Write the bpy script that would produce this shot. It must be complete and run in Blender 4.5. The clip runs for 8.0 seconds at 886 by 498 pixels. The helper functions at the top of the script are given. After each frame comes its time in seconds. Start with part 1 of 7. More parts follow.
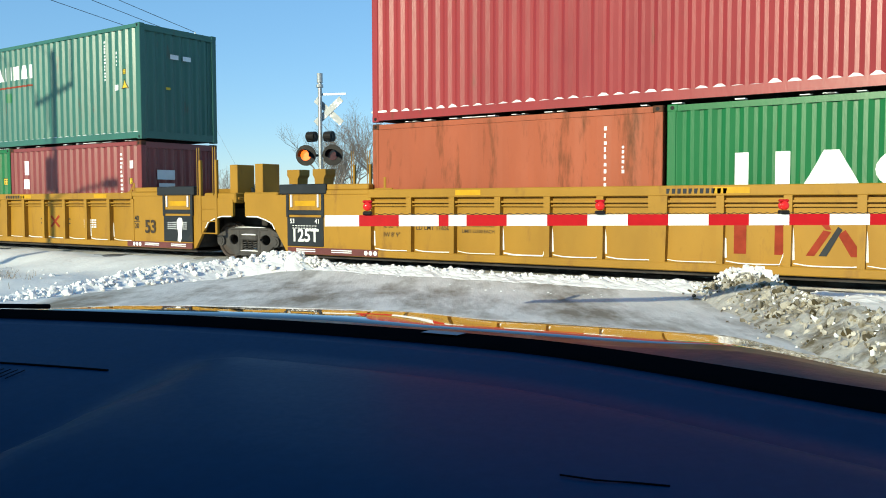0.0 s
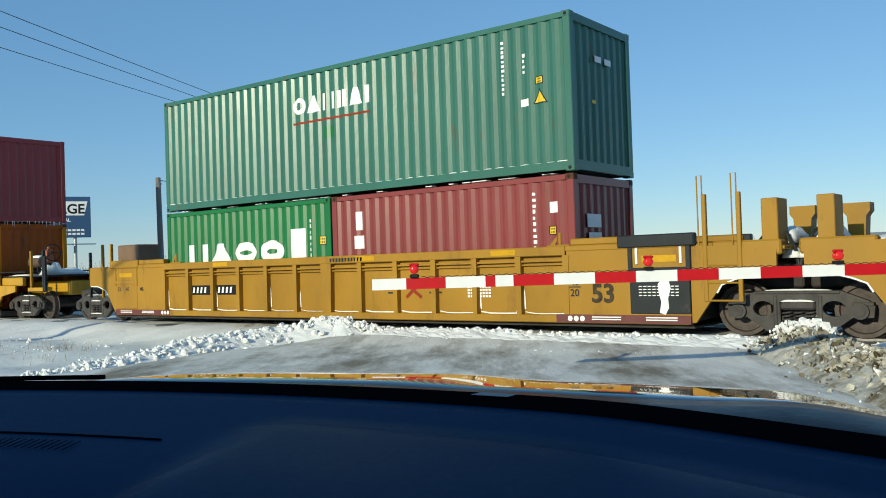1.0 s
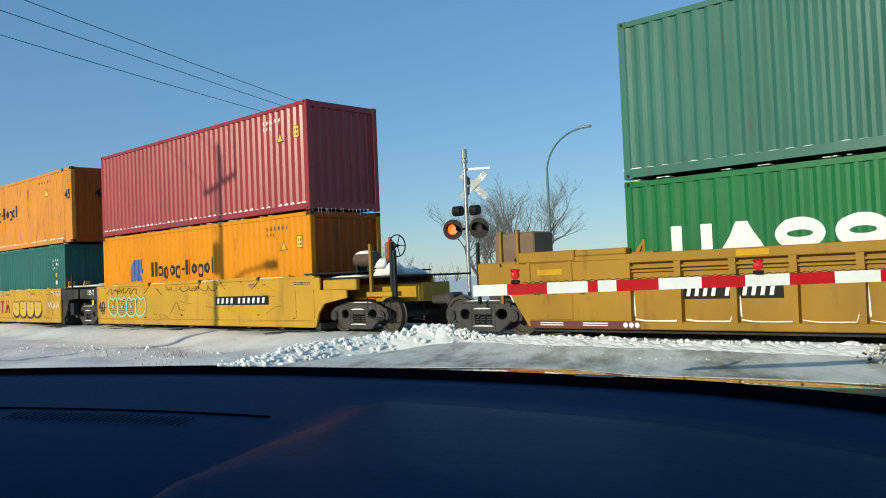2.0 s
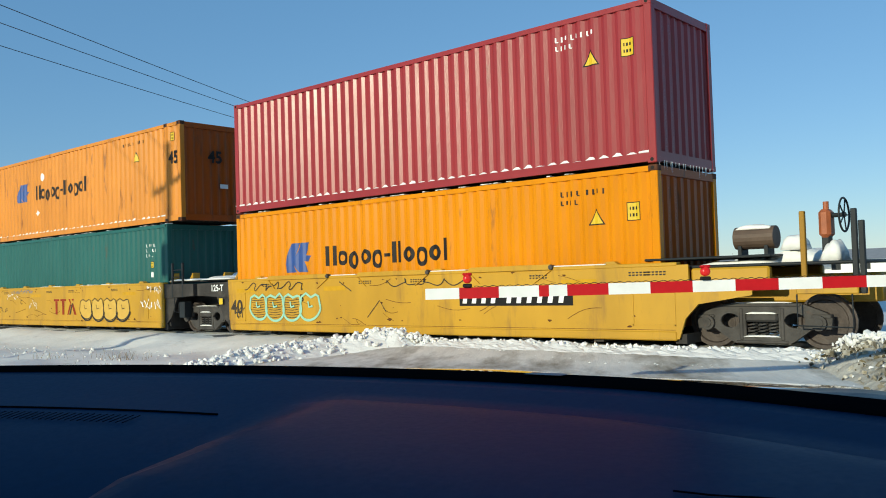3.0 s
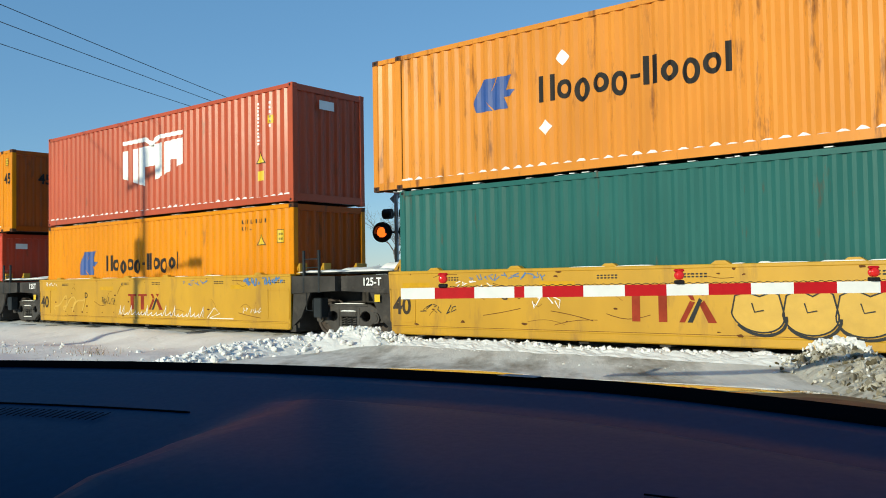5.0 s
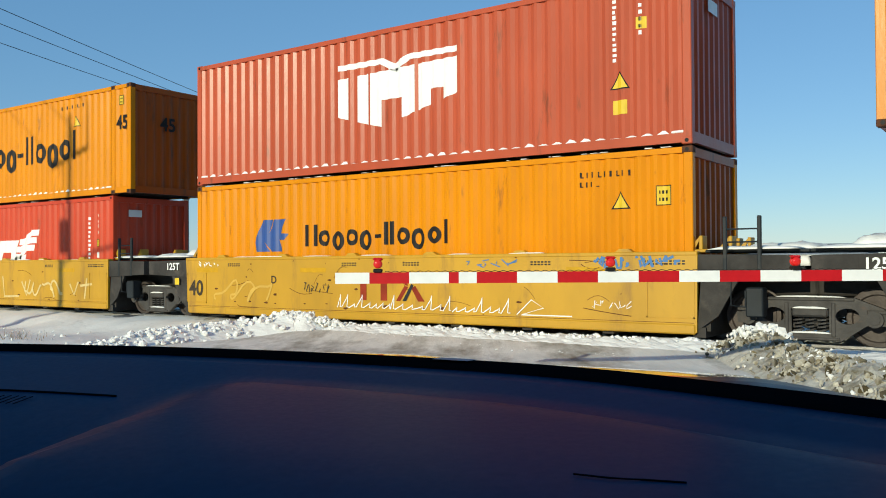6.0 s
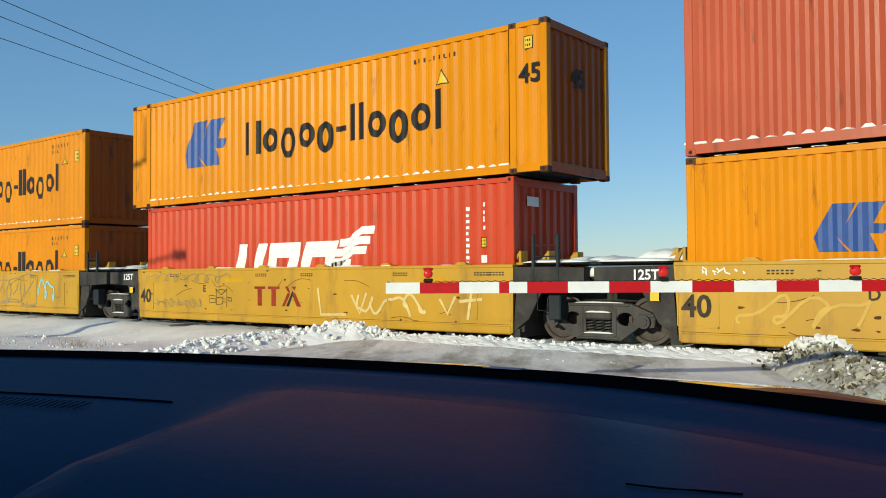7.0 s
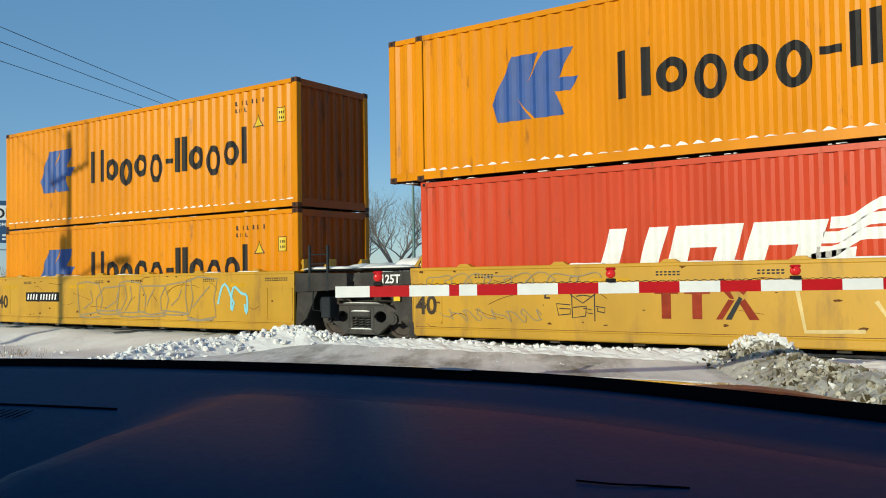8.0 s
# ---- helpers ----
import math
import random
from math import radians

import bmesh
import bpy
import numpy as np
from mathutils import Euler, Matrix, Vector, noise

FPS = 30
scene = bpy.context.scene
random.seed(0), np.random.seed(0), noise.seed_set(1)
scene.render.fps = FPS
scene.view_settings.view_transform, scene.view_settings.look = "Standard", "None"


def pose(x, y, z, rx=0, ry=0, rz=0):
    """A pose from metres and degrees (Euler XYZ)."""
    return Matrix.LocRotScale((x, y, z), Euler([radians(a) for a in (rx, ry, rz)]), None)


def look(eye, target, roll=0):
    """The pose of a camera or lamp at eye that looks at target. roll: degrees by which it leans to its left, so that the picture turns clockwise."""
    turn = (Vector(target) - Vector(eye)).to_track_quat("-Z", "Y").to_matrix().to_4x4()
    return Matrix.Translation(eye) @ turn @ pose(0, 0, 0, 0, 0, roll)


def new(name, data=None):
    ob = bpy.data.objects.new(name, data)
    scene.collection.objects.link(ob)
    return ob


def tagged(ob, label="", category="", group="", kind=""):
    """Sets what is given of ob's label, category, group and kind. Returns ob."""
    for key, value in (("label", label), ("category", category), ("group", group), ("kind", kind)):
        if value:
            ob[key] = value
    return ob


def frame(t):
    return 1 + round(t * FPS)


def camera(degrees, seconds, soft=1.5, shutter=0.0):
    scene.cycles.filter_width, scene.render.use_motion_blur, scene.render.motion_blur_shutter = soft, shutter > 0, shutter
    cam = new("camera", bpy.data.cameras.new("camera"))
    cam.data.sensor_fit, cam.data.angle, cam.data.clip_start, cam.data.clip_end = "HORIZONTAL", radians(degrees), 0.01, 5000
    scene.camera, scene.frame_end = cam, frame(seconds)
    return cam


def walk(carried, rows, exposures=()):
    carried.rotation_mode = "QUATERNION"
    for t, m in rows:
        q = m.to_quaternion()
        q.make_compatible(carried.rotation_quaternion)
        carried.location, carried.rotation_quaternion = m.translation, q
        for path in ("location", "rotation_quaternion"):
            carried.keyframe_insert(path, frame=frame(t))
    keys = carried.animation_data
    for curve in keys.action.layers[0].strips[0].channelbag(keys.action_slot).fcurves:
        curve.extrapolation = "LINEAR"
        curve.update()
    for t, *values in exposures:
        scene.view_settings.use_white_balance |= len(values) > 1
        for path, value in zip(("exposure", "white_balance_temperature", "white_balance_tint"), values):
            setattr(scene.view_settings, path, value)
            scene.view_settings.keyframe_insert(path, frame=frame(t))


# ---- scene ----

# ---------------------------------------------------------------- camera
cam = camera(54.47, 8.0, soft=1.0)
# seconds, eye height, yaw, pitch, roll of a hand-held camera in a standing car
VIEW = [
    (0.0, 1.446, 34.45, -3.16, 0.15), (0.5, 1.458, 34.02, -1.48, 0.71), (1.0, 1.446, 37.53, 0.98, 1.88),
    (1.5, 1.415, 43.83, 1.97, 2.58), (1.7, 1.413, 44.55, 1.80, 2.45), (2.25, 1.408, 43.6, 1.95, 2.15),
    (2.8, 1.404, 41.83, 2.04, 1.90), (3.0, 1.403, 41.07, 2.01, 1.81),
    (3.5, 1.405, 39.37, 2.26, 1.12), (4.0, 1.405, 37.82, 2.27, 0.89), (4.5, 1.405, 40.02, 2.28, 1.01),
    (4.7, 1.405, 40.12, 2.33, 1.00), (5.25, 1.403, 38.2, 1.30, 0.75), (5.8, 1.402, 35.79, 0.42, 0.50), (6.0, 1.402, 35.13, 0.94, 0.35),
    (6.5, 1.397, 34.43, 1.66, 0.45), (7.0, 1.400, 38.47, 1.63, 0.36), (7.5, 1.398, 37.63, 1.85, 0.67),
    (8.0, 1.398, 35.14, 1.81, 0.89),
]
walk(cam, [(t, pose(0, 0, z, 90 + pitch, roll, yaw)) for t, z, yaw, pitch, roll in VIEW],
     [(t, stops, 6800, 4) for t, stops in ((0.0, 0.08), (0.5, 0.03), (1.0, -0.30), (1.5, -0.38), (4.0, -0.30), (6.5, -0.38), (8.0, -0.46))])

# ---------------------------------------------------------------- light
SUN_EL, SUN_HEADING = 16.0, 0.3          # light travels straight across the track
sun_way = Vector((-math.sin(radians(SUN_HEADING)) * math.cos(radians(SUN_EL)),
                  math.cos(radians(SUN_HEADING)) * math.cos(radians(SUN_EL)), -math.sin(radians(SUN_EL))))
world = bpy.data.worlds.new("sky")
scene.world = world
world.use_nodes = True
sky = world.node_tree.nodes.new("ShaderNodeTexSky")
sky.sky_type, sky.sun_disc = "NISHITA", False
sky.sun_elevation = radians(SUN_EL)
sky.sun_rotation = math.atan2(-sun_way.x, -sun_way.y)
sky.air_density, sky.dust_density, sky.ozone_density = 1.0, 0.0, 3.0
cold = world.node_tree.nodes.new("ShaderNodeMix")
cold.data_type, cold.blend_type = "RGBA", "MULTIPLY"
cold.inputs[0].default_value, cold.inputs[7].default_value = 1.0, (0.88, 0.925, 1.0, 1)
world.node_tree.links.new(sky.outputs[0], cold.inputs[6])
even = world.node_tree.nodes.new("ShaderNodeMix")      # clear winter air evens out the sky's falloff
even.data_type = "RGBA"
even.inputs[0].default_value, even.inputs[7].default_value = 0.4, (1.0, 3.1, 6.2, 1)
world.node_tree.links.new(cold.outputs[2], even.inputs[6])
world.node_tree.links.new(even.outputs[2], world.node_tree.nodes["Background"].inputs[0])
world.node_tree.nodes["Background"].inputs[1].default_value = 0.155
sun = new("sun", bpy.data.lights.new("sun", "SUN"))
sun.data.energy, sun.data.angle, sun.data.color = 5.0, radians(0.53), (1.0, 0.945, 0.745)
sun.matrix_world = look((0, 0, 60), Vector((0, 0, 60)) + sun_way)

# ---------------------------------------------------------------- materials


def mat(name, color, rough=0.5, metal=0.0, vary=0.12, scale=3.0, stretch=(1, 1, 1), bump=0.1, bump_scale=40.0,
        stain=None, stain_amount=0.0, stain_scale=1.2, stain_stretch=(1, 1, 1), stain_width=0.2, lumps=None, emit=None, emit_strength=0.0, coat=0.0, spec=0.5):
    """A painted or natural surface: base colour with coarse and fine variation, optional stains of another colour, fine relief."""
    m = bpy.data.materials.new(name)
    m.use_nodes = True
    nt = m.node_tree
    N, L = nt.nodes, nt.links
    b = N["Principled BSDF"]
    tc = N.new("ShaderNodeTexCoord")

    def noise_tex(sc, st, detail=4.0, rough_=0.6):
        mp = N.new("ShaderNodeMapping")
        mp.inputs["Scale"].default_value = st
        L.new(tc.outputs["Object"], mp.inputs["Vector"])
        n = N.new("ShaderNodeTexNoise")
        n.inputs["Scale"].default_value, n.inputs["Detail"].default_value, n.inputs["Roughness"].default_value = sc, detail, rough_
        L.new(mp.outputs[0], n.inputs["Vector"])
        return n.outputs["Fac"]

    def mix(fac, a, c2):
        x = N.new("ShaderNodeMix")
        x.data_type = "RGBA"
        for s, v in ((x.inputs[0], fac), (x.inputs[6], a), (x.inputs[7], c2)):
            if isinstance(v, bpy.types.NodeSocket):
                L.new(v, s)
            else:
                s.default_value = v
        return x.outputs[2]

    def ramp(fac, lo, hi):
        r = N.new("ShaderNodeMapRange")
        r.inputs[1].default_value, r.inputs[2].default_value = lo, hi
        L.new(fac, r.inputs[0])
        return r.outputs[0]

    dark = tuple(c * (1 - vary) for c in color) + (1,)
    light = tuple(min(1, c * (1 + vary)) for c in color) + (1,)
    col = mix(ramp(noise_tex(scale, stretch), 0.3, 0.7), dark, light)
    fine = noise_tex(scale * 14, stretch, 3.0)
    col = mix(ramp(fine, 0.62, 0.8), col, tuple(c * (1 - vary * 0.8) for c in color) + (1,))
    if stain:
        k = ramp(noise_tex(stain_scale, stain_stretch, 6.0, 0.68), 0.66 - 0.3 * stain_amount, 0.66 - 0.3 * stain_amount + stain_width)
        col = mix(k, col, tuple(stain) + (1,))
    if lumps:
        geo = N.new("ShaderNodeNewGeometry")
        col = mix(ramp(geo.outputs["Random Per Island"], 0.35, 0.95), col, tuple(lumps) + (1,))
    L.new(col, b.inputs["Base Color"])
    rr = N.new("ShaderNodeMapRange")
    rr.inputs[3].default_value, rr.inputs[4].default_value = max(0.02, rough - 0.08), min(1, rough + 0.1)
    L.new(noise_tex(scale * 2.3, stretch), rr.inputs[0])
    L.new(rr.outputs[0], b.inputs["Roughness"])
    b.inputs["Metallic"].default_value = metal
    b.inputs["Specular IOR Level"].default_value = spec
    b.inputs["Coat Weight"].default_value = coat
    if bump:
        bp = N.new("ShaderNodeBump")
        bp.inputs["Strength"].default_value, bp.inputs["Distance"].default_value = bump, 0.02
        L.new(noise_tex(bump_scale, stretch, 5.0), bp.inputs["Height"])
        L.new(bp.outputs[0], b.inputs["Normal"])
    if emit:
        b.inputs["Emission Color"].default_value = tuple(emit) + (1,)
        b.inputs["Emission Strength"].default_value = emit_strength
    return m


RUST = (0.13, 0.045, 0.018)
DIRT = (0.23, 0.115, 0.025)


def box_paint(name, color, amount=0.15, stain=RUST, spec=0.45):
    """Container paint: chalky, with streaks that run down and scuffs."""
    return mat(name, color, 0.33, 0.0, 0.12, 0.8, (1, 1, 0.35), 0.10, 14, stain, amount + 0.04, 2.2, (1.6, 1.6, 0.3), stain_width=0.16, spec=spec)


M = {
    "green": box_paint("dark green container paint", (0.034, 0.1275, 0.0952), 0.10),
    "teal": box_paint("teal container paint", (0.023, 0.112, 0.102), 0.08, spec=0.15),
    "bright_green": box_paint("bright green container paint", (0.0085, 0.1318, 0.034), 0.06),
    "red": box_paint("crimson container paint", (0.26, 0.028, 0.027), 0.10),
    "maroon": box_paint("maroon container paint", (0.275, 0.025, 0.027), 0.06),
    "brown": box_paint("rust brown container paint", (0.32, 0.087, 0.042), 0.38, spec=0.2),
    "tex": box_paint("dull red container paint", (0.204, 0.0382, 0.034), 0.14),
    "orange": box_paint("orange container paint", (0.63, 0.218, 0.0040), 0.12, spec=0.14),
    "orange_worn": box_paint("worn orange container paint", (0.61, 0.225, 0.032), 0.26, spec=0.2),
    # shade of the end walls put into a darker, redder orange, besides rust streaks
    "orange_end_shade": box_paint("rust-streaked orange end paint with shade in its colour", (0.37, 0.072, 0.006), 0.34, spec=0.15),
    "redbrown": box_paint("red-brown container paint", (0.42, 0.074, 0.029), 0.14, spec=0.3),
    "hmm_red": box_paint("light red container paint", (0.52, 0.055, 0.018), 0.12, spec=0.25),
    "yellow": mat("yellow freight car paint", (0.476, 0.255, 0.0119), 0.5, 0, 0.14, 0.7, (1, 1, 0.5), 0.12, 16, DIRT, 0.36, 1.6, (1, 1, 0.22)),
    "faded_black": mat("faded black stencil paint", (0.055, 0.042, 0.03), 0.7, 0, 0.3, 8, (1, 1, 1), 0.05, stain=(0.3, 0.16, 0.02), stain_amount=0.15, stain_scale=6.0, spec=0.1),
    "amber": mat("amber reflective strip", (0.52, 0.28, 0.012), 0.45, 0, 0.12, 6, spec=0.2),
    "sign_back": mat("bare grey sign back with snow", (0.27, 0.29, 0.30), 0.5, 0.2, 0.1, 5, (1, 1, 1), 0.05, stain=(0.72, 0.73, 0.74), stain_amount=0.42, stain_scale=3.5, stain_width=0.06),
    "rust": mat("bare rusty steel", (0.12, 0.05, 0.018), 0.85, 0, 0.3, 9, (1, 1, 1), 0.1, 40, spec=0.1),
    "tan": mat("tan freight car paint", (0.315, 0.165, 0.019), 0.55, 0, 0.16, 0.7, (1, 1, 0.5), 0.12, 16, (0.17, 0.08, 0.02), 0.30, 1.7, (1, 1, 0.3), spec=0.25),
    "grime": mat("black grimy car end", (0.042, 0.038, 0.035), 0.8, 0, 0.35, 2.5, (1, 1, 1), 0.3, 22, (0.10, 0.085, 0.07), 0.28, 2.0, spec=0.25),
    "charcoal": mat("dark grey painted steel", (0.017, 0.021, 0.024), 0.55, 0, 0.25, 2.0, stain=(0.06, 0.055, 0.045), stain_amount=0.2, stain_scale=3.0, spec=0.25),
    "iron": mat("cast iron bogie", (0.055, 0.05, 0.046), 0.7, 0.2, 0.3, 5, (1, 1, 1), 0.4, 30, (0.12, 0.06, 0.03), 0.2, 4),
    "wheel": mat("dusty wheel steel", (0.07, 0.056, 0.05), 0.6, 0.4, 0.3, 6, (1, 1, 1), 0.3, 30, (0.05, 0.04, 0.035), 0.35, 5),
    "tread": mat("polished rail steel", (0.35, 0.34, 0.33), 0.3, 0.9, 0.15, 6),
    "white": mat("white paint", (0.76, 0.76, 0.74), 0.5, 0, 0.06, 5, (1, 1, 1), 0.05),
    "black": mat("black paint", (0.011, 0.010, 0.010), 0.55, 0, 0.2, 5, (1, 1, 1), 0.05, spec=0.2),
    "logo_blue": mat("blue emblem paint", (0.022, 0.07, 0.26), 0.5, 0, 0.1, 4),
    "logo_red": mat("red emblem paint", (0.26, 0.036, 0.017), 0.65, 0, 0.25, 3, stain=(0.3, 0.14, 0.02), stain_amount=0.15, stain_scale=5.0, spec=0.1),
    "sign_red": mat("red reflective sheet", (0.46, 0.007, 0.012), 0.45, 0, 0.08, 6, spec=0.2),
    "yellow_mark": mat("yellow marking paint", (0.663, 0.442, 0.017), 0.5, 0, 0.08, 5),
    "mint": mat("mint spray paint", (0.272, 0.527, 0.391), 0.6, 0, 0.1, 6),
    "sky_spray": mat("light blue spray paint", (0.2, 0.52, 0.62), 0.6, 0, 0.1, 6),
    "blue_spray": mat("blue spray paint", (0.05, 0.16, 0.36), 0.6, 0, 0.1, 6),
    "peach": mat("pale spray paint", (0.56, 0.34, 0.055), 0.6, 0, 0.08, 4),
    "cream_spray": mat("thin cream spray paint", (0.62, 0.47, 0.20), 0.6, 0, 0.15, 5),
    "grey_spray": mat("thin grey spray paint", (0.25, 0.2, 0.12), 0.6, 0, 0.1, 6),
    "oxide": mat("oxide red panel paint", (0.12, 0.028, 0.024), 0.6, 0, 0.15, 4),
    "snow": mat("packed snow", (0.748, 0.748, 0.7225), 0.75, 0, 0.05, 1.5, (1, 1, 1), 0.6, 9, (0.45, 0.42, 0.38), 0.20, 1.1, spec=0.1),
    "clean_snow": mat("fresh snow", (0.765, 0.765, 0.748), 0.75, 0, 0.03, 3, (1, 1, 1), 0.4, 20, spec=0.1),
    "dirty_snow": mat("dirty ploughed snow", (0.46, 0.44, 0.385), 0.85, 0, 0.2, 4, (1, 1, 1), 0.7, 14, (0.13, 0.105, 0.06), 0.6, 2.2, spec=0.1),
    "slab": mat("frozen mud and ice slabs", (0.50, 0.47, 0.40), 0.85, 0, 0.25, 6, (1, 1, 1), 0.6, 20, (0.19, 0.155, 0.09), 0.62, 5.0, spec=0.1, lumps=(0.07, 0.055, 0.028)),
    "wood": mat("weathered pole timber", (0.19, 0.175, 0.155), 0.85, 0, 0.2, 3, (4, 4, 0.4), 0.4, 30),
    "bark": mat("bare tree bark", (0.17, 0.145, 0.125), 0.9, 0, 0.2, 5),
    "galv": mat("galvanised steel", (0.34, 0.36, 0.37), 0.45, 0.6, 0.1, 6),
    "lamp_pole": mat("green-grey painted pole", (0.10, 0.17, 0.16), 0.5, 0.2, 0.1, 4),
    "cable": mat("dark overhead cable", (0.03, 0.03, 0.035), 0.6, 0, 0.05, 4, (1, 1, 1), 0),
    "red_lens": mat("red lamp lens", (0.55, 0.012, 0.012), 0.15, 0, 0.05, 8, (1, 1, 1), 0.1, 60, emit=(1.0, 0.05, 0.02), emit_strength=0.15),
    "casting": mat("dark worn corner casting", (0.09, 0.034, 0.016), 0.7, 0, 0.35, 6, (1, 1, 1), 0.3, 30, (0.03, 0.018, 0.012), 0.3, 5, spec=0.2),
    "dark_lens": mat("unlit dark lens", (0.05, 0.008, 0.008), 0.12, 0, 0.05, 8),
    "lit_lens": mat("lit amber-red lens", (0.8, 0.1, 0.02), 0.2, 0, 0.05, 8, (1, 1, 1), 0.0, 60, emit=(1.0, 0.14, 0.015), emit_strength=2.2),
    "sign_blue": mat("blue billboard face", (0.025, 0.075, 0.16), 0.5, 0, 0.06, 2),
    "dash": mat("navy-black soft dashboard plastic", (0.002, 0.031, 0.078), 0.36, 0, 0.06, 60, (1, 1, 1), 0.0, spec=0.01),
    "trim_black": mat("black rubber and cowl plastic", (0.004, 0.004, 0.005), 0.9, 0, 0.1, 20, (1, 1, 1), 0.0, spec=0.0),
    "cowl_plastic": mat("satin black cowl plastic", (0.012, 0.013, 0.016), 0.32, 0, 0.15, 12, (1, 1, 1), 0.05, 60, spec=0.06),
    "car_paint": mat("glossy black car paint", (0.012, 0.012, 0.014), 0.06, 0, 0.05, 5, (1, 1, 1), 0.0, coat=1.0),
    "cabin": mat("dark cabin lining", (0.03, 0.03, 0.032), 0.85, 0, 0.08, 30),
    "grey_roof": mat("grey far roof", (0.24, 0.25, 0.27), 0.7, 0, 0.1, 1),
    "dry_grass": mat("dry winter grass", (0.24, 0.18, 0.10), 0.9, 0, 0.25, 9),
    "ballast": mat("dark ballast and slush", (0.10, 0.105, 0.115), 0.9, 0, 0.3, 5, (1, 1, 1), 0.8, 16, (0.5, 0.5, 0.52), 0.22, 2.5),
    "tank": mat("brown brake reservoir", (0.10, 0.065, 0.045), 0.6, 0.1, 0.2, 5),
    "brake_red": mat("red-brown brake housing", (0.33, 0.09, 0.03), 0.55, 0, 0.2, 6),
    "chocolate": mat("brown equipment box", (0.17, 0.10, 0.055), 0.6, 0, 0.15, 3),
}


def road_material():
    """Packed snow over asphalt: streaks along the way of travel, bare grey patches, fine grit."""
    m = mat("packed snow on asphalt", (0.70, 0.69, 0.645), 0.9, 0, 0.13, 2.2, (1.3, 0.35, 1), 0.5, 11, (0.25, 0.225, 0.18), 0.74, 0.8, (1.0, 0.36, 1), stain_width=0.2, spec=0.06)
    return m


M["road"] = road_material()

# ---------------------------------------------------------------- mesh helpers


def box(bm, x0, x1, y0, y1, z0, z1):
    vs = [bm.verts.new((x, y, z)) for x in (x0, x1) for y in (y0, y1) for z in (z0, z1)]
    for f in ((0, 1, 3, 2), (4, 6, 7, 5), (0, 4, 5, 1), (2, 3, 7, 6), (0, 2, 6, 4), (1, 5, 7, 3)):
        bm.faces.new([vs[i] for i in f])


def soft_box(bm, x0, x1, y0, y1, z0, z1, r=0.015, seg=1):
    b2 = bmesh.new()
    box(b2, x0, x1, y0, y1, z0, z1)
    bmesh.ops.bevel(b2, geom=b2.edges[:], offset=r, segments=seg, affect="EDGES")
    tmp = bpy.data.meshes.new("tmp")
    b2.to_mesh(tmp)
    bm.from_mesh(tmp)
    bpy.data.meshes.remove(tmp)
    b2.free()


def mound(bm, x0, x1, y0, y1, z0, z1, r=0.0):
    """A drift of snow: an uneven dome over a rectangle."""
    nx, ny = 12, 10
    grid = []
    for i in range(nx + 1):
        row = []
        for j in range(ny + 1):
            u, v = -1 + 2 * i / nx, -1 + 2 * j / ny
            rim = max(0.0, (1 - abs(u) ** 3.5) * (1 - abs(v) ** 3.5)) ** 0.5
            x, y = x0 + (x1 - x0) * i / nx, y0 + (y1 - y0) * j / ny
            bumps = 0.30 * noise.noise(Vector((x * 4, y * 4, z0 * 7))) + 0.22 * noise.noise(Vector((x * 11, y * 11, z1 * 5)))
            row.append(bm.verts.new((x, y, z0 + (z1 - z0) * rim * (0.9 + 0.9 * bumps))))
        grid.append(row)
    for i in range(nx):
        for j in range(ny):
            bm.faces.new((grid[i][j], grid[i + 1][j], grid[i + 1][j + 1], grid[i][j + 1]))
    rim = [grid[i][0] for i in range(nx + 1)] + [grid[nx][j] for j in range(1, ny + 1)] + [grid[i][ny] for i in range(nx - 1, -1, -1)] + [grid[0][j] for j in range(ny - 1, 0, -1)]
    bm.faces.new(rim[::-1])


def prism(bm, pts, y0, y1):
    """A polygon in the x-z plane, given thickness from y0 to y1."""
    a = [bm.verts.new((x, y0, z)) for x, z in pts]
    b = [bm.verts.new((x, y1, z)) for x, z in pts]
    n = len(pts)
    bm.faces.new(a)
    bm.faces.new(b[::-1])
    for i in range(n):
        j = (i + 1) % n
        bm.faces.new((a[j], a[i], b[i], b[j]))


def plate(outline, holes, y0, y1):
    """A polygon in the x-z plane with holes, given thickness from y0 to y1."""
    cu = bpy.data.curves.new("plate", "CURVE")
    cu.dimensions, cu.fill_mode, cu.extrude = "2D", "BOTH", (y1 - y0) / 2
    for pts in [outline] + holes:
        sp = cu.splines.new("POLY")
        sp.points.add(len(pts) - 1)
        sp.use_cyclic_u = True
        for p, (x, z) in zip(sp.points, pts):
            p.co = (x, z, 0, 1)
    ob = bpy.data.objects.new("plate", cu)
    me = bpy.data.meshes.new_from_object(ob)
    bm = bmesh.new()
    bm.from_mesh(me)
    for v in bm.verts:
        v.co = (v.co.x, (y0 + y1) / 2 + v.co.z, v.co.y)
    bmesh.ops.remove_doubles(bm, verts=bm.verts[:], dist=1e-5)
    bpy.data.objects.remove(ob)
    bpy.data.curves.remove(cu)
    bpy.data.meshes.remove(me)
    return bm


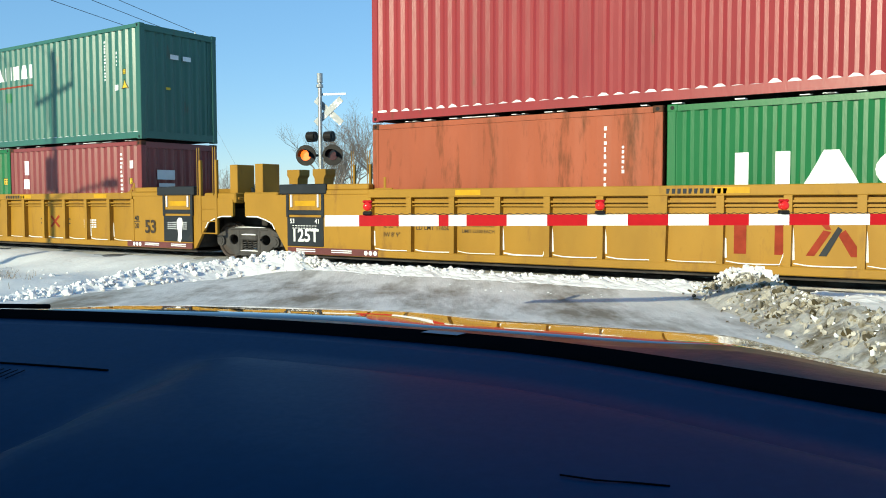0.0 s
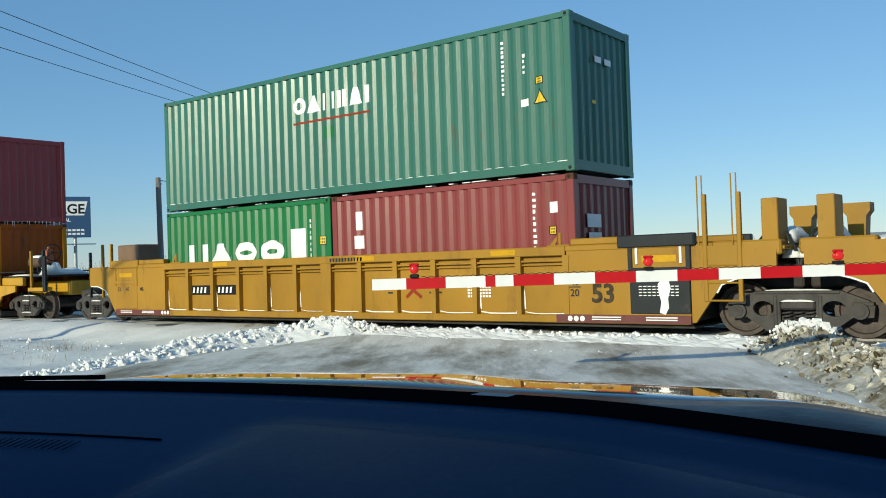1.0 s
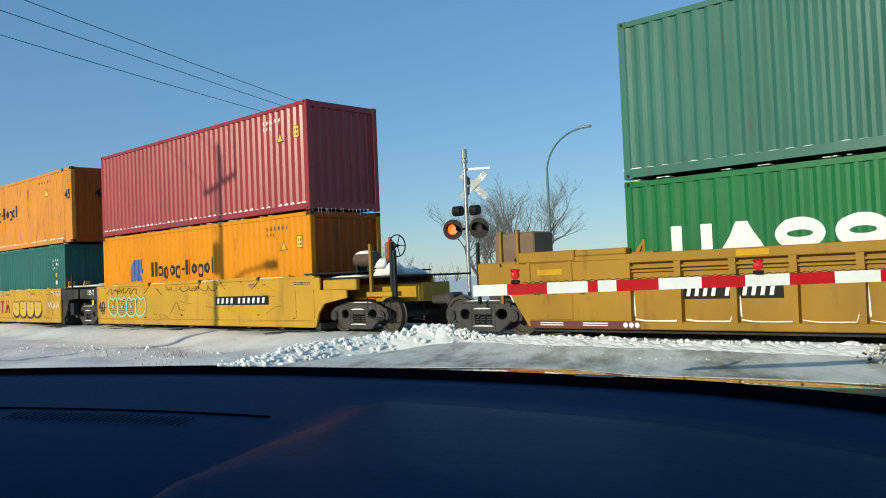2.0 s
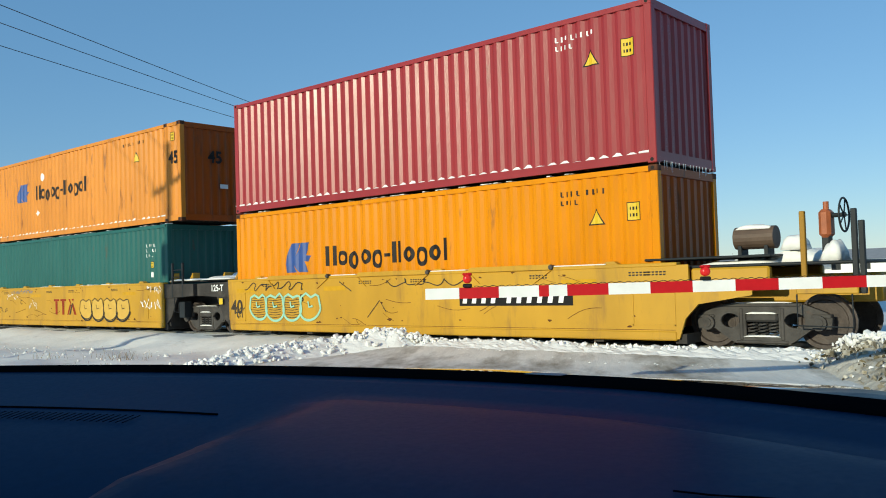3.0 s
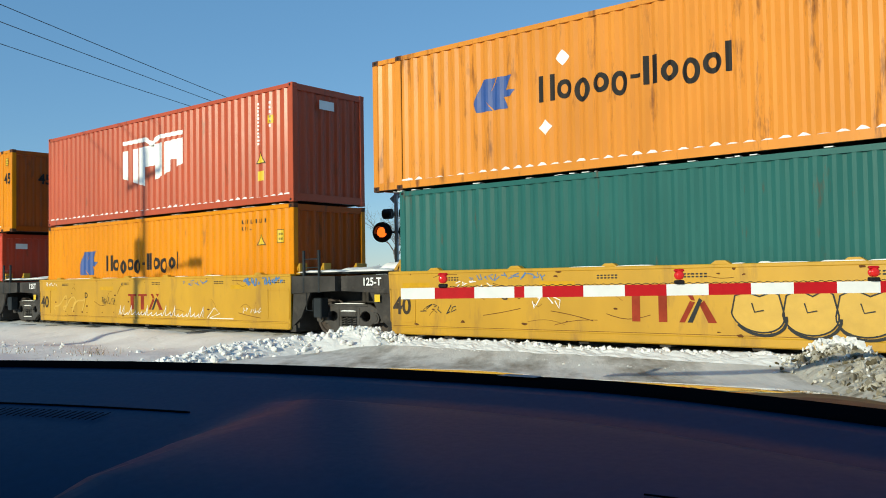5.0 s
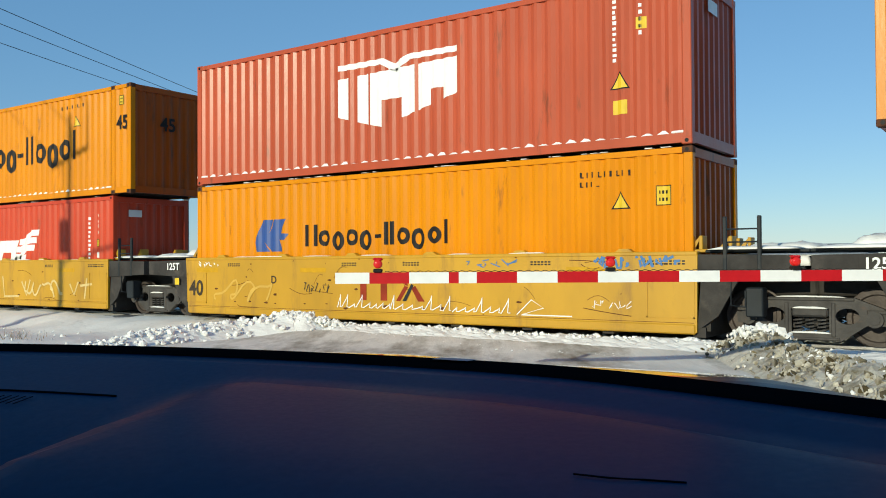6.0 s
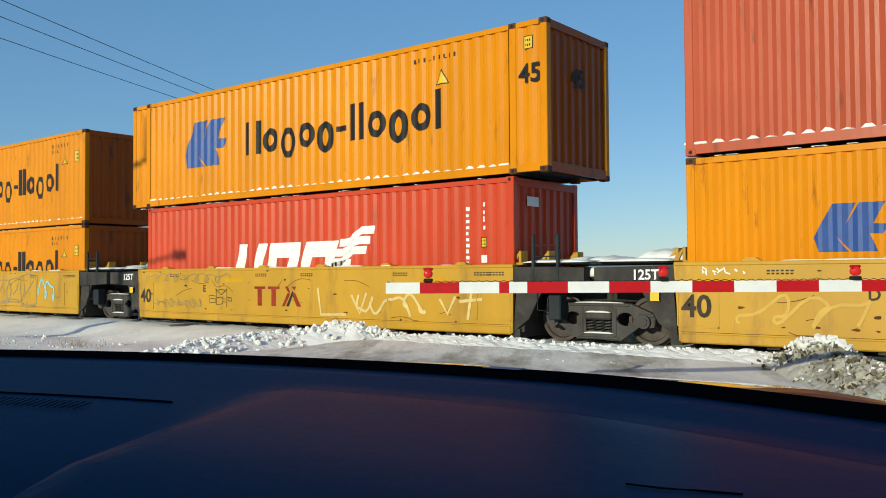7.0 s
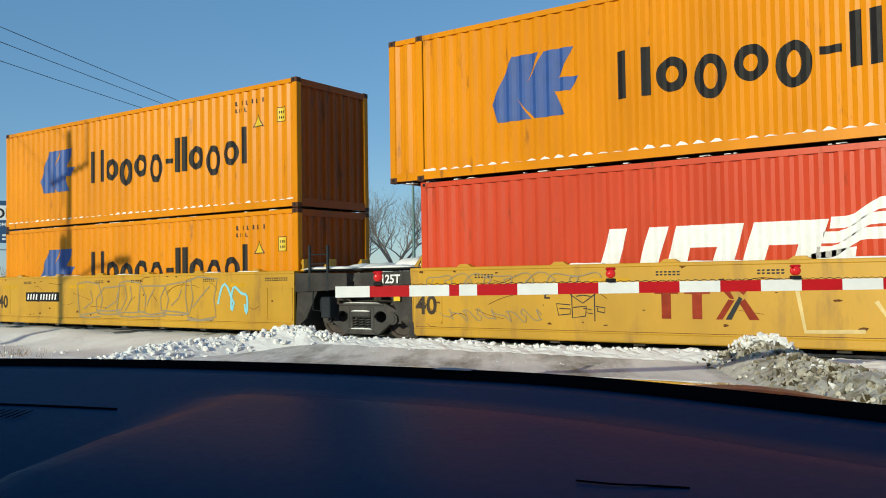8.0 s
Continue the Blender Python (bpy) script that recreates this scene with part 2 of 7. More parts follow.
def cyl(bm, p, q, r, n=12, r2=None):
    p, q = Vector(p), Vector(q)
    d = q - p
    turn = d.to_track_quat("Z", "Y").to_matrix()
    r2 = r if r2 is None else r2
    rings = []
    for c, rr in ((p, r), (q, r2)):
        rings.append([bm.verts.new(c + turn @ Vector((rr * math.cos(2 * math.pi * i / n), rr * math.sin(2 * math.pi * i / n), 0))) for i in range(n)])
    for i in range(n):
        j = (i + 1) % n
        bm.faces.new((rings[0][i], rings[0][j], rings[1][j], rings[1][i]))
    bm.faces.new(rings[0][::-1])
    bm.faces.new(rings[1])


def tube(bm, pts, r, n=6):
    """One continuous round bar along the points."""
    P = [Vector(p) for p in pts]
    rings = []
    for i, p in enumerate(P):
        d = P[min(i + 1, len(P) - 1)] - P[max(i - 1, 0)]
        if d.length < 1e-7:
            d = Vector((0, 0, 1))
        turn = d.to_track_quat("Z", "Y").to_matrix()
        rings.append([bm.verts.new(p + turn @ Vector((r * math.cos(2 * math.pi * k / n), r * math.sin(2 * math.pi * k / n), 0))) for k in range(n)])
    for a, b in zip(rings, rings[1:]):
        # start the next ring at its vertex nearest to the last ring's first
        s = min(range(n), key=lambda k: (b[k].co - a[0].co).length)
        for k in range(n):
            bm.faces.new((a[k], a[(k + 1) % n], b[(k + 1 + s) % n], b[(k + s) % n]))
        b[:] = b[s:] + b[:s]
    bm.faces.new(rings[0][::-1])
    bm.faces.new(rings[-1])


def ribbon(bm, pts, w, y, closed=False):
    """A flat painted stroke in the x-z plane at depth y."""
    P = [Vector((x, 0, z)) for x, z in pts]
    n = len(P)
    left, right = [], []
    for i in range(n):
        a = P[(i - 1) % n] if closed or i else P[0]
        b = P[(i + 1) % n] if closed or i < n - 1 else P[-1]
        d = (b - a).normalized() if (b - a).length > 1e-6 else Vector((1, 0, 0))
        s = Vector((-d.z, 0, d.x)) * w / 2
        left.append(bm.verts.new((P[i].x + s.x, y - 0.0001 * i, P[i].z + s.z)))
        right.append(bm.verts.new((P[i].x - s.x, y - 0.0001 * i, P[i].z - s.z)))
    for i in range(n if closed else n - 1):
        j = (i + 1) % n
        bm.faces.new((left[i], right[i], right[j], left[j]))


def poly(bm, pts, y):
    bm.faces.new([bm.verts.new((x, y, z)) for x, z in pts])


def part(name, bm, material, parent=None, label="", smooth=False):
    """Link a bmesh as one mesh object under a thing or a part."""
    bmesh.ops.recalc_face_normals(bm, faces=bm.faces[:])
    me = bpy.data.meshes.new(name)
    bm.to_mesh(me)
    bm.free()
    me.materials.append(material)
    if smooth:
        for p in me.polygons:
            p.use_smooth = True
    ob = new(name, me)
    ob.parent = parent
    if name.startswith("snow_"):
        tagged(ob, kind="stuff")
    if label:
        tagged(ob, label)
    return ob


def pieces(name, bm, material, parent, label="", smooth=False):
    """Link every loose piece of a bmesh as a part of its own."""
    seen = set()
    for start in bm.verts[:]:
        if start in seen:
            continue
        island, todo = [], [start]
        seen.add(start)
        while todo:
            v = todo.pop()
            island.append(v)
            for e in v.link_edges:
                w = e.other_vert(v)
                if w not in seen:
                    seen.add(w)
                    todo.append(w)
        one = bmesh.new()
        twin = {v: one.verts.new(v.co) for v in island}
        for f in {f for v in island for f in v.link_faces}:
            one.faces.new([twin[v] for v in f.verts])
        part(name, one, material, parent, label, smooth)
    bm.free()


def thing(name, x, y, z, label, category, group="", kind="", rz=0):
    ob = new(name)
    ob.empty_display_size = 0.3
    ob.matrix_basis = pose(x, y, z, 0, 0, rz)
    return tagged(ob, label, category, group, kind)


def text_bmesh(body, height, x, z, y, align="CENTER", end=None):
    """Painted characters facing -y (or facing +x at x=end), their foot at z."""
    cu = bpy.data.curves.new("lettering", "FONT")
    cu.body, cu.size, cu.align_x, cu.resolution_u, cu.offset = body, height / 0.72, align, 3, height * (0.035 if height > 0.15 else 0.015)
    ob = bpy.data.objects.new("lettering", cu)
    me = bpy.data.meshes.new_from_object(ob)
    bm = bmesh.new()
    bm.from_mesh(me)
    for v in bm.verts:
        a, b = v.co.x, v.co.y
        v.co = (x + a, y, z + b) if end is None else (end, x + a, z + b)
    bpy.data.objects.remove(ob)
    bpy.data.curves.remove(cu)
    bpy.data.meshes.remove(me)
    return bm


PITCH, DEPTH = 0.278, 0.036
CORR = ((0.0, 0.0), (0.062, 0.0), (0.139, 1.0), (0.201, 1.0), (0.278, 0.0))


def corr_breaks(x0, x1, pitch=PITCH):
    n = max(1, round((x1 - x0) / pitch))
    p = (x1 - x0) / n
    out = [(x0 + p * (i + c[0] / PITCH), DEPTH * c[1] * (1.0 if pitch < 0.5 else 0.2)) for i in range(n) for c in CORR[:-1]]
    out.append((x1, 0.0))
    return out


def drape(bm, breaks, y):
    """Lay flat shapes on a corrugated wall whose ridges lie at y."""
    xs = [v.co.x for v in bm.verts]
    lo, hi = min(xs), max(xs)
    for x, _ in breaks:
        if lo < x < hi:
            bmesh.ops.bisect_plane(bm, geom=bm.verts[:] + bm.edges[:] + bm.faces[:], plane_co=(x, 0, 0), plane_no=(1, 0, 0), dist=1e-5)
    bx, bd = [b[0] for b in breaks], [b[1] for b in breaks]
    for v in bm.verts:
        v.co.y = y - 0.004 + float(np.interp(v.co.x, bx, bd))
    return bm

# ---------------------------------------------------------------- ground
TRACK_Y = 14.85
RAIL_Z = 0.12
MOVERS = []                                # things that run with the train: (thing, x at the start)
ROAD = (0.825, 0.566)                      # unit vector across the road, to the right


def smooth(a, b, x):
    t = min(1.0, max(0.0, (x - a) / (b - a)))
    return t * t * (3 - 2 * t)


def ground_z(x, y):
    u = x * ROAD[0] + y * ROAD[1]
    left = smooth(-11.9, -14.6, x) if y < 14 else 0.0
    z = -0.19 * left * (1 - smooth(11.6, 13.2, y)) * smooth(-30, -5, y)
    z += 0.10 * smooth(11.0, 12.8, y) * (1 - smooth(17.0, 19.5, y))
    z -= 0.12 * smooth(5.0, 8.0, u) * (1 - smooth(10, 13, y))
    off = max(left, smooth(4.6, 5.6, u))
    z += off * 0.12 * (noise.noise(Vector((x * 0.55, y * 0.55, 0))) + 0.5 * noise.noise(Vector((x * 1.9, y * 1.9, 4))))
    z += (0.012 + 0.02 * off) * noise.noise(Vector((x * 2.3, y * 2.3, 9)))
    return z


def spaced(far_lo, lo, hi, far_hi, step):
    out, s, v = [], step, lo
    while v > far_lo:
        s *= 1.6
        v -= s
        out.append(v)
    out = out[::-1] + list(np.arange(lo, hi, step))
    s, v = step, hi
    while v < far_hi:
        out.append(v)
        s *= 1.6
        v += s
    return out


def build_ground():
    xs, ys = spaced(-3500, -46, 10, 3500, 0.3), spaced(-3500, -8, 20, 3500, 0.3)
    verts = [(x, y, ground_z(x, y) if abs(x) < 80 and abs(y) < 60 else 0.0) for y in ys for x in xs]
    n = len(xs)
    faces = [(j * n + i, j * n + i + 1, (j + 1) * n + i + 1, (j + 1) * n + i) for j in range(len(ys) - 1) for i in range(n - 1)]
    me = bpy.data.meshes.new("ground")
    me.from_pydata(verts, [], faces)
    me.polygons.foreach_set("use_smooth", [True] * len(faces))
    me.materials.append(M["snow"])
    tagged(new("ground", me), "snow-covered ground with a shallow ditch beside the track", "ground", kind="structure")


def build_road():
    """The road crosses the track askew; it lies on the ground sheet."""
    us, vs = np.arange(-6.4, 5.01, 0.3), np.arange(-24, 40, 0.4)
    turn = math.atan2(ROAD[1], ROAD[0])
    me = bpy.data.meshes.new("road")
    verts = []
    for v in vs:
        for u in us:
            x, y = u * math.cos(turn) - v * math.sin(turn), u * math.sin(turn) + v * math.cos(turn)
            edge = smooth(-6.4, -5.6, u) * (1 - smooth(4.2, 5.0, u))
            verts.append((u, v, ground_z(x, y) - 0.03 + 0.05 * edge + 0.006 * noise.noise(Vector((u * 3, v * 0.8, 2)))))
    n = len(us)
    faces = [(j * n + i, j * n + i + 1, (j + 1) * n + i + 1, (j + 1) * n + i) for j in range(len(vs) - 1) for i in range(n - 1)]
    me.from_pydata(verts, [], faces)
    me.polygons.foreach_set("use_smooth", [True] * len(faces))
    me.materials.append(M["road"])
    ob = tagged(new("road", me), "road with packed snow and bare grey asphalt streaks", "road", kind="structure")
    ob.matrix_basis = pose(0, 0, 0, 0, 0, math.degrees(turn))


def build_track():
    bed = thing("railway_track", 0, TRACK_Y, 0, "railway track with steel rails on a dark slushy bed", "track", kind="structure")
    bm = bmesh.new()
    prism_pts = [(-1.55, 0.0), (-1.35, 0.075), (1.35, 0.075), (1.55, 0.0)]
    for x0 in range(-150, 70, 10):
        a = [bm.verts.new((x0, y, z)) for y, z in prism_pts]
        b = [bm.verts.new((x0 + 10, y, z)) for y, z in prism_pts]
        for i in range(3):
            bm.faces.new((a[i], b[i], b[i + 1], a[i + 1]))
    part("ballast_bed", bm, M["ballast"], bed)
    for s in (-1, 1):
        bm = bmesh.new()
        for y0, y1, z0, z1 in ((-0.036, 0.036, 0.085, 0.121), (-0.009, 0.009, 0.0, 0.086), (-0.07, 0.07, -0.02, 0.0)):
            box(bm, -150, 70, s * 0.7535 + y0, s * 0.7535 + y1, z0, z1)
        part("rail", bm, M["tread"], bed)


def chunk(bm, p, r, flat=1.0):
    """An irregular lump."""
    res = bmesh.ops.create_icosphere(bm, subdivisions=1, radius=r)
    turn = Euler([random.uniform(0, 6.3) for _ in range(3)]).to_matrix()
    sx = [random.uniform(0.6, 1.3) for _ in range(3)]
    for v in res["verts"]:
        q = v.co * random.uniform(0.72, 1.2)
        q = turn @ Vector((q.x * sx[0], q.y * sx[1], q.z * sx[2] * flat))
        v.co = q + p


def ridge(name, path, half, label, material, seed, lump=0.08):
    """A windrow along path rows (x, y, crest height), with a lumpy, uneven surface."""
    dense = []
    for (a, b) in zip(path, path[1:]):
        k = max(2, int((Vector(b[:2]) - Vector(a[:2])).length / 0.10))
        dense += [tuple(a[i] + (b[i] - a[i]) * j / k for i in range(3)) for j in range(k)]
    dense.append(path[-1])
    m, verts, faces = 27, [], []
    for i, (x, y, h) in enumerate(dense):
        a, b = dense[max(0, i - 1)], dense[min(len(dense) - 1, i + 1)]
        d = Vector((b[0] - a[0], b[1] - a[1])).normalized()
        nx, ny = d.y, -d.x
        end = min(1, i / 6, (len(dense) - 1 - i) / 6)
        for j in range(m):
            s = -1 + 2 * j / (m - 1)
            px, py = x + nx * s * half, y + ny * s * half
            prof = (1 - abs(s) ** 1.4) ** 1.2
            nz = noise.noise(Vector((px * 2.2, py * 2.2, seed))) + 0.8 * noise.noise(Vector((px * 6.5, py * 6.5, seed + 3))) + 0.5 * noise.noise(Vector((px * 15, py * 15, seed + 5)))
            verts.append((px, py, ground_z(px, py) - 0.05 + (h + 0.05) * prof * end + lump * nz * (0.15 + prof) * end))
    for i in range(len(dense) - 1):
        for j in range(m - 1):
            faces.append((i * m + j, i * m + j + 1, (i + 1) * m + j + 1, (i + 1) * m + j))
    me = bpy.data.meshes.new(name)
    me.from_pydata(verts, [], faces)
    me.materials.append(material)
    return tagged(new(name, me), label, "snow bank", kind="stuff")


LEFT_BERM = [(-13.5, 6.6, 0.03), (-13.5, 8.0, 0.10), (-13.45, 9.2, 0.20), (-13.4, 10.4, 0.30), (-13.05, 11.6, 0.36), (-12.45, 12.5, 0.36), (-11.6, 12.85, 0.12)]
RIGHT_BANK = [(-3.5, 12.75, 0.24), (-3.1, 12.1, 0.32), (-2.3, 11.0, 0.30), (-1.75, 10.0, 0.34), (-1.05, 8.9, 0.36), (-0.35, 7.7, 0.38), (0.5, 6.2, 0.36), (1.6, 4.4, 0.3)]
TRACK_RIDGE = [(-12.2, 12.95, 0.10), (-11, 12.92, 0.11), (-9.2, 12.9, 0.13), (-7.6, 12.85, 0.09), (-6.2, 12.85, 0.10), (-4.6, 12.8, 0.12), (-3.2, 12.8, 0.10), (-1, 12.9, 0.06), (4, 12.95, 0.06)]


def along(path, t):
    k = t * (len(path) - 1)
    i = min(len(path) - 2, int(k))
    f = k - i
    return [path[i][c] + (path[i + 1][c] - path[i][c]) * f for c in range(3)]


def scatter(name, path, half, count, sizes, label, material, seed, flat=1.0, skew=1.0):
    random.seed(seed)
    bm = bmesh.new()
    for _ in range(count):
        x, y, h = along(path, random.random() ** skew)
        s = max(-1.25, min(1.25, random.gauss(0, 0.42)))
        r = random.uniform(*sizes) * random.choice((0.6, 0.8, 1, 1, 1.3))
        px, py = x + s * half, y + random.uniform(-0.15, 0.15) * (1 if half < 2 else 8)
        chunk(bm, Vector((px, py, ground_z(px, py) + h * (1 - abs(s) ** 1.4) ** 1.2 * 0.95 + r * 0.2 if abs(s) < 1 else ground_z(px, py) + r * 0.3)), r, flat)
    me = bpy.data.meshes.new(name)
    bm.to_mesh(me)
    bm.free()
    me.materials.append(material)
    return tagged(new(name, me), label, "snow chunks", kind="stuff")


def build_banks():
    ridge("snow_berm", LEFT_BERM, 0.62, "lumpy white snow berm along the road edge", M["clean_snow"], 1, 0.05)
    ridge("snow_bank", RIGHT_BANK, 0.85, "dirty ploughed snow bank with frozen mud", M["dirty_snow"], 11, 0.07)
    ridge("snow_windrow", TRACK_RIDGE, 0.75, "low ridge of loose snow beside the rails", M["clean_snow"], 21, 0.05)
    scatter("snow_chunks", TRACK_RIDGE, 0.5, 500, (0.012, 0.045), "loose snow lumps along the low ridge", M["clean_snow"], 24)
    scatter("snow_chunks", LEFT_BERM, 0.6, 900, (0.02, 0.062), "loose white snow lumps on the berm", M["clean_snow"], 4)
    scatter("snow_chunks", RIGHT_BANK, 0.95, 260, (0.01, 0.04), "loose snow lumps on the dirty bank", M["clean_snow"], 5, 0.6)
    scatter("ice_slabs", RIGHT_BANK, 0.8, 1100, (0.022, 0.066), "tilted grey slabs of frozen mud and ice", M["slab"], 6, 0.32)
    scatter("ice_slabs", RIGHT_BANK, 0.95, 2200, (0.012, 0.045), "small tilted slabs of frozen mud and ice", M["slab"], 16, 0.35)
    scatter("ice_slabs", [(-3.75, 12.6, 0.3), (-3.35, 12.5, 0.42), (-2.9, 12.2, 0.34)], 0.35, 110, (0.03, 0.085), "pale snow slabs heaped at the end of the bank", M["clean_snow"], 8, 0.5)
    scatter("snow_chunks", [(-10.5, 12.4, 0.0), (-7.0, 11.6, 0.0), (-3.6, 11.8, 0.0)], 0.9, 480, (0.006, 0.022), "small snow lumps scattered on the road", M["clean_snow"], 7)
    scatter("snow_chunks", [(-27, 9.5, 0.0), (-21, 10.5, 0.0), (-15.5, 10.0, 0.0)], 3.0, 150, (0.012, 0.05), "small lumps of snow strewn beside the track", M["snow"], 17, 0.7)
    # dry stalks beside the ditch
    random.seed(12)
    bm = bmesh.new()
    for cx, cy, n in ((-17.5, 9.6, 26), (-19.3, 10.2, 22), (-20.6, 9.3, 20), (-16.6, 8.6, 12)):
        for _ in range(n):
            x, y = cx + random.gauss(0, 0.35), cy + random.gauss(0, 0.25)
            z = ground_z(x, y)
            cyl(bm, (x, y, z - 0.02), (x + random.gauss(0, 0.05), y + random.gauss(0, 0.05), z + random.uniform(0.06, 0.2)), 0.005, 4, 0.002)
    tagged(part("dry_grass", bm, M["dry_grass"]), "sparse dry grass stalks poking through the snow", "grass", kind="stuff")


# ---------------------------------------------------------------- the train


def corrugated(x0, x1, z0, z1, y, flip=1, pitch=PITCH):
    bm = bmesh.new()
    pts = corr_breaks(x0, x1, pitch)
    lo = [bm.verts.new((x, y + flip * d, z0)) for x, d in pts]
    hi = [bm.verts.new((x, y + flip * d, z1)) for x, d in pts]
    for i in range(len(pts) - 1):
        bm.faces.new((lo[i], lo[i + 1], hi[i + 1], hi[i]))
    return bm, pts


W = 1.219


def container(label, paint, length, height, x_right, z, decals=(), snow=1.0, group="shipping containers", end_marks=(), pitch=PITCH):
    """A steel box of corrugated walls between corner posts and rails. x runs along the track from its middle."""
    half = length / 2
    root = thing("shipping_container", x_right - half, TRACK_Y, z, label, "shipping container", group)
    m = M[paint]
    # orange boxes get ends with the shade painted in; others keep their side paint
    door = M["orange_end_shade"] if paint.startswith("orange") else m
    casting = M["casting"] if paint.startswith("orange") or paint in ("brown", "tex") else m
    post = 0.10
    over = 0.762 if length > 13 else 0.0
    bm, breaks = corrugated(-half + over + post, half - over - post, 0.17, height - 0.10, -W + 0.012, 1, pitch)
    if over:
        for s in (-1, 1):
            a, b = sorted((s * (half - post), s * (half - over + 0.06)))
            b2, br2 = corrugated(a, b, 0.17, height - 0.10, -W + 0.012)
            tmp = bpy.data.meshes.new("tmp")
            b2.to_mesh(tmp)
            bm.from_mesh(tmp)
            bpy.data.meshes.remove(tmp)
            b2.free()
    part("side_wall", bm, m, root)
    bm, _ = corrugated(-half + post, half - post, 0.17, height - 0.10, W - 0.012, -1)
    part("side_wall", bm, m, root)
    for s in (-1, 1):
        bm, _ = corrugated(-W + 0.12, W - 0.12, 0.2, height - 0.16, 0)
        for v in bm.verts:
            v.co = (s * (half - 0.03 - v.co.y), v.co.x, v.co.z)
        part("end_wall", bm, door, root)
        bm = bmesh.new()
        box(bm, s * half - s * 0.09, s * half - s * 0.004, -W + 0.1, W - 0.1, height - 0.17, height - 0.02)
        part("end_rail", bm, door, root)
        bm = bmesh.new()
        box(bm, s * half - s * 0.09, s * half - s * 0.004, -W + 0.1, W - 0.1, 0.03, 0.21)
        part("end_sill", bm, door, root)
    bm = bmesh.new()
    box(bm, -half + 0.06, half - 0.06, -W + 0.05, W - 0.05, height - 0.06, height - 0.02)
    part("roof", bm, m, root)
    bm = bmesh.new()
    box(bm, -half + 0.06, half - 0.06, -W + 0.06, W - 0.06, 0.10, 0.16)
    part("floor", bm, M["grime"], root)
    bm = bmesh.new()
    k = int(length / 0.6)
    for i in range(k):
        x = -half + 0.3 + i * (length - 0.6) / (k - 1)
        box(bm, x - 0.025, x + 0.025, -W + 0.06, W - 0.06, 0.03, 0.11)
    tagged(part("underframe", bm, M["grime"], root), kind="stuff")
    for s in (-1, 1):
        y0, y1 = (-W, -W + 0.07) if s < 0 else (W - 0.07, W)
        bm = bmesh.new()
        box(bm, -half + 0.1, half - 0.1, y0, y1, height - 0.11, height - 0.015)
        part("top_rail", bm, m, root)
        bm = bmesh.new()
        box(bm, -half + 0.1, half - 0.1, y0, y1, 0.03, 0.185)
        part("bottom_rail", bm, m, root)
    cols = [-half, half] + ([-half + over, half - over] if over else [])
    for x in cols:
        for s in (-1, 1):
            outer = abs(abs(x) - half) < 1e-6
            x0, x1 = (x, x + 0.15) if x < 0 else (x - 0.15, x)
            if not outer:
                x0, x1 = x - 0.08, x + 0.08
            y0, y1 = (-W - 0.004, -W + 0.15) if s < 0 else (W - 0.15, W + 0.004)
            bm = bmesh.new()
            soft_box(bm, x0, x1, y0, y1, 0.10, height - 0.10, 0.012)
            part("corner_post", bm, m, root)
            for z0 in (0.0, height - 0.118):
                bm = bmesh.new()
                xa, xb = (x0 - 0.004, x0 + 0.178) if x < 0 else (x1 - 0.178, x1 + 0.004)
                soft_box(bm, xa, xb, y0 - 0.004 if s < 0 else y1 - 0.162, y0 + 0.162 if s < 0 else y1 + 0.004, z0, z0 + 0.118, 0.014)
                c = part("corner_casting", bm, casting, root)
                if s < 0:
                    bm = bmesh.new()
                    cyl(bm, ((xa + xb) / 2, y0 - 0.003, z0 + 0.06), ((xa + xb) / 2, y0 - 0.0075, z0 + 0.06), 0.034, 10)
                    part("slot", bm, M["black"], c)
    if snow:
        random.seed(int(abs(x_right) * 10))
        bm = bmesh.new()
        prev = None
        for i in range(len(breaks) - 4):
            x, d = breaks[i]
            x2 = breaks[i + 3][0]
            if d == 0 and breaks[i + 1][1] > 0:                     # a recess begins here
                h = random.uniform(0.03, 0.075) * snow
                if random.random() < 0.12:
                    h *= 0.4
                wide = random.uniform(0.025, 0.045)
                a = [(x + 0.002, -W + 0.005, 0.186), ((x + x2) / 2 - wide, -W + 0.004, 0.186), ((x + x2) / 2 + wide, -W + 0.004, 0.186), (x2 - 0.002, -W + 0.005, 0.186)]
                t = [((x + x2) / 2 - wide, -W + 0.043, 0.186 + h), ((x + x2) / 2 + wide, -W + 0.043, 0.186 + h * random.uniform(0.6, 1))]
                v = [bm.verts.new(p) for p in a] + [bm.verts.new(p) for p in t]
                bm.faces.new((v[0], v[1], v[4]))
                bm.faces.new((v[1], v[2], v[5], v[4]))
                bm.faces.new((v[2], v[3], v[5]))
        for s in (-1, 1):                                          # small drifts at the posts
            x = s * (half - over - 0.16)
            soft_box(bm, x - 0.2, x + 0.2 if s < 0 else x + 0.06, -W + 0.002, -W + 0.05, 0.18, 0.186 + 0.045 * snow, 0.018)
        part("snow_ledge", bm, M["clean_snow"], root, "white snow caught on the bottom rail")
        bm = bmesh.new()
        for i in range(30):
            x = random.uniform(-half + 0.2, half - 0.5)
            soft_box(bm, x, x + random.uniform(0.03, 0.2), -W - 0.004, -W + 0.16, -0.033, -0.033 + random.uniform(0.008, 0.02), 0.003)
        tagged(part("snow_crust", bm, M["clean_snow"], root, "broken snow crust under the bottom rail"), kind="stuff")
